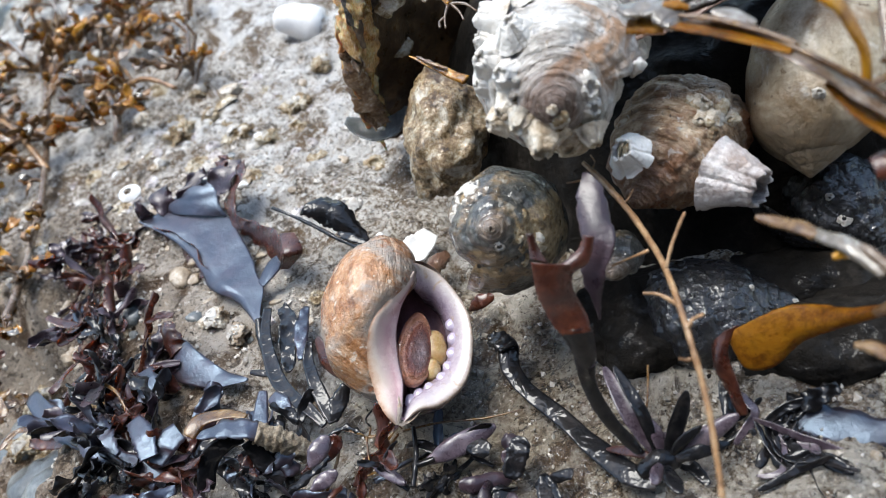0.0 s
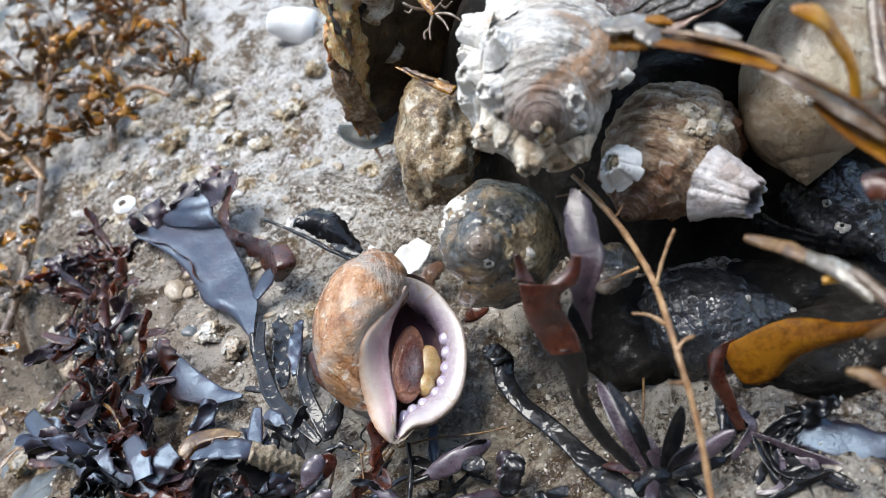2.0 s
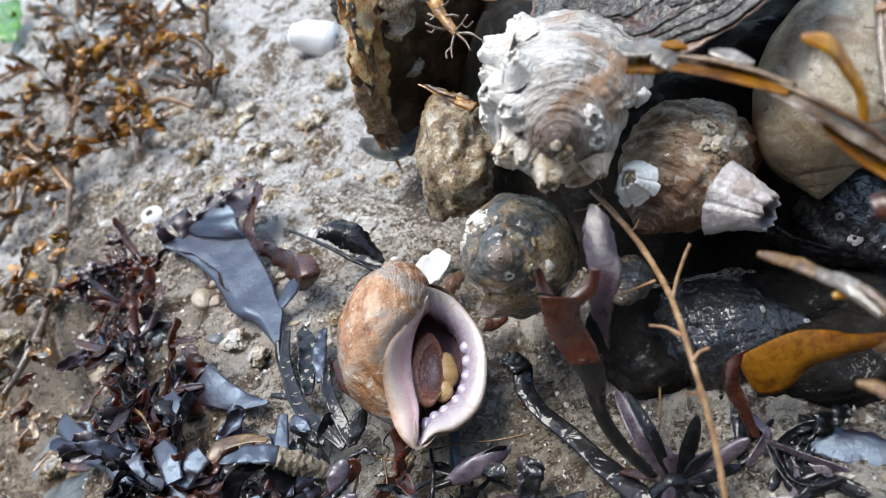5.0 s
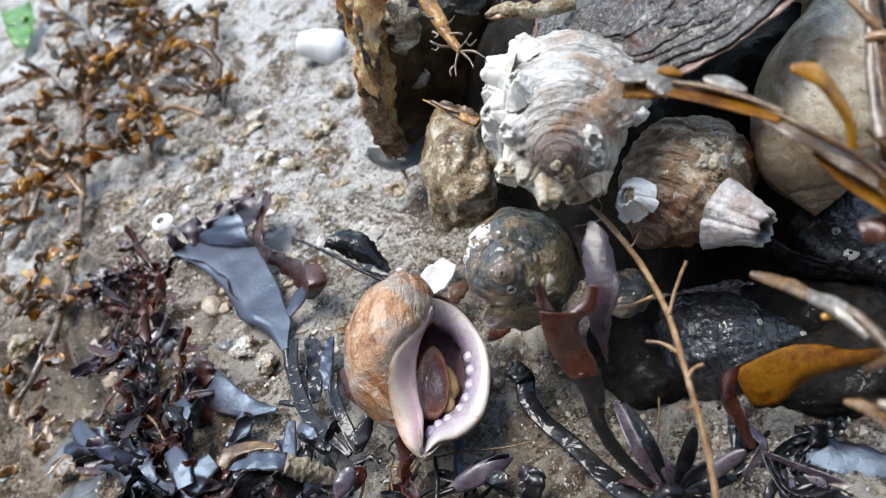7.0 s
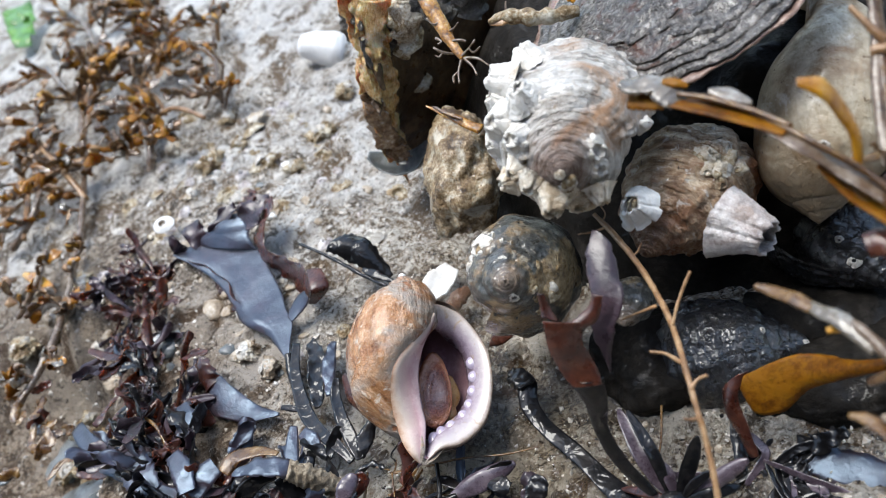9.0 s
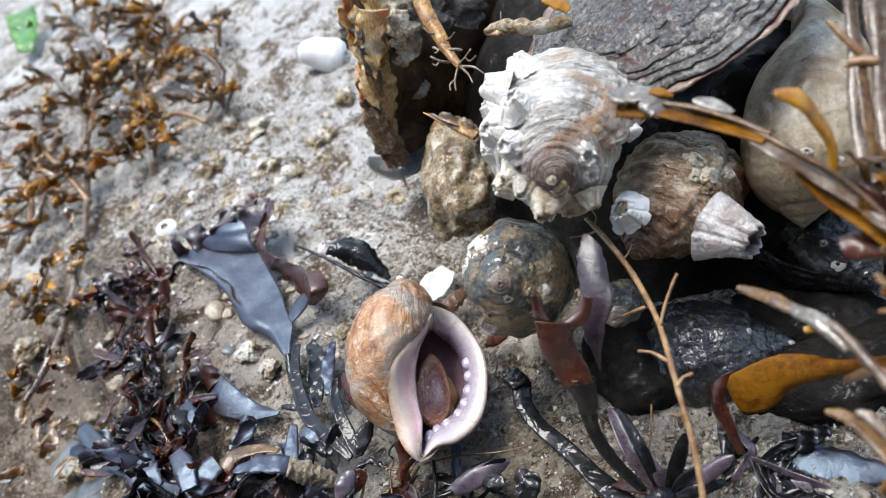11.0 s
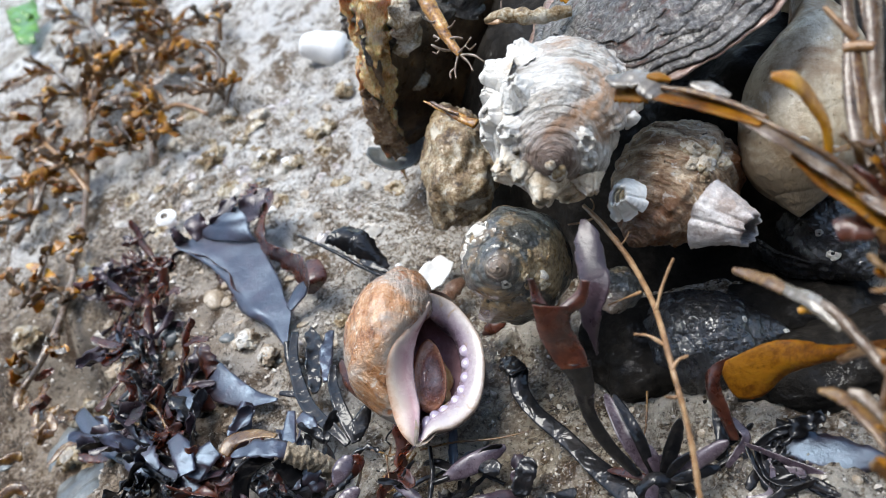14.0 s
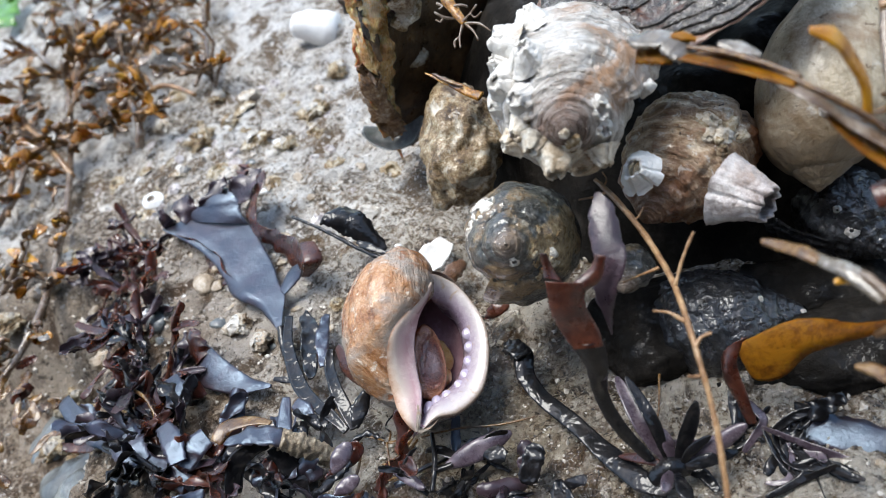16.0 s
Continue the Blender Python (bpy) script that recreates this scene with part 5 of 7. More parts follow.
def plant(name, o, label, blades, category="seaweed", group=""):
    """A weed of ribbon blades, each (part name, points, widths, material, options)."""
    root = thing(name, spot(o), label, category, group)
    for k, (what, pts, ws, mat, opt) in enumerate(blades):
        opt = dict(opt)
        face = opt.pop("face", FACE)
        if what in ("stem", "twig", "holdfast", "hair", "midrib"):
            part(what, tube(rel(pts, o), ws, seed=k, **opt), mat, root)
        else:
            part(what, ribbon(rel(pts, o), ws, face, seed=k + int(abs(o[0]) * 7), **opt), mat, root)
    return root


# the broad purple frond that mirrors the sky
frond_o = (-38.4, 7.8, 4.0)
frond = thing("purple_frond", spot(frond_o), "broad glossy purple-black frond mirroring the sky", "seaweed")
for what, left, right, mat, opt in [
        ("blade", [(-71.3, 35.7, 9.0), (-64.6, 31.1, 8.0), (-57.3, 24.6, 7.0), (-51.8, 17.3, 6.5), (-48.9, 12.1, 6.0), (-45.7, 8.9, 6.0), (-41.3, 5.9, 5.0), (-38.1, 2.1, 4.5), (-34.9, -2.5, 4.0)],
         [(-66.5, 40.0, 7.0), (-55.3, 37.3, 6.0), (-48.6, 33.8, 5.0), (-43.4, 25.3, 4.5), (-39.3, 17.7, 4.0), (-36.8, 11.4, 4.0), (-34.7, 7.6, 4.0), (-34.4, 2.6, 4.0), (-34.0, -3.1, 4.0)], FROND, dict(bow=-0.04, curl=1.8, n=60, m=21)),
        ("blade", [(-36.0, 9.0, 4.4), (-34.9, 10.7, 5.0), (-33.1, 12.7, 6.0), (-30.7, 12.7, 7.0)], [(-34.4, 6.9, 4.4), (-31.9, 8.4, 5.0), (-29.9, 9.2, 6.0), (-29.3, 10.0, 7.0)], FROND, dict(bow=0.05, n=20, m=9)),
        ("lobe", [(-65.2, 38.4, 6.5), (-65.1, 41.0, 8.0), (-60.8, 40.5, 9.5), (-58.1, 43.0, 10.0)], [(-48.0, 32.6, 5.0), (-49.2, 35.5, 7.5), (-49.4, 38.1, 9.0), (-52.3, 42.3, 10.0)], FROND, dict(bow=0.08, ruffle=0.4, waves=1.5)),
        ("lobe", [(-61.8, 38.9, 9.0), (-59.1, 40.9, 11.0), (-55.8, 44.3, 12.0)], [(-55.7, 39.4, 9.0), (-52.7, 40.9, 11.0), (-52.5, 44.6, 12.0)], PURPLE_WEED, dict(bow=-0.1, ruffle=0.8, waves=2)),
        ("lobe", [(-55.7, 40.5, 9.0), (-50.7, 41.2, 12.0), (-47.2, 44.9, 13.0)], [(-47.9, 35.6, 9.0), (-43.5, 37.9, 11.0), (-41.5, 42.9, 12.0)], PURPLE_WEED, dict(bow=-0.1, ruffle=0.9, waves=2)),
        ("lobe", [(-65.3, 37.2, 6.0), (-67.2, 38.3, 9.0), (-69.0, 42.7, 11.0)], [(-61.8, 40.1, 7.0), (-62.6, 41.1, 10.0), (-62.8, 43.4, 12.0)], PURPLE_WEED, dict(bow=-0.1, ruffle=0.7, waves=2)),
        ("lobe", [(-71.4, 37.9, 6.0), (-70.6, 35.8, 10.0), (-70.7, 38.1, 13.0)], [(-68.8, 39.3, 6.0), (-68.4, 37.9, 10.0), (-69.1, 38.5, 13.0)], PURPLE_WEED, dict(ruffle=0.6, waves=2, n=24, m=9)),
        ("frill", [(-44.3, 42.2, 11.0), (-47.1, 38.1, 8.0), (-48.2, 33.4, 5.5), (-44.5, 27.7, 4.5), (-40.8, 24.6, 4.0)], [(-39.8, 40.8, 13.0), (-41.5, 35.9, 11.0), (-44.3, 31.7, 8.0), (-40.5, 26.7, 7.0), (-37.6, 24.3, 7.0)], RED_WEED, dict(ruffle=0.5, waves=3, bow=0.02)),
        ("frill", [(-44.5, 27.8, 3.5), (-41.0, 24.1, 3.0), (-36.6, 19.4, 3.0), (-31.8, 12.2, 3.0)], [(-40.1, 26.2, 7.5), (-35.5, 22.7, 8.0), (-29.3, 16.2, 9.0), (-27.5, 9.8, 9.0)], RED_WEED, dict(ruffle=0.4, waves=3, bow=0.03)),
        ("frill", [(-29.6, 16.7, 9.0), (-27.6, 10.3, 9.0), (-30.4, 10.3, 5.0)], [(-26.3, 16.7, 8.0), (-24.4, 11.6, 7.0), (-29.1, 10.6, 4.0)], RED_WEED, dict(bow=0.06)),
        ("frill", [(-73.7, 37.6, 2.0), (-65.0, 30.4, 2.0), (-57.3, 22.8, 2.0), (-53.3, 17.2, 2.0)], [(-70.3, 35.6, 8.0), (-62.0, 30.2, 8.0), (-54.4, 23.6, 7.5), (-49.6, 16.0, 6.0)], RED_WEED, dict(ruffle=0.5, waves=3, bow=-0.2)),
        ("frill", [(-51.9, 43.7, 11.0), (-49.5, 44.8, 12.0), (-48.1, 46.4, 13.0)], [(-49.4, 41.0, 11.0), (-46.3, 42.5, 12.0), (-45.2, 45.1, 13.0)], RED_WEED, dict(ruffle=0.6, n=20, m=9))]:
    part(what, sheet(rel(left, frond_o), rel(right, frond_o), seed=len(frond.children), **opt), mat, frond)
part("stem", tube(rel([(-34.5, -1.1, 3.8), (-33.9, -5.0, 2.5), (-31.7, -10.8, 2.0)], frond_o), [0.8, 1.1, 0.9], n=20), BLACK_WEED, frond)
# small flat frond lower down
small_o = (-48.7, -8.8, 2.1)
small_frond = thing("small_frond", spot(small_o), "small flat purple-grey frond lying on rock", "seaweed")
part("blade", sheet(rel([(-55.6, -2.6, 5.0), (-53.0, -6.7, 4.0), (-52.7, -10.6, 3.0), (-47.5, -13.4, 3.0), (-41.6, -15.3, 3.0), (-35.3, -15.1, 2.5)], small_o), rel([(-51.4, -2.3, 6.0), (-48.9, -4.6, 5.5), (-46.2, -7.0, 4.5), (-43.2, -9.6, 4.0), (-40.3, -11.7, 3.0), (-35.1, -14.5, 2.5)], small_o), bow=0.06, ruffle=0.3, seed=3), FROND, small_frond)
part("blade", sheet(rel([(-55.6, 1.6, 7.0), (-56.5, -0.5, 6.0), (-53.9, -6.4, 4.0)], small_o), rel([(-52.8, 0.7, 8.0), (-50.6, -2.7, 7.0), (-49.9, -4.3, 5.0)], small_o), bow=0.2, ruffle=0.4, n=24, m=9, seed=4), RED_WEED, small_frond)
part("blade", sheet(rel([(-56.2, -9.8, 3.0), (-55.2, -12.6, 2.0), (-52.1, -13.7, 2.0)], small_o), rel([(-50.6, -11.9, 6.0), (-50.6, -12.7, 4.0), (-50.3, -13.3, 3.0)], small_o), bow=0.3, n=20, m=9, seed=5), RED_WEED, small_frond)


def thallus(name, label, spine, count, length, width, mats, seed, spread=3.0, forks=1, flat=0.8):
    """A clump of forking, frilled fronds that start along the spine and lie over one another."""
    rng = random.Random(seed)
    pts = curve(spine, 40)
    o = pts[20]
    root = thing(name, spot(o), label, "seaweed")

    def shoot(p, d, face, long, wide, level, mat):
        d = d.normalized()
        bend = face.cross(d) * rng.uniform(-0.8, 0.8) * long
        mid, end = p + d * long * 0.5 + bend * 0.5, p + d * long + bend + face * rng.uniform(-0.12, 0.12) * long
        for q in (mid, end):
            q.z = max(q.z, ground_z(q.x, q.y, False) + 0.8)
        ws = [wide * 0.4, wide * 0.7, wide * 0.9, wide * 0.9] if level else [wide * 0.6, wide * 0.9, wide * 1.15, wide * 1.1, wide * 0.6]
        part("blade", ribbon(rel([p, mid, end], o), ws, face, 0.14, wide * 0.2 * rng.uniform(0.5, 1.6), rng.uniform(0.8, 2.2), rng.uniform(-0.9, 0.7), rng.uniform(-150, 150), 24, 8, rng.randrange(9999), 0.25), mat, root)
        if level:
            turn = rng.uniform(24, 46)
            for a in ((-turn, turn) if rng.random() < 0.65 else (-turn * 1.2, 0, turn * 1.2)):
                f2 = (face + Vector((rng.uniform(-1, 1), rng.uniform(-1, 1), rng.uniform(-1, 1))) * 0.45).normalized()
                shoot(end - d * wide * 0.25, Matrix.Rotation(radians(a + rng.uniform(-12, 12)), 3, face) @ (end - mid), f2, long * rng.uniform(0.6, 0.85), wide * rng.uniform(0.7, 0.95), level - 1, mat)

    for k in range(count):
        p = pts[min(39, int((k + rng.random()) / count * 40))] + Vector((rng.uniform(-spread, spread), rng.uniform(-spread, spread), 0))
        p.z = ground_z(p.x, p.y, False) + rng.uniform(0.5, 4.0)
        i = min(38, int((k + 0.5) / count * 40))
        run = pts[i + 1] - pts[i]
        a = math.atan2(run.y, run.x) + rng.gauss(0, 0.9) + (math.pi if rng.random() < 0.35 else 0)
        face = (FACE * flat + Vector((rng.uniform(-1, 1), rng.uniform(-1, 1), rng.uniform(-0.3, 1)))).normalized()
        shoot(p, Vector((math.cos(a), math.sin(a), rng.uniform(0.0, 0.6))), face, length * rng.uniform(0.7, 1.3), width * rng.uniform(0.6, 1.3), forks, mats[rng.randrange(len(mats))])
    return root


def tuft(name, label, spine, count, length, width, mats, seed, spread=6.0, lift=5.0, ruffle=0.9, face_jitter=0.9, what="blade"):
    """A tangled tuft: blades start along the spine (mm) and lean every way, those at its ends shorter."""
    rng = random.Random(seed)
    pts = curve(spine, 40)
    o = pts[20]
    root = thing(name, spot(o), label, "seaweed")
    for k in range(count):
        s = rng.random()
        p = pts[int(s * 39)] + Vector((rng.uniform(-spread, spread), rng.uniform(-spread, spread), rng.uniform(-0.5, 1.5)))
        a = rng.uniform(0, 6.283)
        reach = length * rng.uniform(0.55, 1.3)
        d = Vector((math.cos(a), math.sin(a), rng.uniform(0.0, 0.5)))
        bend = Vector((rng.uniform(-1, 1), rng.uniform(-1, 1), rng.uniform(-0.3, 0.3))) * reach * 0.35
        mid = p + d * reach * 0.5 + bend + Vector((0, 0, lift * rng.uniform(0.1, 0.7)))
        end = p + d * reach + bend * rng.uniform(-1, 1)
        for q in (p, mid, end):
            q.z = max(q.z, ground_z(q.x, q.y, False) + 0.6)
        face = FACE + Vector((rng.uniform(-1, 1), rng.uniform(-1, 1), rng.uniform(-1, 1))) * face_jitter
        w = width * rng.uniform(0.5, 1.4)
        part(what, ribbon(rel([p, mid, end], o), strap_widths(w), face, 0.12, ruffle * rng.uniform(0.5, 1.4), rng.uniform(2, 5), rng.uniform(-0.4, 0.4), rng.uniform(-100, 100) * face_jitter, 26, 6, seed * 100 + k, 0.2),
             mats[rng.randrange(len(mats))], root)
    return root


thallus("red_frill_weed", "dark red frilly weed fanned out beside the broad frond", [(-77.8, 35.5, 1.0), (-84.0, 39.0, 1.0), (-89.4, 39.8, 1.0), (-90.6, 36.2, 1.0)], 16, 6.5, 2.6, [RED_WEED, RED_WEED, RED_WEED, PURPLE_WEED], 11, 2.5)
thallus("red_frill_weed", "dark red frilly weed with curled glossy blades", [(-87.1, 30.4, 2.0), (-87.1, 23.0, 2.0), (-80.3, 12.4, 2.0), (-69.7, 0.1, 2.0)], 22, 9.0, 2.8, [RED_WEED, RED_WEED, PURPLE_WEED, RED_WEED], 12, 2.5)
thallus("red_frill_weed", "tangle of red-black frilly weed over rock", [(-71.2, -1.6, 3.0), (-65.9, -7.2, 3.0), (-63.1, -12.2, 3.0), (-62.1, -19.3, 3.0)], 26, 8.0, 2.8, [RED_WEED, PURPLE_WEED, RED_WEED, BLACK_WEED], 13, 3.2)
thallus("black_weed", "wet black weed tangle with blue sky shine", [(-71.7, -16.7, 3.0), (-63.9, -23.7, 3.0), (-54.4, -28.9, 3.0), (-46.5, -33.5, 3.0)], 34, 9.0, 3.0, [BLACK_WEED, RED_WEED, BLACK_WEED, PURPLE_WEED, FROND, BLACK_WEED], 14, 4.0)
tuft("black_weed", "wet black straps in a loose tangle", [(-39.3, -30.1, 2.0), (-33.9, -32.3, 2.0), (-23.8, -35.7, 2.0), (-19.0, -37.1, 2.0)], 12, 7.5, 1.9, [BLACK_WEED, FROND, RED_WEED, BLACK_WEED], 16, 4, 1.5, 0.3, 0.3)

thallus("black_weed", "black and mauve weed straps strewn over wet rock", [(-40.9, -33.6, 2.0), (-27.9, -38.8, 2.0), (-15.6, -38.4, 1.0), (-6.9, -36.1, 0.0)], 16, 8.0, 2.6, [BLACK_WEED, FROND, BLACK_WEED, RED_WEED, BLACK_WEED], 31, 4.0, 1, 1.6)
thallus("black_weed", "small black and red weed scraps on wet rock", [(-1.1, -40.2, -1.0), (6.4, -36.2, -2.0), (16.1, -43.4, -3.0)], 9, 5.0, 1.8, [BLACK_WEED, RED_WEED, BLACK_WEED], 32, 3.0, 1, 1.6)
tuft("brown_weed", "low brown weed scraps scattered over damp rock", [(-123.6, 21.4, 1.0), (-105.5, 3.3, 1.0), (-103.2, -9.4, 1.0), (-83.8, -20.1, 1.0)], 16, 8, 2.6, [OLIVE_WEED, OLIVE_WEED, RED_WEED], 19, 9, 1, 0.3, 0.5)
tuft("thread_weed", "greenish translucent weed threads below the whelk", [(-10.9, -29.9, -2.0), (-7.7, -31.1, -2.0), (-4.1, -31.3, -2.0)], 10, 6, 0.5, [OLIVE_WEED, OLIVE_WEED, BLACK_WEED], 20, 3, 1.0, 0.1, 0.4)
# straight straps of the lower left
plant("strap_weed", (-68.5, -21.3, 4.0), "blue-shining dark strap weed with side lobes", [
    ("blade", [(-88.4, -7.1, 5.0), (-78.8, -15.5, 6.0), (-70.7, -21.3, 6.0), (-62.0, -25.9, 6.0), (-55.4, -29.8, 5.0), (-49.2, -33.7, 4.0)], [3.2, 4.6, 4.0, 3.0, 3.4, 3.4], FROND, dict(face=(0.3, -0.3, 0.95), n=44, ruffle=0.4, lumpy=0.25, ragged=0.3)),
    ("blade", [(-66.5, -20.5, 7.0), (-62.9, -24.9, 7.0), (-59.4, -28.4, 6.0)], [6.0, 7.0, 3.5], FROND, dict(face=(0.3, -0.3, 0.95), ragged=0.3)),
    ("blade", [(-55.1, -22.1, 8.0), (-51.7, -26.4, 8.0), (-50.0, -30.6, 7.0)], [3.0, 4.6, 3.2], FROND, dict(face=(0.3, -0.3, 0.95), ragged=0.3)),
    ("blade", [(-57.1, -9.9, 7.0), (-54.2, -14.7, 8.0), (-55.2, -17.9, 7.0)], [3.0, 4.4, 2.4], FROND, dict(face=(0.3, -0.3, 0.95), ragged=0.3)),
    ("blade", [(-86.4, 17.2, 5.0), (-82.7, 12.8, 5.0), (-80.0, 9.1, 5.0)], [1.5, 4.0, 2.5], FROND, dict(face=(0.530, -0.382, 0.869))),
    ("blade", [(-45.5, -25.5, 6.0), (-48.3, -27.9, 6.0), (-49.8, -30.8, 5.0)], [4.0, 5.5, 3.0], FROND, dict(face=(0.3, -0.2, 0.95))),
    ("stem", [(-70.3, -22.4, 6.0), (-60.4, -27.7, 6.0), (-53.4, -32.2, 5.0)], [0.8, 0.9, 0.7], BLACK_WEED, dict(n=30)),
    ("stem", [(-69.4, -9.3, 7.0), (-62.4, -13.8, 8.0), (-58.9, -18.3, 7.0), (-58.6, -21.0, 6.0)], [0.35, 0.4, 0.4, 0.3], OLIVE_WEED, dict(n=24)),
    ("stem", [(-63.8, -7.1, 7.0), (-67.2, -10.5, 7.0), (-72.2, -12.9, 6.0)], [0.5, 0.6, 0.5], RED_WEED, dict(n=24)),
])
plant("crusted_frond", (-29.1, -31.3, 8.3), "blue-grey frond on a sandy fuzz-coated stem", [
    ("blade", [(-36.8, -31.5, 11.4), (-32.3, -31.0, 11.4), (-28.2, -31.3, 10.8), (-25.7, -31.8, 9.2)], [0.8, 3.6, 4.2, 3.2], FROND, dict(face=(0.464, 0.121, 1.105), ruffle=0.2, ragged=0.2)),
    ("stem", [(-26.4, -31.8, 9.5), (-23.7, -32.1, 6.6), (-21.1, -32.5, 2.1), (-20.2, -32.7, -1.4)], [1.8, 2.0, 1.7, 1.2], SANDY, dict(bumps=0.5, size=0.7, n=50, m=16)),
    ("blade", [(-39.3, -30.4, 10.6), (-37.3, -27.8, 10.8), (-32.9, -26.9, 9.8), (-29.3, -27.7, 9.0)], [2, 3.5, 2.6, 1.0], OLIVE_WEED, dict(face=(0.562, 0.325, 0.824))),
    ("blade", [(-37.6, -38.0, 5.2), (-35.7, -34.1, 8.2), (-32.5, -32.1, 8.9), (-29.6, -31.3, 8.5)], [3, 3.6, 3, 2], BLACK_WEED, dict(face=(0.919, -0.454, 0.633))),
    ("blade", [(-28.8, -31.7, 7.7), (-27.2, -34.5, 4.2), (-25.0, -36.9, 0.9)], [3, 3.5, 3], BLACK_WEED, dict(face=(0.141, -0.311, 1.106))),
])
# straps beside the whelk
plant("black_strap_weed", (-22.2, -23.2, 2.0), "narrow black straps running under the whelk", [
    ("blade", [(-32.6, 0.9, 4.0), (-31.8, -6.5, 4.0), (-28.2, -16.0, 4.0), (-24.4, -21.5, 4.0), (-20.1, -25.5, 4.0), (-17.0, -28.9, 3.0)], [1.6, 2.2, 3.0, 2.6, 2.2, 1.4], BLACK_WEED, dict(n=44, cup=0.25)),
    ("blade", [(-20.5, -12.0, 6.0), (-20.9, -15.2, 5.0), (-19.1, -20.3, 5.0), (-17.1, -24.8, 4.0), (-15.4, -28.7, 3.0)], [1.2, 2.0, 2.4, 2.6, 1.6], BLACK_WEED, dict(n=40, cup=0.25)),
    ("blade", [(-29.3, 0.3, 4.0), (-26.6, -4.8, 4.0), (-26.4, -10.3, 4.0), (-25.1, -16.4, 4.0)], [2.0, 4.4, 3.6, 1.6], BLACK_WEED, dict(n=40, m=11, ruffle=0.5, lumpy=0.2, ragged=0.3, cup=0.3)),
    ("blade", [(-24.2, -0.2, 3.0), (-23.9, -7.2, 4.0), (-22.9, -14.1, 4.0)], [1.4, 3.0, 1.6], FROND, dict(n=30, lumpy=0.15, ruffle=0.3)),
    ("blade", [(-13.0, -22.1, 4.0), (-14.2, -25.6, 4.0), (-15.4, -28.5, 3.0)], [1.5, 3.4, 1.2], BLACK_WEED, dict(ragged=0.2)),
    ("blade", [(-30.3, -19.3, 4.0), (-29.9, -24.8, 4.0), (-29.0, -27.6, 4.0)], [1.5, 3.0, 2.0], FROND, dict()),
    ("blade", [(-27.5, -21.7, 5.0), (-25.3, -23.7, 5.0), (-23.9, -25.6, 4.0)], [2.2, 3.4, 1.5], FROND, dict()),
    ("blade", [(-33.9, -14.3, 4.0), (-31.4, -15.1, 4.0), (-29.2, -15.9, 4.0)], [0.8, 1.4, 1.0], BLACK_WEED, dict()),
    ("blade", [(-19.0, -11.7, 6.0), (-16.9, -16.2, 5.0), (-13.9, -20.3, 4.0)], [1.5, 4.4, 1.5], RED_WEED, dict(face=(-0.343, -0.901, 0.722))),
    ("stem", [(-14.4, -31.1, 2.0), (-14.6, -35.8, 2.0), (-16.0, -40.7, 2.0)], [0.35, 0.3, 0.3], OLIVE_WEED, dict(n=16, m=6)),
    ("stem", [(-9.4, -32.1, 2.0), (-8.6, -37.0, 2.0)], [0.2, 0.15], OLIVE_WEED, dict(n=12, m=6)),
])
# single leaves on the rock below the whelk
for pts, w, mat, lab in [
        ([(-17.3, -38.3, 6.0), (-15.6, -36.2, 7.0), (-14.0, -33.7, 7.0)], 3.3, LEAF_WEED, "small mauve oval leaf of weed"),
        ([(-17.8, -41.2, 4.0), (-15.6, -39.9, 4.0), (-13.3, -38.7, 4.0)], 2.6, LEAF_WEED, "small mauve oval leaf of weed"),
        ([(-0.4, -36.9, -2.0), (5.7, -35.4, -1.0), (12.2, -32.5, -2.0)], 3.6, LEAF_WEED, "slender mauve-grey leaf lying on rock"),
        ([(-9.1, -36.4, 1.0), (-6.0, -38.7, 1.0), (-2.5, -41.5, 1.0)], 2.0, LEAF_WEED, "slender mauve-grey leaf lying on rock"),
        ([(8.4, -6.2, -3.0), (10.9, -6.5, -1.0), (13.9, -5.9, -1.0)], 2.8, RED_WEED, "small dark red oval leaf of weed")]:
    solo("weed_leaf", ribbon(rel(pts, pts[1]), leaf_widths(w), FACE, 0.4, 0.1, cup=-0.12, seed=int(w * 10)), mat, spot(pts[1]), lab, "seaweed")
plant("thin_weed", (-2.2, -35.2, -2.0), "thread-thin green-brown weed strands on rock", [
    ("stem", [(-4.5, -30.0, -2.0), (2.1, -29.2, -3.0), (9.9, -29.5, -4.0), (16.2, -29.3, -4.0)], [0.2, 0.22, 0.2, 0.12], OLIVE_WEED, dict(n=30, m=6)),
    ("stem", [(-2.1, -30.3, -1.0), (-1.5, -35.8, -1.0), (-2.0, -41.3, -1.0)], [0.4, 0.5, 0.5], BLACK_WEED, dict(n=24, m=7)),
    ("stem", [(-2.1, -37.4, -1.0), (-0.3, -37.4, -1.0), (1.7, -37.0, -1.0)], [0.5, 0.6, 0.5], BLACK_WEED, dict(n=16, m=7)),
    ("stem", [(38.5, -28.5, 0.0), (37.4, -34.0, -0.0), (36.1, -38.1, 0.0)], [0.22, 0.22, 0.15], OLIVE_WEED, dict(n=16, m=6)),
])
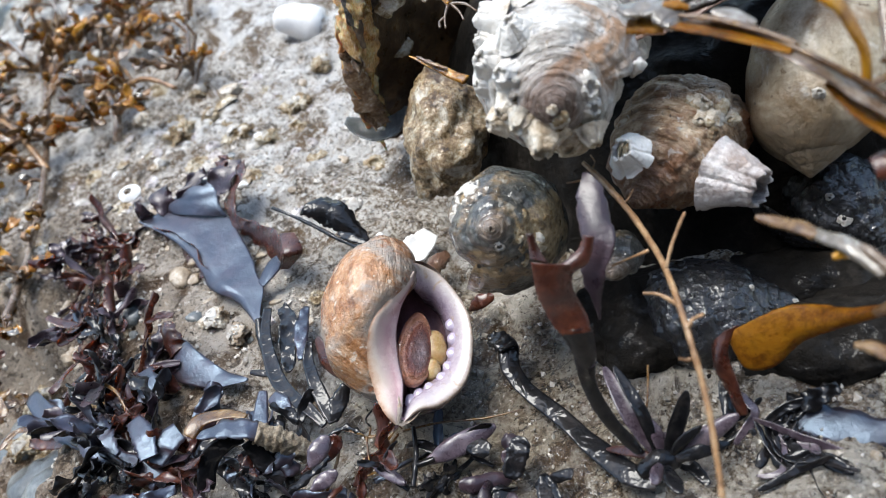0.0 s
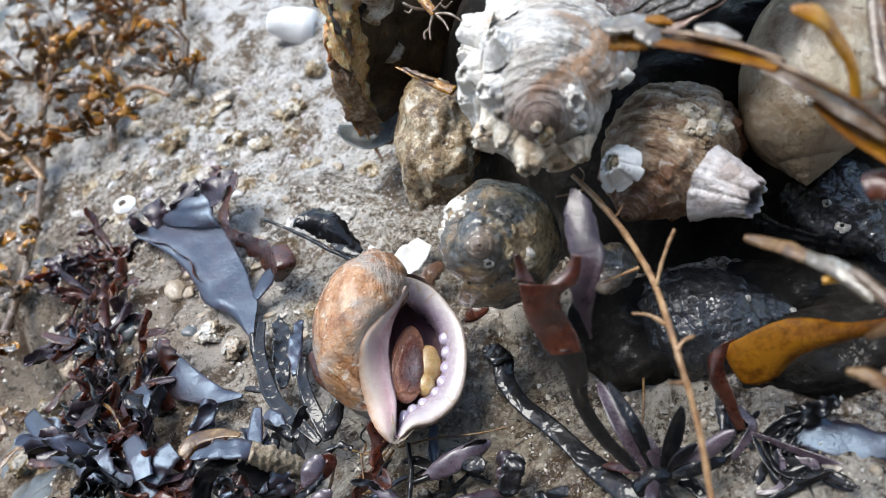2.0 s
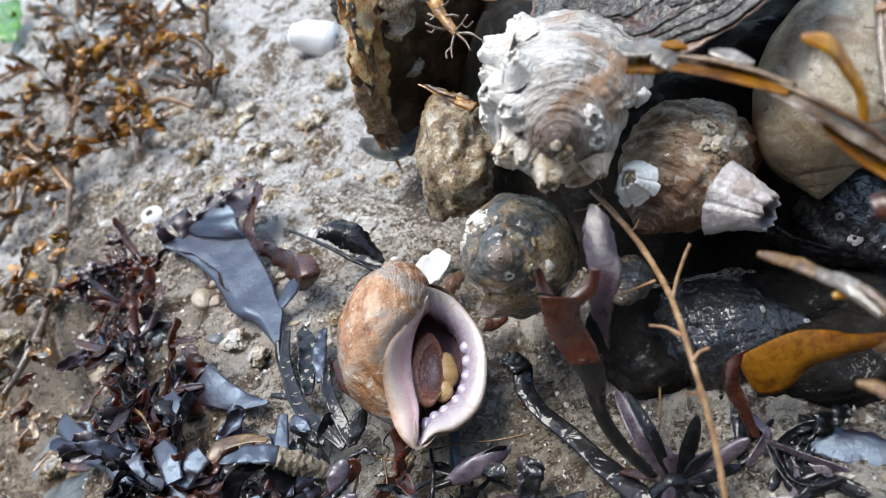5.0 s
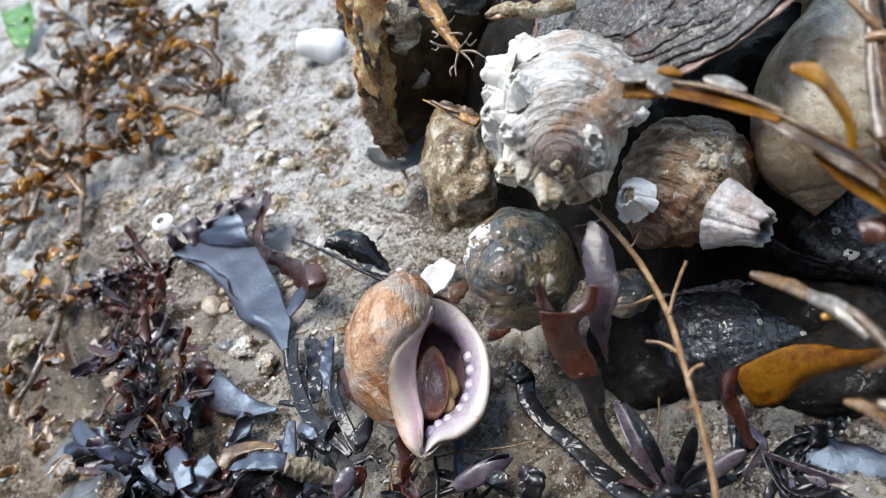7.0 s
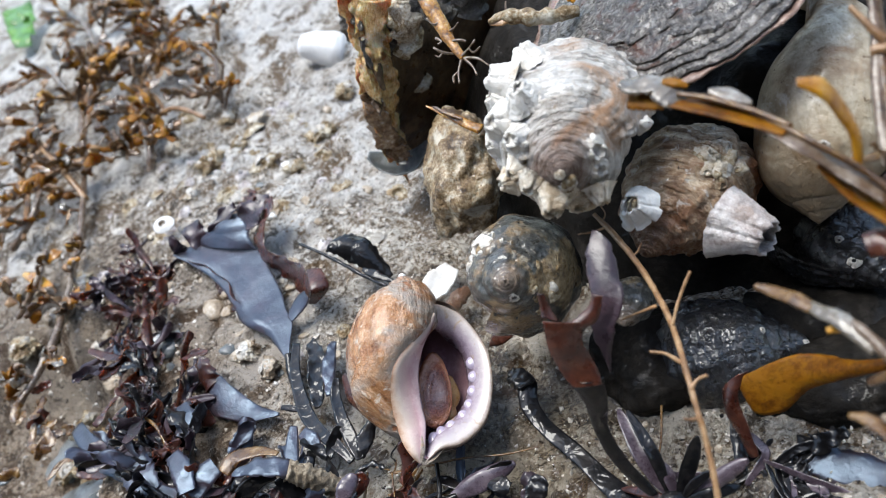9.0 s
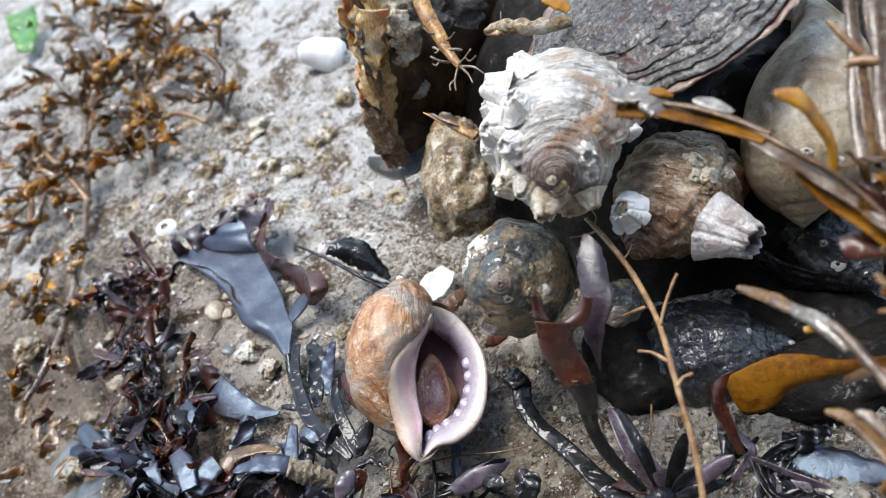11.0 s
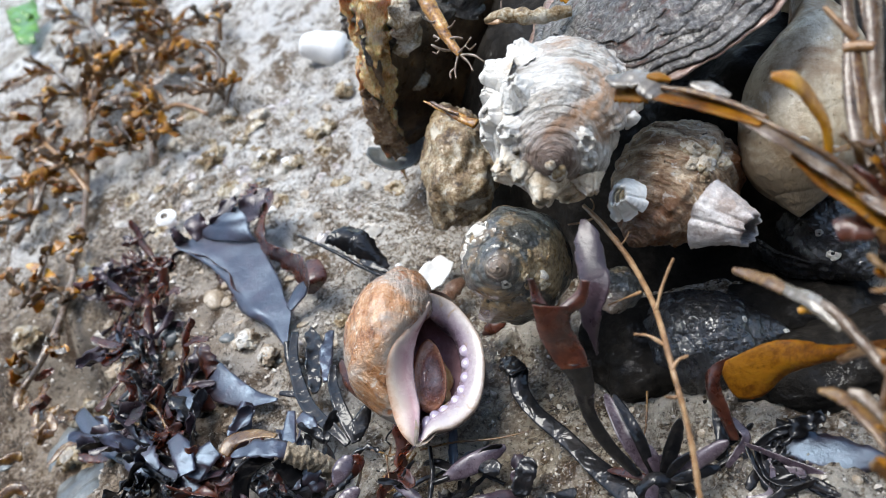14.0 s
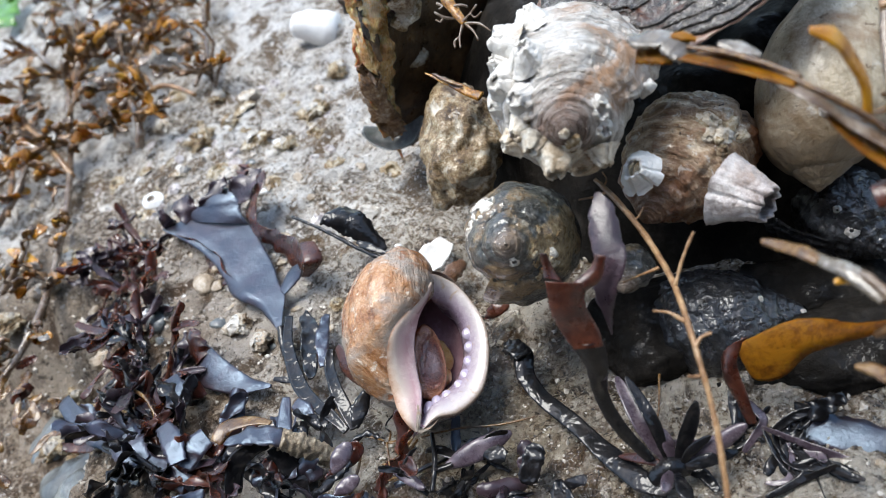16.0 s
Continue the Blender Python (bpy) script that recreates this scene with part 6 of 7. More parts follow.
# the long wet strap on the rock
plant("wet_strap", (20.2, -28.7, -4.0), "long wet black strap curving over bare rock", [
    ("blade", [(12.5, -14.4, -2.0), (15.7, -17.9, -1.0), (15.7, -21.9, -2.0), (17.9, -26.3, -3.0), (22.9, -32.5, -3.0), (27.1, -38.3, -3.0), (32.0, -44.6, -2.0), (35.9, -47.4, -2.0)], [2.8, 3.8, 3.4, 2.9, 2.9, 3.4, 3.6, 1.8], BLACK_WEED,
     dict(n=80, m=11, ruffle=0.15, cup=-0.12, thick=0.2, ragged=0.12, lumpy=0.05)),
    ("blade", [(12.3, -13.8, -2.0), (14.0, -16.0, -1.0), (15.9, -19.2, 0.0)], [0.8, 3.5, 3.0], BLACK_WEED, dict(ragged=0.5, ruffle=0.4)),
])
# the tuft of slim leaves rooted by the strap's end
plant("leafy_weed", (37.0, -43.4, -2.0), "tuft of slim mauve and black wet leaves", [
    ("leaf", [(36.5, -43.5, -1.0), (34.3, -38.7, 4.0), (32.2, -30.5, 5.0)], leaf_widths(2.58), LEAF_WEED, dict(cup=0.3)),
    ("leaf", [(36.7, -43.5, -1.0), (36.3, -39.7, 5.0), (33.9, -32.7, 8.0)], leaf_widths(2.04), BLACK_WEED, dict(cup=0.2)),
    ("leaf", [(37.6, -44.0, -1.0), (37.5, -41.5, 2.0), (36.5, -39.5, 3.0)], leaf_widths(2.04), LEAF_WEED, dict()),
    ("leaf", [(37.8, -44.0, -1.0), (40.5, -41.6, 3.0), (43.2, -38.6, 7.0)], leaf_widths(2.45), BLACK_WEED, dict(cup=0.2)),
    ("leaf", [(38.5, -44.4, -1.0), (43.8, -43.6, 2.0), (49.2, -42.1, 4.0)], leaf_widths(2.58), LEAF_WEED, dict(cup=-0.2)),
    ("leaf", [(38.4, -44.6, -1.0), (42.5, -45.0, 1.0), (47.0, -44.0, 0.0)], leaf_widths(2.04), BLACK_WEED, dict()),
    ("leaf", [(37.5, -44.7, -1.0), (36.5, -47.5, 2.0), (35.5, -49.5, 3.0)], leaf_widths(2.04), LEAF_WEED, dict()),
    ("leaf", [(37.9, -44.8, -1.0), (38.3, -48.6, 2.0), (38.9, -51.5, 3.0)], leaf_widths(2.45), BLACK_WEED, dict()),
    ("leaf", [(37.1, -44.3, -1.0), (33.7, -42.7, 0.0), (29.6, -40.4, -2.0)], leaf_widths(1.50), RED_WEED, dict()),
    ("leaf", [(38.5, -44.4, -1.0), (40.6, -43.7, 2.0), (43.9, -42.8, 4.0)], leaf_widths(1.50), BLACK_WEED, dict()),
    ("holdfast", [(33.8, -45.3, -2.0), (37.1, -44.3, -1.0), (39.7, -44.4, -2.0)], [1.2, 2.0, 1.0], BLACK_WEED, dict(n=14)),
])
# the dark red blade standing up in front of the dark shell
red_o = (29.6, -36.7, 2.0)
red_blade = thing("red_blade_weed", spot(red_o), "translucent dark red forked blade on a black stalk", "seaweed")
for what, left, right, mat, opt in [
        ("stalk", [(28.9, -35.6, 24.4), (29.8, -37.1, 19.5), (29.4, -37.8, 13.3), (30.4, -40.4, 7.1), (33.6, -43.3, 0.7)], [(33.7, -35.7, 23.4), (33.0, -37.1, 19.0), (31.6, -38.0, 12.8), (32.7, -40.3, 6.8), (35.3, -43.2, 0.5)], BLACK_WEED, dict(bow=0.2)),
        ("blade", [(28.4, -31.6, 33.7), (28.1, -32.5, 31.7), (27.9, -33.9, 29.5), (28.3, -35.0, 26.1), (29.3, -36.5, 23.7)], [(34.4, -31.6, 31.1), (33.2, -32.6, 30.6), (32.6, -33.5, 28.8), (33.1, -34.6, 25.4), (33.4, -36.5, 22.9)], RED_WEED, dict(bow=0.12, ruffle=0.3, waves=1.2)),
        ("blade", [(28.8, -29.0, 36.4), (28.6, -29.8, 35.1), (28.4, -31.3, 33.9)], [(29.7, -29.4, 36.5), (29.9, -30.4, 34.3), (30.5, -31.6, 32.5)], RED_WEED, dict(bow=0.2, n=20, m=9)),
        ("blade", [(35.7, -29.4, 33.9), (34.6, -30.4, 32.7), (32.0, -31.8, 32.1)], [(37.0, -30.1, 33.8), (35.5, -31.9, 31.4), (33.2, -32.5, 30.7)], RED_WEED, dict(bow=0.2, n=20, m=9)),
        ("blade", [(37.4, -19.2, 34.9), (36.1, -21.7, 34.2), (35.2, -24.3, 33.1), (34.8, -28.3, 30.5), (34.0, -30.7, 28.0), (34.3, -33.1, 25.0), (34.5, -34.6, 22.7)], [(38.1, -19.4, 34.9), (39.5, -22.6, 34.0), (39.4, -26.1, 32.3), (39.4, -28.8, 30.7), (37.2, -31.7, 28.1), (35.6, -33.3, 24.7), (34.7, -34.8, 22.6)], PURPLE_WEED, dict(bow=0.06, ragged=0.4, ruffle=0.3, waves=1.6))]:
    part(what, sheet(rel(left, red_o), rel(right, red_o), seed=len(red_blade.children) + 3, **opt), mat, red_blade)
# the bare brown twig that stands before the rock
twig_pts = [(37.2, -10.4, 29.0), (39.4, -14.7, 28.2), (42.3, -22.0, 27.0), (44.4, -32.3, 27.7), (44.9, -43.1, 29.2), (45.0, -49.8, 26.2), (44.6, -55.2, 23.2), (43.8, -60.6, 20.3)]
plant("twig_weed", twig_pts[4], "thin bare light-brown twig with short side shoots", [
    ("stem", twig_pts, [0.30, 0.46, 0.46, 0.42, 0.38, 0.37, 0.38, 0.38], STEM_WEED, dict(n=90, bumps=0.25, size=1.2)),
    ("twig", [(44.6, -33.2, 28.1), (45.8, -31.4, 29.5), (47.5, -29.2, 30.9), (48.6, -28.0, 31.7)], [0.25, 0.23, 0.23, 0.25], STEM_WEED, dict(n=24, bumps=0.4)),
    ("twig", [(44.6, -39.8, 28.9), (43.0, -38.4, 29.6), (41.1, -37.6, 29.7)], [0.28, 0.25, 0.20], STEM_WEED, dict(n=20, bumps=0.4)),
    ("twig", [(43.1, -28.9, 27.2), (40.8, -28.9, 26.7), (37.9, -29.1, 26.2)], [0.23, 0.17, 0.15], STEM_WEED, dict(n=20, bumps=0.4)),
    ("twig", [(38.7, -13.2, 28.5), (36.6, -13.1, 28.1), (34.1, -12.7, 28.0)], [0.20, 0.15, 0.12], STEM_WEED, dict(n=16, bumps=0.4)),
    ("twig", [(44.9, -43.9, 29.2), (45.9, -43.0, 29.6), (47.2, -42.6, 29.5)], [0.30, 0.25, 0.20], STEM_WEED, dict(n=16, bumps=0.4)),
    ("twig", [(44.6, -47.0, 27.6), (43.9, -47.1, 27.8), (43.2, -47.0, 28.2)], [0.25, 0.20, 0.15], STEM_WEED, dict(n=12, bumps=0.4)),
    ("twig", [(44.8, -50.3, 25.8), (45.5, -50.1, 25.6)], [0.20, 0.12], STEM_WEED, dict(n=10)),
    ("twig", [(41.2, -19.2, 27.3), (42.2, -18.7, 27.4), (43.2, -17.7, 28.1)], [0.20, 0.15, 0.10], STEM_WEED, dict(n=12)),
    ("twig", [(38.0, -12.1, 28.4), (38.9, -11.1, 29.1), (38.5, -9.5, 29.3)], [0.15, 0.12, 0.10], STEM_WEED, dict(n=12)),
])
# orange kelp blade
kelp_o = (58.7, -33.8, 9.7)
kelp = thing("orange_kelp", spot(kelp_o), "single curled orange-brown kelp blade", "seaweed")
part("blade", sheet(rel([(50.8, -32.3, 6.6), (52.3, -35.0, 4.0), (56.1, -36.0, 4.7), (59.6, -35.7, 8.6), (63.8, -37.5, 12.8), (72.2, -41.1, 19.4)], kelp_o), rel([(51.8, -31.2, 8.4), (54.9, -31.0, 9.9), (58.8, -31.7, 12.1), (62.4, -33.7, 13.7), (65.8, -36.8, 15.8), (72.6, -40.2, 20.0)], kelp_o),
                    thick=0.5, bow=0.10, ruffle=0.5, waves=1.2, n=56, m=17, seed=2), KELP, kelp)
part("blade", sheet(rel([(48.3, -30.9, 5.1), (47.9, -33.6, 3.5), (48.6, -35.7, 1.2), (49.6, -38.4, -2.4)], kelp_o), rel([(52.8, -30.5, 8.4), (50.3, -32.9, 6.2), (50.6, -36.2, 2.1), (51.0, -39.2, -1.7)], kelp_o), bow=0.2, n=36, m=11, seed=3), RED_WEED, kelp)
# wet black and blue-grey blades on the rock to the side
plant("flat_strap_weed", (61.3, -41.4, -6.0), "flat blue-shining strap with a crumpled black base", [
    ("blade", [(56.3, -38.7, -5.0), (59.1, -40.4, -4.0), (62.9, -42.7, -4.0), (67.4, -44.6, -4.0), (71.8, -46.2, -4.0)], [5.5, 6.0, 6.0, 4.0, 1.0], FROND, dict(face=(0.2, -0.2, 0.96), cup=-0.05, ruffle=0.2, ragged=0.25, lumpy=0.1)),
    ("blade", [(53.5, -36.6, -6.0), (55.0, -40.6, -4.0), (56.8, -42.5, -4.0)], [1.5, 4, 2.5], BLACK_WEED, dict(ragged=0.4, ruffle=0.8)),
    ("blade", [(54.5, -36.2, -6.0), (57.1, -39.4, -4.0), (58.8, -41.3, -5.0)], [1.5, 3, 1.5], BLACK_WEED, dict(ragged=0.4, ruffle=0.8)),
    ("blade", [(56.4, -36.6, -5.0), (59.7, -38.7, -2.0), (63.6, -38.3, 0.0)], [1.5, 3.4, 1.5], BLACK_WEED, dict(ragged=0.4, ruffle=0.8)),
])
tuft("black_weed", "scraps of crumpled wet black weed on rock", [(42.9, -41.8, -5.0), (49.6, -41.1, -6.0), (55.2, -44.2, -6.0), (59.7, -47.0, -6.0)], 22, 8, 1.8, [BLACK_WEED, LEAF_WEED, BLACK_WEED], 17, 4, 1.0, 0.08, 0.4)
tuft("black_weed", "crumpled blackish weed scrap lying on rock", [(11.6, -42.9, -4.0), (15.8, -43.1, -4.0), (18.9, -44.7, -4.0)], 10, 7, 3.0, [BLACK_WEED, PURPLE_WEED], 18, 3, 1, 0.12, 0.4)
# the dark brown sprig between frond and whelk
dark_sprig = plant("dark_sprig", (-20.3, 16.9, 8.4), "dark brown wiry sprig resting on pale rock", [
    ("stem", [(-31.3, 23.6, 10.9), (-23.1, 17.9, 9.0), (-15.9, 11.9, 7.4), (-10.3, 7.6, 6.6)], [0.3, 0.45, 0.5, 0.45], BLACK_WEED, dict(n=40, bumps=0.4)),
    ("blade", [(-15.6, 12.8, 8.2), (-12.7, 10.7, 7.9), (-8.8, 8.3, 6.8)], [0.8, 2.0, 0.6], BLACK_WEED, dict(ragged=0.4)),
])
part("leaf", sheet(rel([(-23.3, 17.8, 11.8), (-19.6, 16.1, 9.1), (-15.9, 13.9, 6.2), (-12.0, 11.9, 3.4)], (-20.3, 16.9, 8.4)), rel([(-21.3, 20.6, 12.0), (-17.3, 21.7, 10.7), (-13.5, 18.9, 8.4), (-10.3, 13.2, 3.8)], (-20.3, 16.9, 8.4)), 0.4, bow=0.22, ruffle=0.5, waves=2.5, n=36, m=13, seed=6, ragged=0.7),
     BLACK_WEED, dark_sprig, "crumpled wet black leaf")
# the forked strap weed that hangs across the heap, close to the eye
plant("wrack_branch", (63.8, -32.2, 52.0), "forked brown wrack branch with pale wet highlights", [
    ("strap", [(46.7, -17.6, 56.9), (48.1, -18.5, 56.6), (50.5, -19.3, 56.4), (51.6, -20.5, 55.7)], [1.2, 3.0, 3.4, 2.2], PALE_WET, dict(face=(0.536, -0.235, 1.014), ragged=0.3, thick=0.6)),
    ("strap", [(47.1, -19.1, 55.0), (48.7, -19.7, 55.0), (51.1, -20.7, 54.6)], [1.8, 2.8, 2.4], KELP, dict(ragged=0.3, thick=0.6)),
    ("strap", [(50.5, -20.4, 56.5), (51.7, -21.5, 56.0), (52.4, -22.7, 55.3)], [2.4, 3.6, 2.6], PALE_WET, dict(thick=0.6, ragged=0.3)),
    ("strap", [(51.4, -19.7, 56.7), (52.7, -20.4, 56.6), (53.9, -21.0, 56.0)], [0.8, 1.3, 0.5], KELP, dict(thick=0.5)),
    ("strap", [(51.7, -21.9, 55.5), (55.1, -24.0, 54.8), (58.7, -26.5, 53.9), (62.2, -29.8, 53.2)], [2.6, 3.6, 3.6, 2.4], KELP, dict(face=(0.587, -0.088, 1.139), cup=0.05, thick=0.35, n=40)),
    ("strap", [(52.6, -21.9, 56.1), (55.9, -23.8, 55.6), (59.4, -26.4, 54.6), (62.5, -29.7, 53.7)], [0.5, 0.9, 0.9, 0.5], OLIVE_WEED, dict(face=(0.587, -0.088, 1.139), thick=0.5, n=40)),
    ("strap", [(55.9, -22.6, 55.8), (57.7, -23.8, 55.4), (59.7, -25.4, 54.6)], [0.6, 2.0, 0.6], PALE_WET, dict(thick=0.4)),
    ("midrib", [(50.8, -20.1, 54.9), (55.2, -22.8, 54.8), (59.4, -26.2, 54.0), (63.9, -32.1, 52.8), (68.3, -36.3, 49.7), (71.4, -41.8, 46.6), (73.8, -46.9, 43.5)], [0.25, 0.3, 0.3, 0.35, 0.4, 0.4, 0.4], OLIVE_WEED, dict(n=70, m=8)),
    ("strap", [(59.7, -27.1, 52.9), (62.7, -31.9, 52.8), (65.7, -34.5, 50.4), (68.9, -38.2, 48.3)], [1.6, 2.6, 2.6, 2.0], GREY_STEM, dict(face=(0.587, -0.088, 1.139), cup=0.05, thick=0.35, n=40)),
    ("strap", [(64.1, -33.3, 50.8), (66.9, -36.2, 48.1), (70.1, -39.9, 46.1), (72.5, -43.6, 44.2), (75.2, -47.8, 41.9)], [1.5, 4.0, 4.2, 4.0, 3.4], KELP, dict(face=(0.443, -0.236, 1.053), cup=0.05, thick=0.35, n=44)),
    ("strap", [(67.5, -34.7, 49.4), (68.0, -32.8, 52.6), (67.0, -31.4, 55.9), (65.6, -30.7, 58.6), (63.4, -30.4, 59.9)], [1.2, 1.5, 2.2, 2.6, 0.8], ORANGE_WEED, dict(face=(0.576, -0.382, 0.850), cup=-0.2, n=40)),
    ("strap", [(66.1, -40.5, 44.3), (67.9, -40.7, 44.7), (69.8, -41.8, 44.3)], [2.5, 3.4, 2.0], RED_WEED, dict(cup=-0.3)),
])
plant("upright_wrack", (74.0, -31.7, 45.2), "upright pale-ribbed brown wrack stems close together", [
    ("strap", [(77.5, -9.4, 60.1), (75.5, -16.7, 55.1), (74.6, -20.5, 53.3), (72.5, -26.6, 51.0), (71.3, -32.7, 48.3), (71.7, -35.0, 47.3)], [1.81, 1.66, 1.93, 1.66, 1.66, 1.53], GREY_STEM, dict(n=56, m=9, thick=0.5, cup=-0.35, lumpy=0.12)),
    ("strap", [(74.5, -21.6, 52.9), (73.4, -26.6, 50.6), (72.0, -32.1, 47.9)], [1.24, 1.61, 1.24], OLIVE_WEED, dict(thick=0.6)),
    ("strap", [(79.8, -11.3, 60.2), (77.7, -18.5, 55.4), (76.4, -22.9, 52.9), (74.7, -28.4, 49.7), (73.3, -34.5, 47.2)], [2.35, 2.23, 1.93, 1.66, 1.53], GREY_STEM, dict(n=56, m=9, thick=0.5, cup=-0.35, lumpy=0.12)),
    ("strap", [(79.1, -11.4, 58.9), (77.3, -16.5, 56.0), (76.3, -20.5, 53.9)], [1.24, 1.36, 0.87], OLIVE_WEED, dict(thick=0.6)),
    ("twig", [(75.0, -20.7, 53.5), (74.0, -19.3, 54.7), (72.8, -16.7, 56.3)], [0.59, 0.46, 0.33], STEM_WEED, dict(n=20)),
    ("twig", [(73.3, -21.3, 53.0), (74.8, -21.8, 53.2), (76.2, -22.8, 53.2)], [0.66, 0.73, 0.59], STEM_WEED, dict(n=16)),
    ("strap", [(80.1, -18.6, 58.7), (80.9, -21.5, 57.0), (80.3, -25.3, 54.8), (79.9, -27.6, 54.1)], [1.24, 1.86, 1.36, 0.62], KELP, dict(thick=0.5)),
    ("strap", [(83.6, -18.0, 59.3), (81.6, -20.2, 57.9), (80.2, -19.6, 57.6)], [1.24, 1.55, 0.93], KELP, dict(thick=0.5)),
    ("strap", [(79.2, -18.3, 56.4), (78.8, -23.6, 54.2), (78.6, -27.0, 52.4)], [0.97, 1.11, 0.84], GREY_STEM, dict(n=56, m=9, thick=0.5, cup=-0.35, lumpy=0.12)),
    ("blade", [(82.4, -27.6, 53.1), (78.9, -30.6, 51.6), (76.3, -33.5, 49.8), (75.5, -37.7, 47.5), (77.7, -40.8, 44.9)], [2.0, 4.4, 5.4, 4.4, 2.0], FROND, dict(face=(0.416, -0.239, 0.987), cup=0.0, n=36, ragged=0.25)),
    ("strap", [(73.8, -34.5, 47.0), (73.1, -40.1, 46.1), (72.1, -45.7, 43.8), (71.1, -51.2, 41.7)], [1.86, 2.79, 2.48, 1.86], RED_WEED, dict(face=(0.023, -0.385, 1.082), cup=0.3, n=36)),
    ("strap", [(75.3, -38.4, 48.3), (72.6, -45.1, 44.9), (69.9, -51.2, 42.2), (67.2, -55.9, 40.1), (64.7, -61.2, 36.7), (63.6, -67.7, 32.8)], [1.39, 1.66, 2.23, 1.93, 1.81, 1.66], OLIVE_WEED, dict(n=56, m=9, thick=0.5, cup=-0.35, lumpy=0.12)),
    ("strap", [(71.1, -47.8, 43.6), (68.4, -52.1, 41.9), (66.4, -56.4, 40.0), (64.3, -59.1, 38.2)], [0.74, 1.61, 1.74, 0.62], OLIVE_WEED, dict(thick=0.6)),
    ("strap", [(71.4, -54.2, 41.5), (68.6, -58.4, 40.0), (66.4, -62.8, 36.5), (66.5, -68.2, 32.6)], [1.24, 2.11, 2.23, 1.86], OLIVE_WEED, dict(thick=0.6, n=36)),
    ("strap", [(59.9, -53.4, 33.9), (61.8, -55.0, 34.5), (63.3, -58.3, 35.0), (64.3, -62.3, 35.0)], [0.62, 1.61, 1.98, 1.24], OLIVE_WEED, dict(ragged=0.3, thick=0.6)),
    ("strap", [(62.4, -55.1, 35.6), (63.7, -56.1, 35.6), (64.7, -59.5, 36.1)], [0.62, 1.36, 0.87], GREY_STEM, dict(thick=0.6)),
    ("strap", [(62.4, -62.8, 35.3), (64.8, -64.1, 34.4), (67.6, -65.9, 32.9)], [0.62, 1.86, 2.17], KELP, dict(thick=0.6)),
    ("twig", [(63.2, -49.8, 33.2), (65.5, -51.3, 36.6), (67.2, -53.8, 37.9)], [0.46, 0.59, 0.53], STEM_WEED, dict(n=20)),
])
plant("drift_twig", (59.5, -43.5, 40.6), "brown and whitish scrap of weed hanging loose", [
    ("strap", [(55.0, -38.2, 39.0), (56.6, -39.6, 39.3), (58.4, -42.0, 40.3), (59.6, -43.8, 40.4)], [0.7, 1.5, 1.9, 1.5], OLIVE_WEED, dict(cup=-0.2, thick=0.5)),
    ("strap", [(59.2, -42.9, 40.3), (60.9, -45.3, 40.8), (62.2, -47.3, 40.9), (63.8, -50.3, 40.5)], [1.4, 2.0, 2.2, 1.8], PALE_WET, dict(cup=-0.2, thick=0.6, lumpy=0.2, n=40)),
    ("strap", [(60.1, -46.6, 39.8), (61.5, -46.7, 39.9), (62.5, -47.8, 40.6)], [0.6, 1.1, 0.7], ORANGE_WEED, dict(thick=0.4)),
    ("stem", [(62.5, -47.1, 41.1), (63.4, -49.2, 41.1), (64.7, -52.8, 40.4), (66.1, -56.8, 39.6)], [0.4, 0.6, 0.6, 0.5], GREY_STEM, dict(n=40, bumps=0.4)),
])
# small torn blades bunched at the foot of the upright stalks
wr_rng = random.Random(77)
bunch_o = Vector((72.5, -39.4, 45.6))
bunch = thing("wrack_bunch", spot(bunch_o), "bunch of torn red-brown and amber wrack blades", "seaweed")
for k in range(34):
    s = wr_rng.random()
    p = Vector((72.1, -34.0, 48.2)).lerp(Vector((72.9, -45.1, 42.7)), s) + Vector([wr_rng.gauss(0, 1.3) for _ in range(3)])
    d = Vector((0.251, -0.688, -0.573)) * wr_rng.uniform(2.0, 5.0) + Vector([wr_rng.gauss(0, 1.4) for _ in range(3)])
    part("blade", ribbon(rel([p - d, p + Vector([wr_rng.gauss(0, 0.5) for _ in range(3)]), p + d], bunch_o), leaf_widths(wr_rng.uniform(0.8, 2.4), 0.3), FACE + Vector([wr_rng.gauss(0, 0.5) for _ in range(3)]), 0.25, 0.3, 2, wr_rng.uniform(-0.3, 0.3),
                          wr_rng.uniform(-60, 60), 18, 6, 700 + k, 0.3), (RED_WEED, OLIVE_WEED, KELP, RED_WEED, OLIVE_WEED, GREY_STEM)[k % 6], bunch)
low_o = Vector((68.1, -56.4, 39.3))
low_bunch = thing("wrack_bunch", spot(low_o), "ragged amber wrack shoots branching off the stalk", "seaweed")
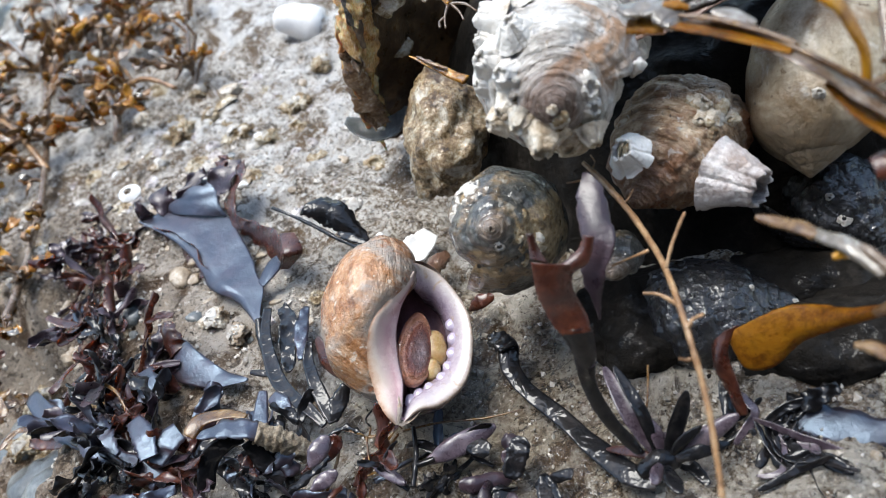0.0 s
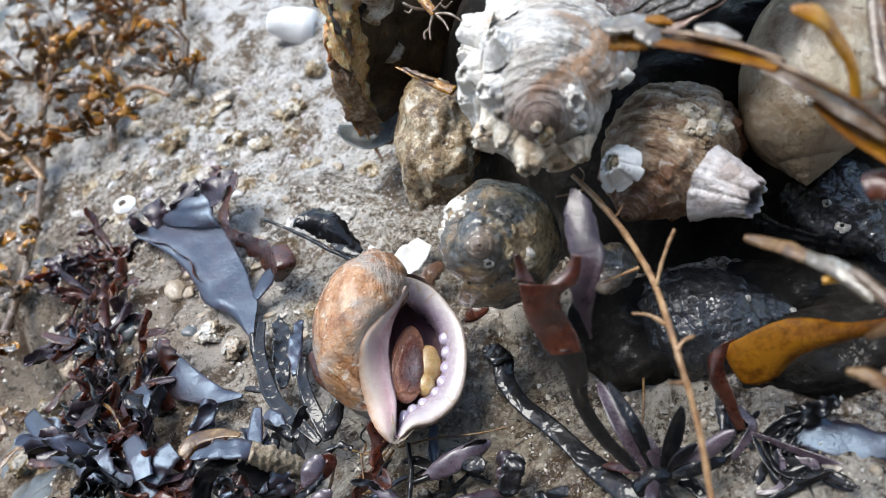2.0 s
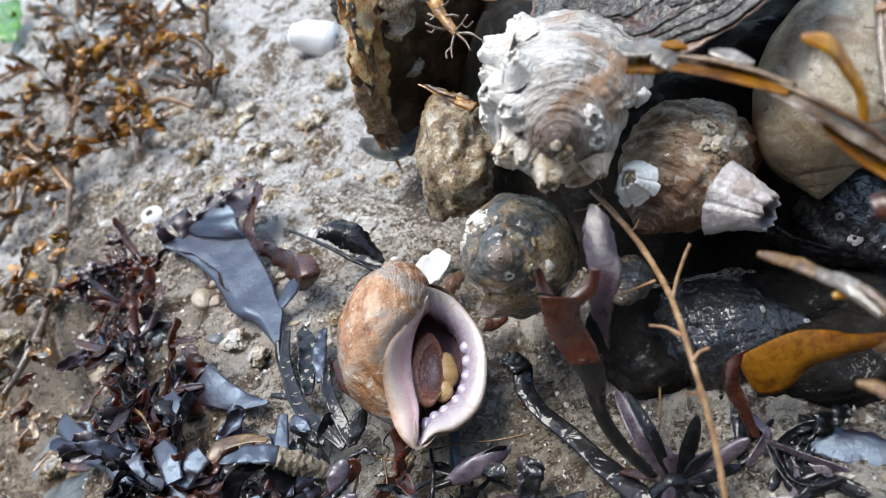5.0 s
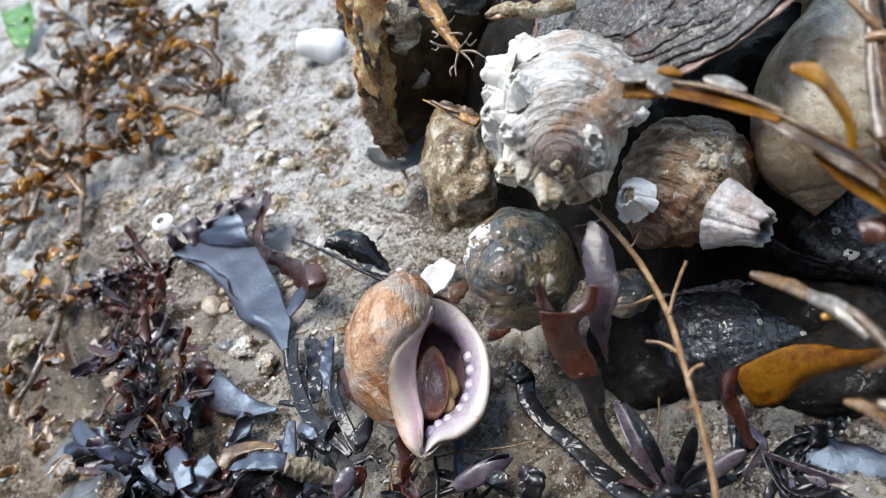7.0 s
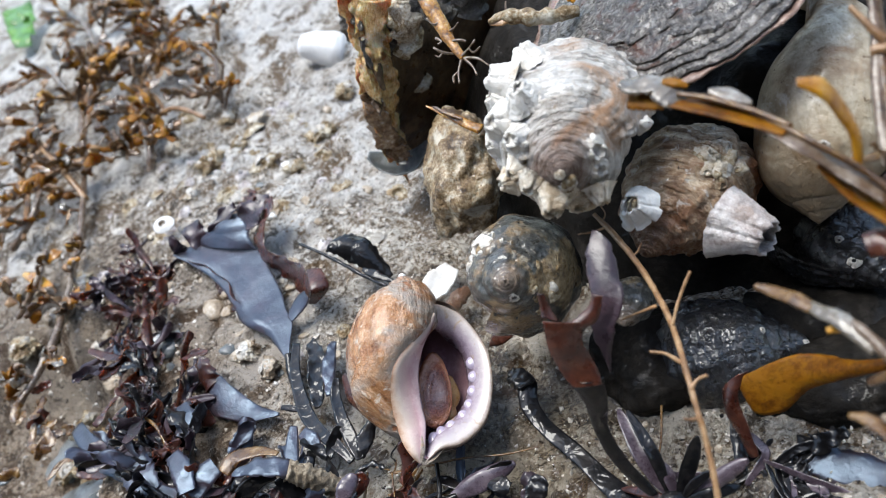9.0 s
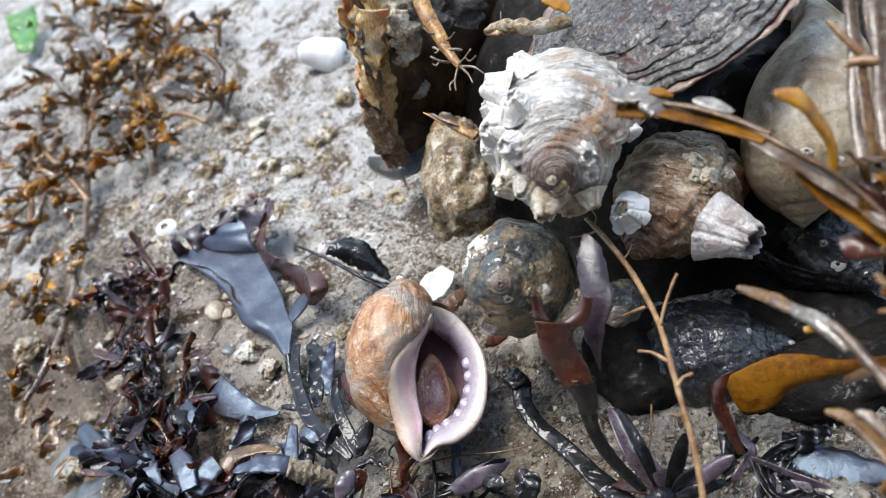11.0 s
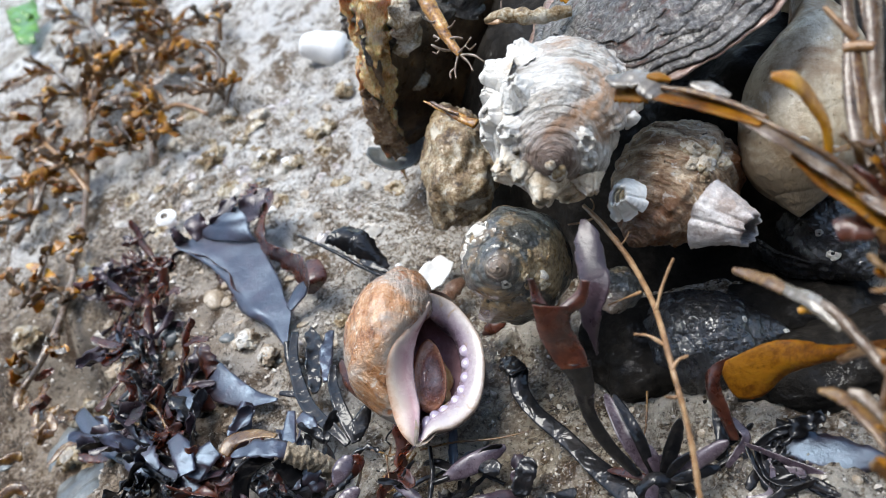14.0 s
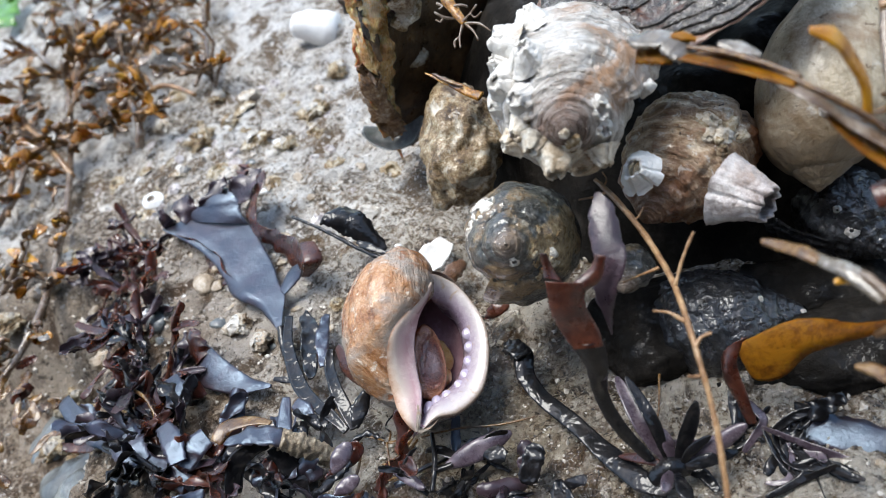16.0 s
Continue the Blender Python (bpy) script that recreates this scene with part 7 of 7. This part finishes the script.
for k in range(30):
    s = wr_rng.random()
    p = Vector((72.2, -46.4, 44.6)).lerp(Vector((65.1, -67.3, 32.6)), s) + Vector([wr_rng.gauss(0, 0.7) for _ in range(3)])
    side = wr_rng.choice((-1, -1, 1))
    d = (Vector((0.922, 0.005, -0.387)) * side * wr_rng.uniform(0.4, 1.0) + Vector((0.259, 0.736, 0.626)) * wr_rng.uniform(-0.2, 1.1)) * wr_rng.uniform(2.5, 6.0) + Vector([wr_rng.gauss(0, 0.6) for _ in range(3)])
    part("blade", ribbon(rel([p, p + d * 0.55 + Vector([wr_rng.gauss(0, 0.5) for _ in range(3)]), p + d], low_o), strap_widths(wr_rng.uniform(0.5, 1.3)), FACE + Vector([wr_rng.gauss(0, 0.4) for _ in range(3)]), 0.25, 0.2, 2, wr_rng.uniform(-0.3, 0.3),
                          wr_rng.uniform(-50, 50), 18, 6, 800 + k, 0.3), (KELP, OLIVE_WEED, KELP, OLIVE_WEED, GREY_STEM)[k % 5], low_bunch)
# orange shoots by the empty oyster
plant("orange_shoot", (17.4, 14.0, 36.8), "orange weed shoot poking out of the heap", [("stem", [(12.7, 17.4, 39.1), (16.9, 14.3, 37.2), (21.5, 11.0, 35.0)], [0.12, 0.75, 1.1], OLIVE_ORANGE, dict(n=40, bumps=0.35, size=2.2, flat=0.55)),
    ("blade", [(14.0, 16.8, 38.9), (16.5, 14.4, 38.2), (19.0, 12.6, 37.2)], [0.3, 0.9, 0.3], OLIVE_WEED, dict(n=20, ruffle=0.2))])
fuzzy = plant("fuzzy_shoot", (20.2, 22.8, 51.8), "orange stem edged with grey branching fuzz", [
    ("stem", [(18.2, 34.3, 58.1), (19.0, 26.9, 53.4), (20.9, 20.9, 49.5), (22.9, 15.9, 46.6)], [1.3, 1.4, 1.2, 0.6], OLIVE_ORANGE, dict(n=60, bumps=0.3, size=2.0, flat=0.7))] + [
    ("hair", [a, b, c], [0.28, 0.22, 0.18], GREY_STEM, dict(n=10, m=6, bumps=0.5)) for a, b, c in [
        ((22.7, 16.1, 46.9), (24.4, 16.3, 47.8), (25.9, 16.5, 48.8)), ((22.9, 15.9, 46.6), (25.2, 15.1, 46.3), (27.0, 13.3, 45.2)), ((22.6, 15.7, 46.6), (21.8, 13.4, 46.0), (21.7, 11.2, 45.4)),
        ((23.1, 15.9, 46.5), (24.2, 14.1, 45.8), (24.7, 12.2, 45.1)), ((21.7, 17.3, 47.1), (20.0, 16.6, 48.6), (18.8, 17.2, 49.7)), ((20.9, 20.9, 49.5), (22.5, 20.4, 49.8), (23.7, 20.3, 50.7)),
        ((20.4, 22.1, 50.9), (19.3, 21.9, 51.2), (18.6, 22.7, 52.2)), ((21.7, 18.9, 48.6), (23.1, 18.2, 48.8), (24.1, 18.0, 48.2)), ((19.2, 20.1, 49.5), (20.1, 18.9, 49.3), (19.4, 18.5, 49.2)),
        ((24.4, 16.3, 47.8), (25.0, 15.8, 47.1), (26.4, 15.6, 47.8)), ((21.8, 13.4, 46.0), (20.8, 12.8, 45.8), (20.9, 11.2, 45.7)), ((20.0, 16.6, 48.6), (19.3, 16.1, 48.3), (18.7, 16.3, 48.8))]])
plant("crusted_shoot", (34.4, 21.0, 48.3), "crusted brown weed branch lying over the heap", [
    ("stem", [(28.3, 21.2, 48.2), (32.1, 21.1, 47.9), (37.0, 20.1, 46.3), (42.9, 20.9, 44.6)], [0.5, 1.2, 1.3, 1.0], CRUST, dict(n=40, bumps=0.5)),
    ("blade", [(28.3, 21.1, 48.0), (30.5, 20.7, 48.1), (32.6, 21.1, 47.7)], [0.6, 2.4, 1.0], STEM_WEED, dict()),
    ("hair", [(31.7, 21.3, 48.3), (31.7, 22.0, 49.0), (32.0, 23.0, 49.8)], [0.25, 0.2, 0.15], GREY_STEM, dict(n=10, m=6)),
    ("blade", [(39.3, 22.8, 49.5), (41.5, 22.4, 48.2), (43.0, 21.3, 46.4)], [1.5, 3.0, 1.5], ORANGE_WEED, dict(ragged=0.3)),
])
# bushy wrack on the far rock


def bush(label, spines, leaves, seed, size=(2.2, 6.5)):
    rng = random.Random(seed)
    o = Vector(spines[0][0][1])
    root = thing("bushy_wrack", spot(o), label, "seaweed")
    for pts, r in spines:
        part("stem", tube(rel(pts, o), [r, r * 0.9, r * 0.7], n=40, bumps=0.2, seed=seed), STEM_WEED if rng.random() < 0.4 else GREY_STEM, root)
    mats = [OLIVE_WEED, ORANGE_WEED, OLIVE_WEED, KELP, STEM_WEED, PALE_WET, GREY_STEM, OLIVE_WEED, KELP]
    stems = []
    for k in range(leaves // 5):
        pts, r = spines[rng.randrange(len(spines))]
        line = curve(pts, 30)
        i = rng.randrange(1, 29)
        run = (line[i + 1] - line[i - 1]).normalized()
        side = Vector((-run.y, run.x, rng.uniform(0.0, 0.9))) * rng.choice((-1, 1))
        side.z = abs(side.z)
        d = (run * rng.uniform(-0.4, 0.9) + side).normalized() * rng.uniform(size[0] * 2.5, size[1] * 2.0)
        end = line[i] + d
        end.z = max(end.z, ground_z(end.x, end.y, False) + 1.0)
        mid = line[i].lerp(end, 0.5) + Vector((rng.uniform(-2, 2), rng.uniform(-2, 2), rng.uniform(0, 2.5)))
        stems.append([line[i], mid, end])
        part("twig", tube(rel(stems[-1], o), [r * 0.6, r * 0.5, r * 0.35], n=16, m=7, bumps=0.3, seed=k), rng.choice((GREY_STEM, STEM_WEED, OLIVE_WEED)), root)
    for k in range(leaves):
        line = curve(stems[rng.randrange(len(stems))], 12)
        i = rng.randrange(2, 12)
        p = line[i]
        a = rng.uniform(0, 6.283)
        d = (line[i] - line[i - 1]).normalized() + Vector((math.cos(a), math.sin(a), rng.uniform(-0.1, 0.7))) * rng.uniform(0.4, 1.0)
        d = d.normalized() * rng.uniform(size[0] * 1.6, size[1] * 1.1)
        mid, end = p + d * 0.5 + Vector((rng.uniform(-1, 1), rng.uniform(-1, 1), rng.uniform(0, 1.2))), p + d
        for q in (mid, end):
            q.z = max(q.z, ground_z(q.x, q.y, False) + 0.5)
        part("blade", ribbon(rel([p, mid, end], o), [x * rng.uniform(1.4, 3.6) for x in (0.35, 0.8, 1.0, 0.95, 0.5)], FACE + Vector((rng.uniform(-1, 1), rng.uniform(-1, 1), rng.uniform(-1, 1))), 0.4, 0.35, 1.5, rng.uniform(-0.5, 0.4),
                              rng.uniform(-60, 60), 12, 5, seed * 50 + k, 0.35), mats[rng.randrange(len(mats))], root)
    return root


bush("orange-brown bushy wrack spread over pale rock", [
    ([(-129.9, 177.3, 8.0), (-134.6, 154.2, 9.0), (-137.1, 136.4, 8.0)], 1.5), ([(-144.4, 148.1, 9.0), (-135.4, 120.1, 8.0), (-125.5, 93.0, 6.0)], 1.7),
    ([(-178.8, 180.3, 8.0), (-155.9, 151.8, 8.0), (-140.5, 131.1, 8.0)], 1.3), ([(-122.9, 190.5, 8.0), (-128.7, 180.9, 8.0), (-134.4, 163.4, 8.0)], 1.4)], 210, 21, (3.0, 9.0))
bush("olive-brown wrack clump on the rock", [
    ([(-172.7, 154.1, 7.0), (-161.9, 127.1, 7.0), (-162.9, 112.2, 6.0)], 1.2), ([(-162.9, 112.2, 6.0), (-150.8, 93.0, 5.0), (-141.5, 70.3, 5.0)], 1.2), ([(-122.6, 140.3, 6.0), (-108.7, 127.2, 5.0), (-99.4, 112.5, 5.0)], 0.9),
    ([(-120.7, 112.1, 6.0), (-112.3, 100.1, 5.0), (-104.7, 95.2, 5.0)], 0.9)], 150, 22, (2.5, 7.0))
bush("sparse brown wrack stem trailing over rock", [
    ([(-127.0, 94.7, 5.0), (-116.7, 62.2, 4.0), (-111.1, 37.5, 4.0)], 1.1), ([(-111.1, 37.5, 4.0), (-109.2, 20.8, 4.0), (-113.4, 6.1, 3.0)], 1.2)], 60, 23, (2.0, 4.0))
clump_rng = random.Random(61)
for c, r, lab in (((-76.9, 81.2, 0.0), 4.6, "brown crusted clump of barnacles on pale rock"), ((-55.8, 73.7, 0.0), 3.8, "brown crusted clump of barnacles on pale rock"), ((-69.2, 88.8, 0.0), 3.2, "small ochre crust clump on rock"),
                  ((-76.2, 105.1, 0.0), 3.0, "small ochre crust clump on rock"), ((-39.9, 81.2, 0.0), 4.0, "ochre crust clump on rock"), ((-63.5, 98.6, 0.0), 3.6, "pale crust clump on rock"),
                  ((-130.7, 47.9, 0.0), 5.0, "tan crust clump on damp rock"), ((-114.7, 34.6, 0.0), 3.6, "tan crust clump on damp rock"), ((-111.2, 45.8, 0.0), 3.2, "brown crust clump on damp rock"), ((-126.0, 28.2, 0.0), 4.4, "brown crust clump on damp rock"),
                  ((-94.9, 14.3, 0.0), 3.6, "tan crust clump on damp rock"), ((-111.5, 10.1, 0.0), 4.2, "ochre crust clump on damp rock"), ((-97.0, 1.8, 0.0), 3.6, "brown crust clump on damp rock"), ((-112.9, -2.3, 0.0), 4.0, "brown crust clump on damp rock"),
                  ((-80.4, 69.4, 0.0), 3.0, "pale crust clump on rock"), ((-96.2, 98.8, 0.0), 3.4, "pale crust clump on rock"), ((-45.4, 67.5, 0.0), 2.8, "ochre crust clump on rock"), ((-34.3, 99.0, 0.0), 3.4, "brown crust clump on rock"),
                  ((-40.5, -1.7, -0.0), 2.6, "tan crust clump on damp rock"), ((-47.6, 4.7, -0.0), 3.0, "pale crust clump on damp rock")):
    c = Vector(c)
    c.z = ground_z(c.x, c.y, False) + 0.9
    clump = thing("crust_clump", spot(c), lab, "barnacle clump")
    part("crust", lump((r, r * 0.8, r * 0.55), int(r * 10), 0.7, 2.4, 0.3, 5), CRUST_PALE if lab.startswith("pale") else TAN_PEBBLE if lab.startswith("tan") else CRUST, clump)
    for k in range(4):
        a, f = clump_rng.uniform(0, 6.283), clump_rng.uniform(0.1, 0.9)
        at = Vector((math.cos(a) * f * r, math.sin(a) * f * r * 0.8, r * 0.5 * (1 - f * f) ** 0.5))
        ob = new("barnacle", barnacle_meshes[clump_rng.randrange(6)])
        ob.parent = clump
        ob.matrix_basis = stand(at, at + Vector((0, 0, 1.5)), (clump_rng.uniform(-1, 1), 1, 0)) @ Matrix.Scale(clump_rng.uniform(0.7, 1.5), 4)
bush("orange-brown wrack tuft standing on pale rock", [([(-79.6, 113.2, 1.0), (-77.4, 115.1, 6.0), (-72.8, 117.1, 12.0)], 0.9), ([(-78.0, 109.3, 1.0), (-75.4, 111.8, 4.0), (-70.4, 111.7, 8.0)], 0.7)], 26, 27, (1.6, 4.0))
bush("dark brown wrack sprig standing on pale rock", [([(-90.8, 156.3, 2.0), (-87.8, 156.6, 7.0), (-84.4, 158.3, 12.0)], 0.9)], 10, 28, (1.6, 4.0))
bush("small orange wrack sprig on the pale rock", [([(-84.5, 138.2, 8.0), (-80.6, 121.2, 6.0), (-83.7, 109.1, 4.0)], 0.9), ([(-96.4, 176.4, 6.0), (-91.8, 160.9, 6.0), (-87.9, 146.8, 6.0)], 0.9)], 50, 24, (2.0, 6.0))
bush("dark brown wrack along the rock's edge", [([(-110.6, 172.6, 6.0), (-116.8, 156.0, 6.0), (-119.0, 143.4, 5.0)], 1.0), ([(-163.2, 226.9, 8.0), (-142.0, 203.0, 8.0), (-117.7, 182.7, 8.0)], 1.2), ([(-202.6, 251.1, 6.0), (-172.3, 211.0, 6.0), (-154.8, 182.2, 6.0)], 1.2)], 170, 25, (3.0, 9.0))
bush("olive and amber wrack thicket over the rock", [
    ([(-147.9, 69.7, 3.0), (-138.0, 79.0, 8.0), (-144.3, 99.7, 9.0)], 1.2), ([(-122.0, 81.5, 4.0), (-132.1, 94.2, 9.0), (-156.6, 120.5, 9.0)], 1.1), ([(-97.3, 84.0, 4.0), (-96.4, 91.7, 9.0), (-109.4, 114.6, 10.0)], 1.4), ([(-110.5, 105.9, 5.0), (-92.8, 107.2, 9.0), (-77.4, 96.1, 8.0)], 1.0), ([(-130.9, 38.1, 2.0), (-124.1, 45.4, 6.0), (-124.7, 57.9, 7.0)], 1.0)], 110, 29, (2.0, 5.5))
plant("orange_sprig", (-129.4, 51.1, 4.0), "small orange weed blade on rock", [("blade", [(-135.1, 54.6, 4.0), (-126.7, 49.2, 5.0), (-119.3, 44.4, 4.0)], [1.2, 3.8, 1.5], ORANGE_WEED, dict())])
plant("green_weed", (-236.4, 256.9, 2.0), "bright green sea lettuce scrap on far rock", [
    ("blade", [(-239.8, 269.7, 8.0), (-223.8, 242.7, 8.0), (-213.8, 220.6, 6.0)], [16, 14, 6], GREEN_WEED, dict(ruffle=1.5)),
    ("blade", [(-249.6, 273.1, 8.0), (-234.1, 255.9, 9.0), (-224.5, 245.9, 8.0)], [3, 7, 8], GREEN_WEED, dict(ruffle=1.5))])


# ---- small things on the rock ----
rng = random.Random(5)


def seat(x, y, tilt=0.25):
    d = 1.2
    nor = Vector((ground_z(x - d, y, False) - ground_z(x + d, y, False), ground_z(x, y - d, False) - ground_z(x, y + d, False), 2 * d)).normalized()
    return stand(on_ground(x, y, -0.15), nor + Vector((rng.uniform(-tilt, tilt), rng.uniform(-tilt, tilt), 0)), (rng.uniform(-1, 1), rng.uniform(-1, 1), 0.2))


acorn = [solo("acorn_barnacle", tuple([[Vector(v) * r for v in barnacle_shape(1.0, h, 60 + k, mo)[0]], *barnacle_shape(1.0, h, 60 + k, mo)[1:]]), mat, seat(x, y), lab, "barnacle", "barnacles on the rock")
         for k, (r, h, mo, mat, x, y, lab) in enumerate([
             (2.6, 0.5, 0.42, BARNACLE_MAT, -62, 62, "white acorn barnacle fixed to rock"), (3.2, 0.42, 0.5, CRUST, -58, 74, "brown-crusted acorn barnacle fixed to rock"),
             (2.0, 0.6, 0.4, LILAC_BARNACLE, -84, 56, "small grey acorn barnacle on rock")])]
for k in range(120):
    zone = rng.random()
    x, y = (rng.gauss(-62, 22), rng.gauss(72, 24)) if zone < 0.55 else (rng.uniform(-120, 20), rng.uniform(-20, 120)) if zone < 0.85 else (rng.gauss(-95, 12), rng.gauss(45, 12))
    if ground_z(x, y, False) > 8:
        continue
    ob = copy_thing(acorn[rng.randrange(3)], seat(x, y))
    f = rng.uniform(0.35, 1.05)
    ob.matrix_basis = ob.matrix_basis @ Matrix.Diagonal((f, f, f, 1))
stones = [solo("stone_chip", lump((3.2, 2.4, 1.5), 70 + k, 0.3, 3, 0.06, 3), mat, seat(x, y), lab, "stone", "stone chips on the rock")
          for k, (mat, x, y, lab) in enumerate([(TAN_PEBBLE, -46, 16, "tan stone chip on rock"), (WHITE_SHELL, -52, 50, "white shell chip on rock"), (PEBBLE_MAT, -70, 10, "blue-grey stone chip on rock"),
                                                (TAN_PEBBLE, -60, 20, "tan stone chip on rock")])]
for k in range(150):
    x, y = (rng.gauss(-70, 30), rng.gauss(30, 35)) if k < 100 else (rng.uniform(-30, 80), rng.uniform(-60, 10))
    r = math.hypot((x - 76) / 84, (y - 64) / 72)
    if r < 1.0 or (-14 < x < 16 and -34 < y < 10):
        continue
    ob = copy_thing(stones[rng.choice([0, 0, 3, 3, 1, 2])], seat(x, y, 0.6))
    f = rng.uniform(0.22, 0.75) if k < 100 else rng.uniform(0.12, 0.3)
    ob.matrix_basis = ob.matrix_basis @ Matrix.Diagonal((f, f, f * rng.uniform(0.6, 1.2), 1))
for x, y, rr, lab in [(-104, -12, (11, 8, 5), "smooth blue-grey wet pebble"), (-92, -22, (8, 6, 4), "smooth blue-grey wet pebble"), (-118, 2, (7, 9, 4), "dark wet pebble half sunk"), (-112, -30, (12, 9, 6), "smooth blue-grey wet pebble")]:
    solo("pebble", lump(rr, int(x), 0.3, 9, 0.04, 4), PEBBLE_MAT, spot(on_ground(x, y, -2.0)), lab, "pebble")
# grit and crumbs of shell, uncountable
g_v, g_f = [], []
for k in range(6000):
    x, y = (rng.uniform(-150, 80), rng.uniform(-62, 150)) if k < 3600 else (rng.gauss(-60, 35), rng.gauss(45, 38))
    s = rng.uniform(0.15, 0.7) * (1.6 if rng.random() < 0.1 else 1.0)
    c = on_ground(x, y, s * 0.2)
    rot = Euler((rng.uniform(0, 6), rng.uniform(0, 6), rng.uniform(0, 6))).to_matrix()
    b = len(g_v)
    g_v += [c + rot @ Vector((dx * s * rng.uniform(0.6, 1.3), dy * s * rng.uniform(0.6, 1.3), dz * s * rng.uniform(0.4, 0.9))) for dx, dy, dz in ((1, 0, 0), (-1, 0, 0), (0, 1, 0), (0, -1, 0), (0, 0, 1), (0, 0, -1))]
    g_f += [(b + i, b + j, b + m) for i, j, m in ((0, 2, 4), (2, 1, 4), (1, 3, 4), (3, 0, 4), (2, 0, 5), (1, 2, 5), (3, 1, 5), (0, 3, 5))]
GRIT = surface("pale_grit", [(0.3, (0.26, 0.21, 0.16)), (0.48, (0.46, 0.41, 0.35)), (0.66, (0.68, 0.64, 0.59))], size=2.5, grain=0.6, rough=(0.35, 0.7), bump=0)
solo("grit", (g_v, g_f), GRIT, spot((0, 0, 0)), "scattered grit and shell crumbs on rock", "grit", kind="stuff", smooth=False)


# ---- what moves: the whelk draws its lid and foot in ----
def lid_pose(x, y, z, turn, tilt, lean=0):
    return Matrix.Translation(Vector((x, y, z)) * MM) @ pose(0, 0, 0, tilt, lean, turn)


def motions():
    walk(operculum, [(t, lid_pose(*p, turn, tilt, lean)) for t, p, turn, tilt, lean in [
        (0.0, (3.97, -22.99, -0.80), -14, 0, 20), (2.0, (3.98, -22.83, -0.90), -14, 0, 24), (4.2, (3.63, -21.87, -1.40), -12, 0, 22), (6.5, (3.43, -22.50, -1.90), -10, 3, 16),
        (8.5, (3.39, -22.68, -2.30), -6, 5, 12), (11.0, (3.76, -22.95, -2.50), -4, 6, 12), (13.0, (3.77, -22.62, -2.60), -4, 8, 12), (16.0, (3.07, -23.03, -2.60), 0, 8, 12)]])
    walk(foot, [(t, lid_pose(*p, turn, 0, 0)) for t, p, turn in [
        (0.0, (7.35, -22.56, -3.00), 0), (2.0, (7.41, -22.70, -3.00), 0), (4.2, (6.99, -21.79, -3.60), 3), (6.5, (6.31, -22.28, -4.80), 6), (8.5, (5.85, -22.30, -6.00), 9), (11.0, (6.16, -22.17, -7.00), 12),
        (13.0, (6.05, -21.88, -7.50), 14), (16.0, (5.78, -20.43, -8.00), 16)]])


motions()
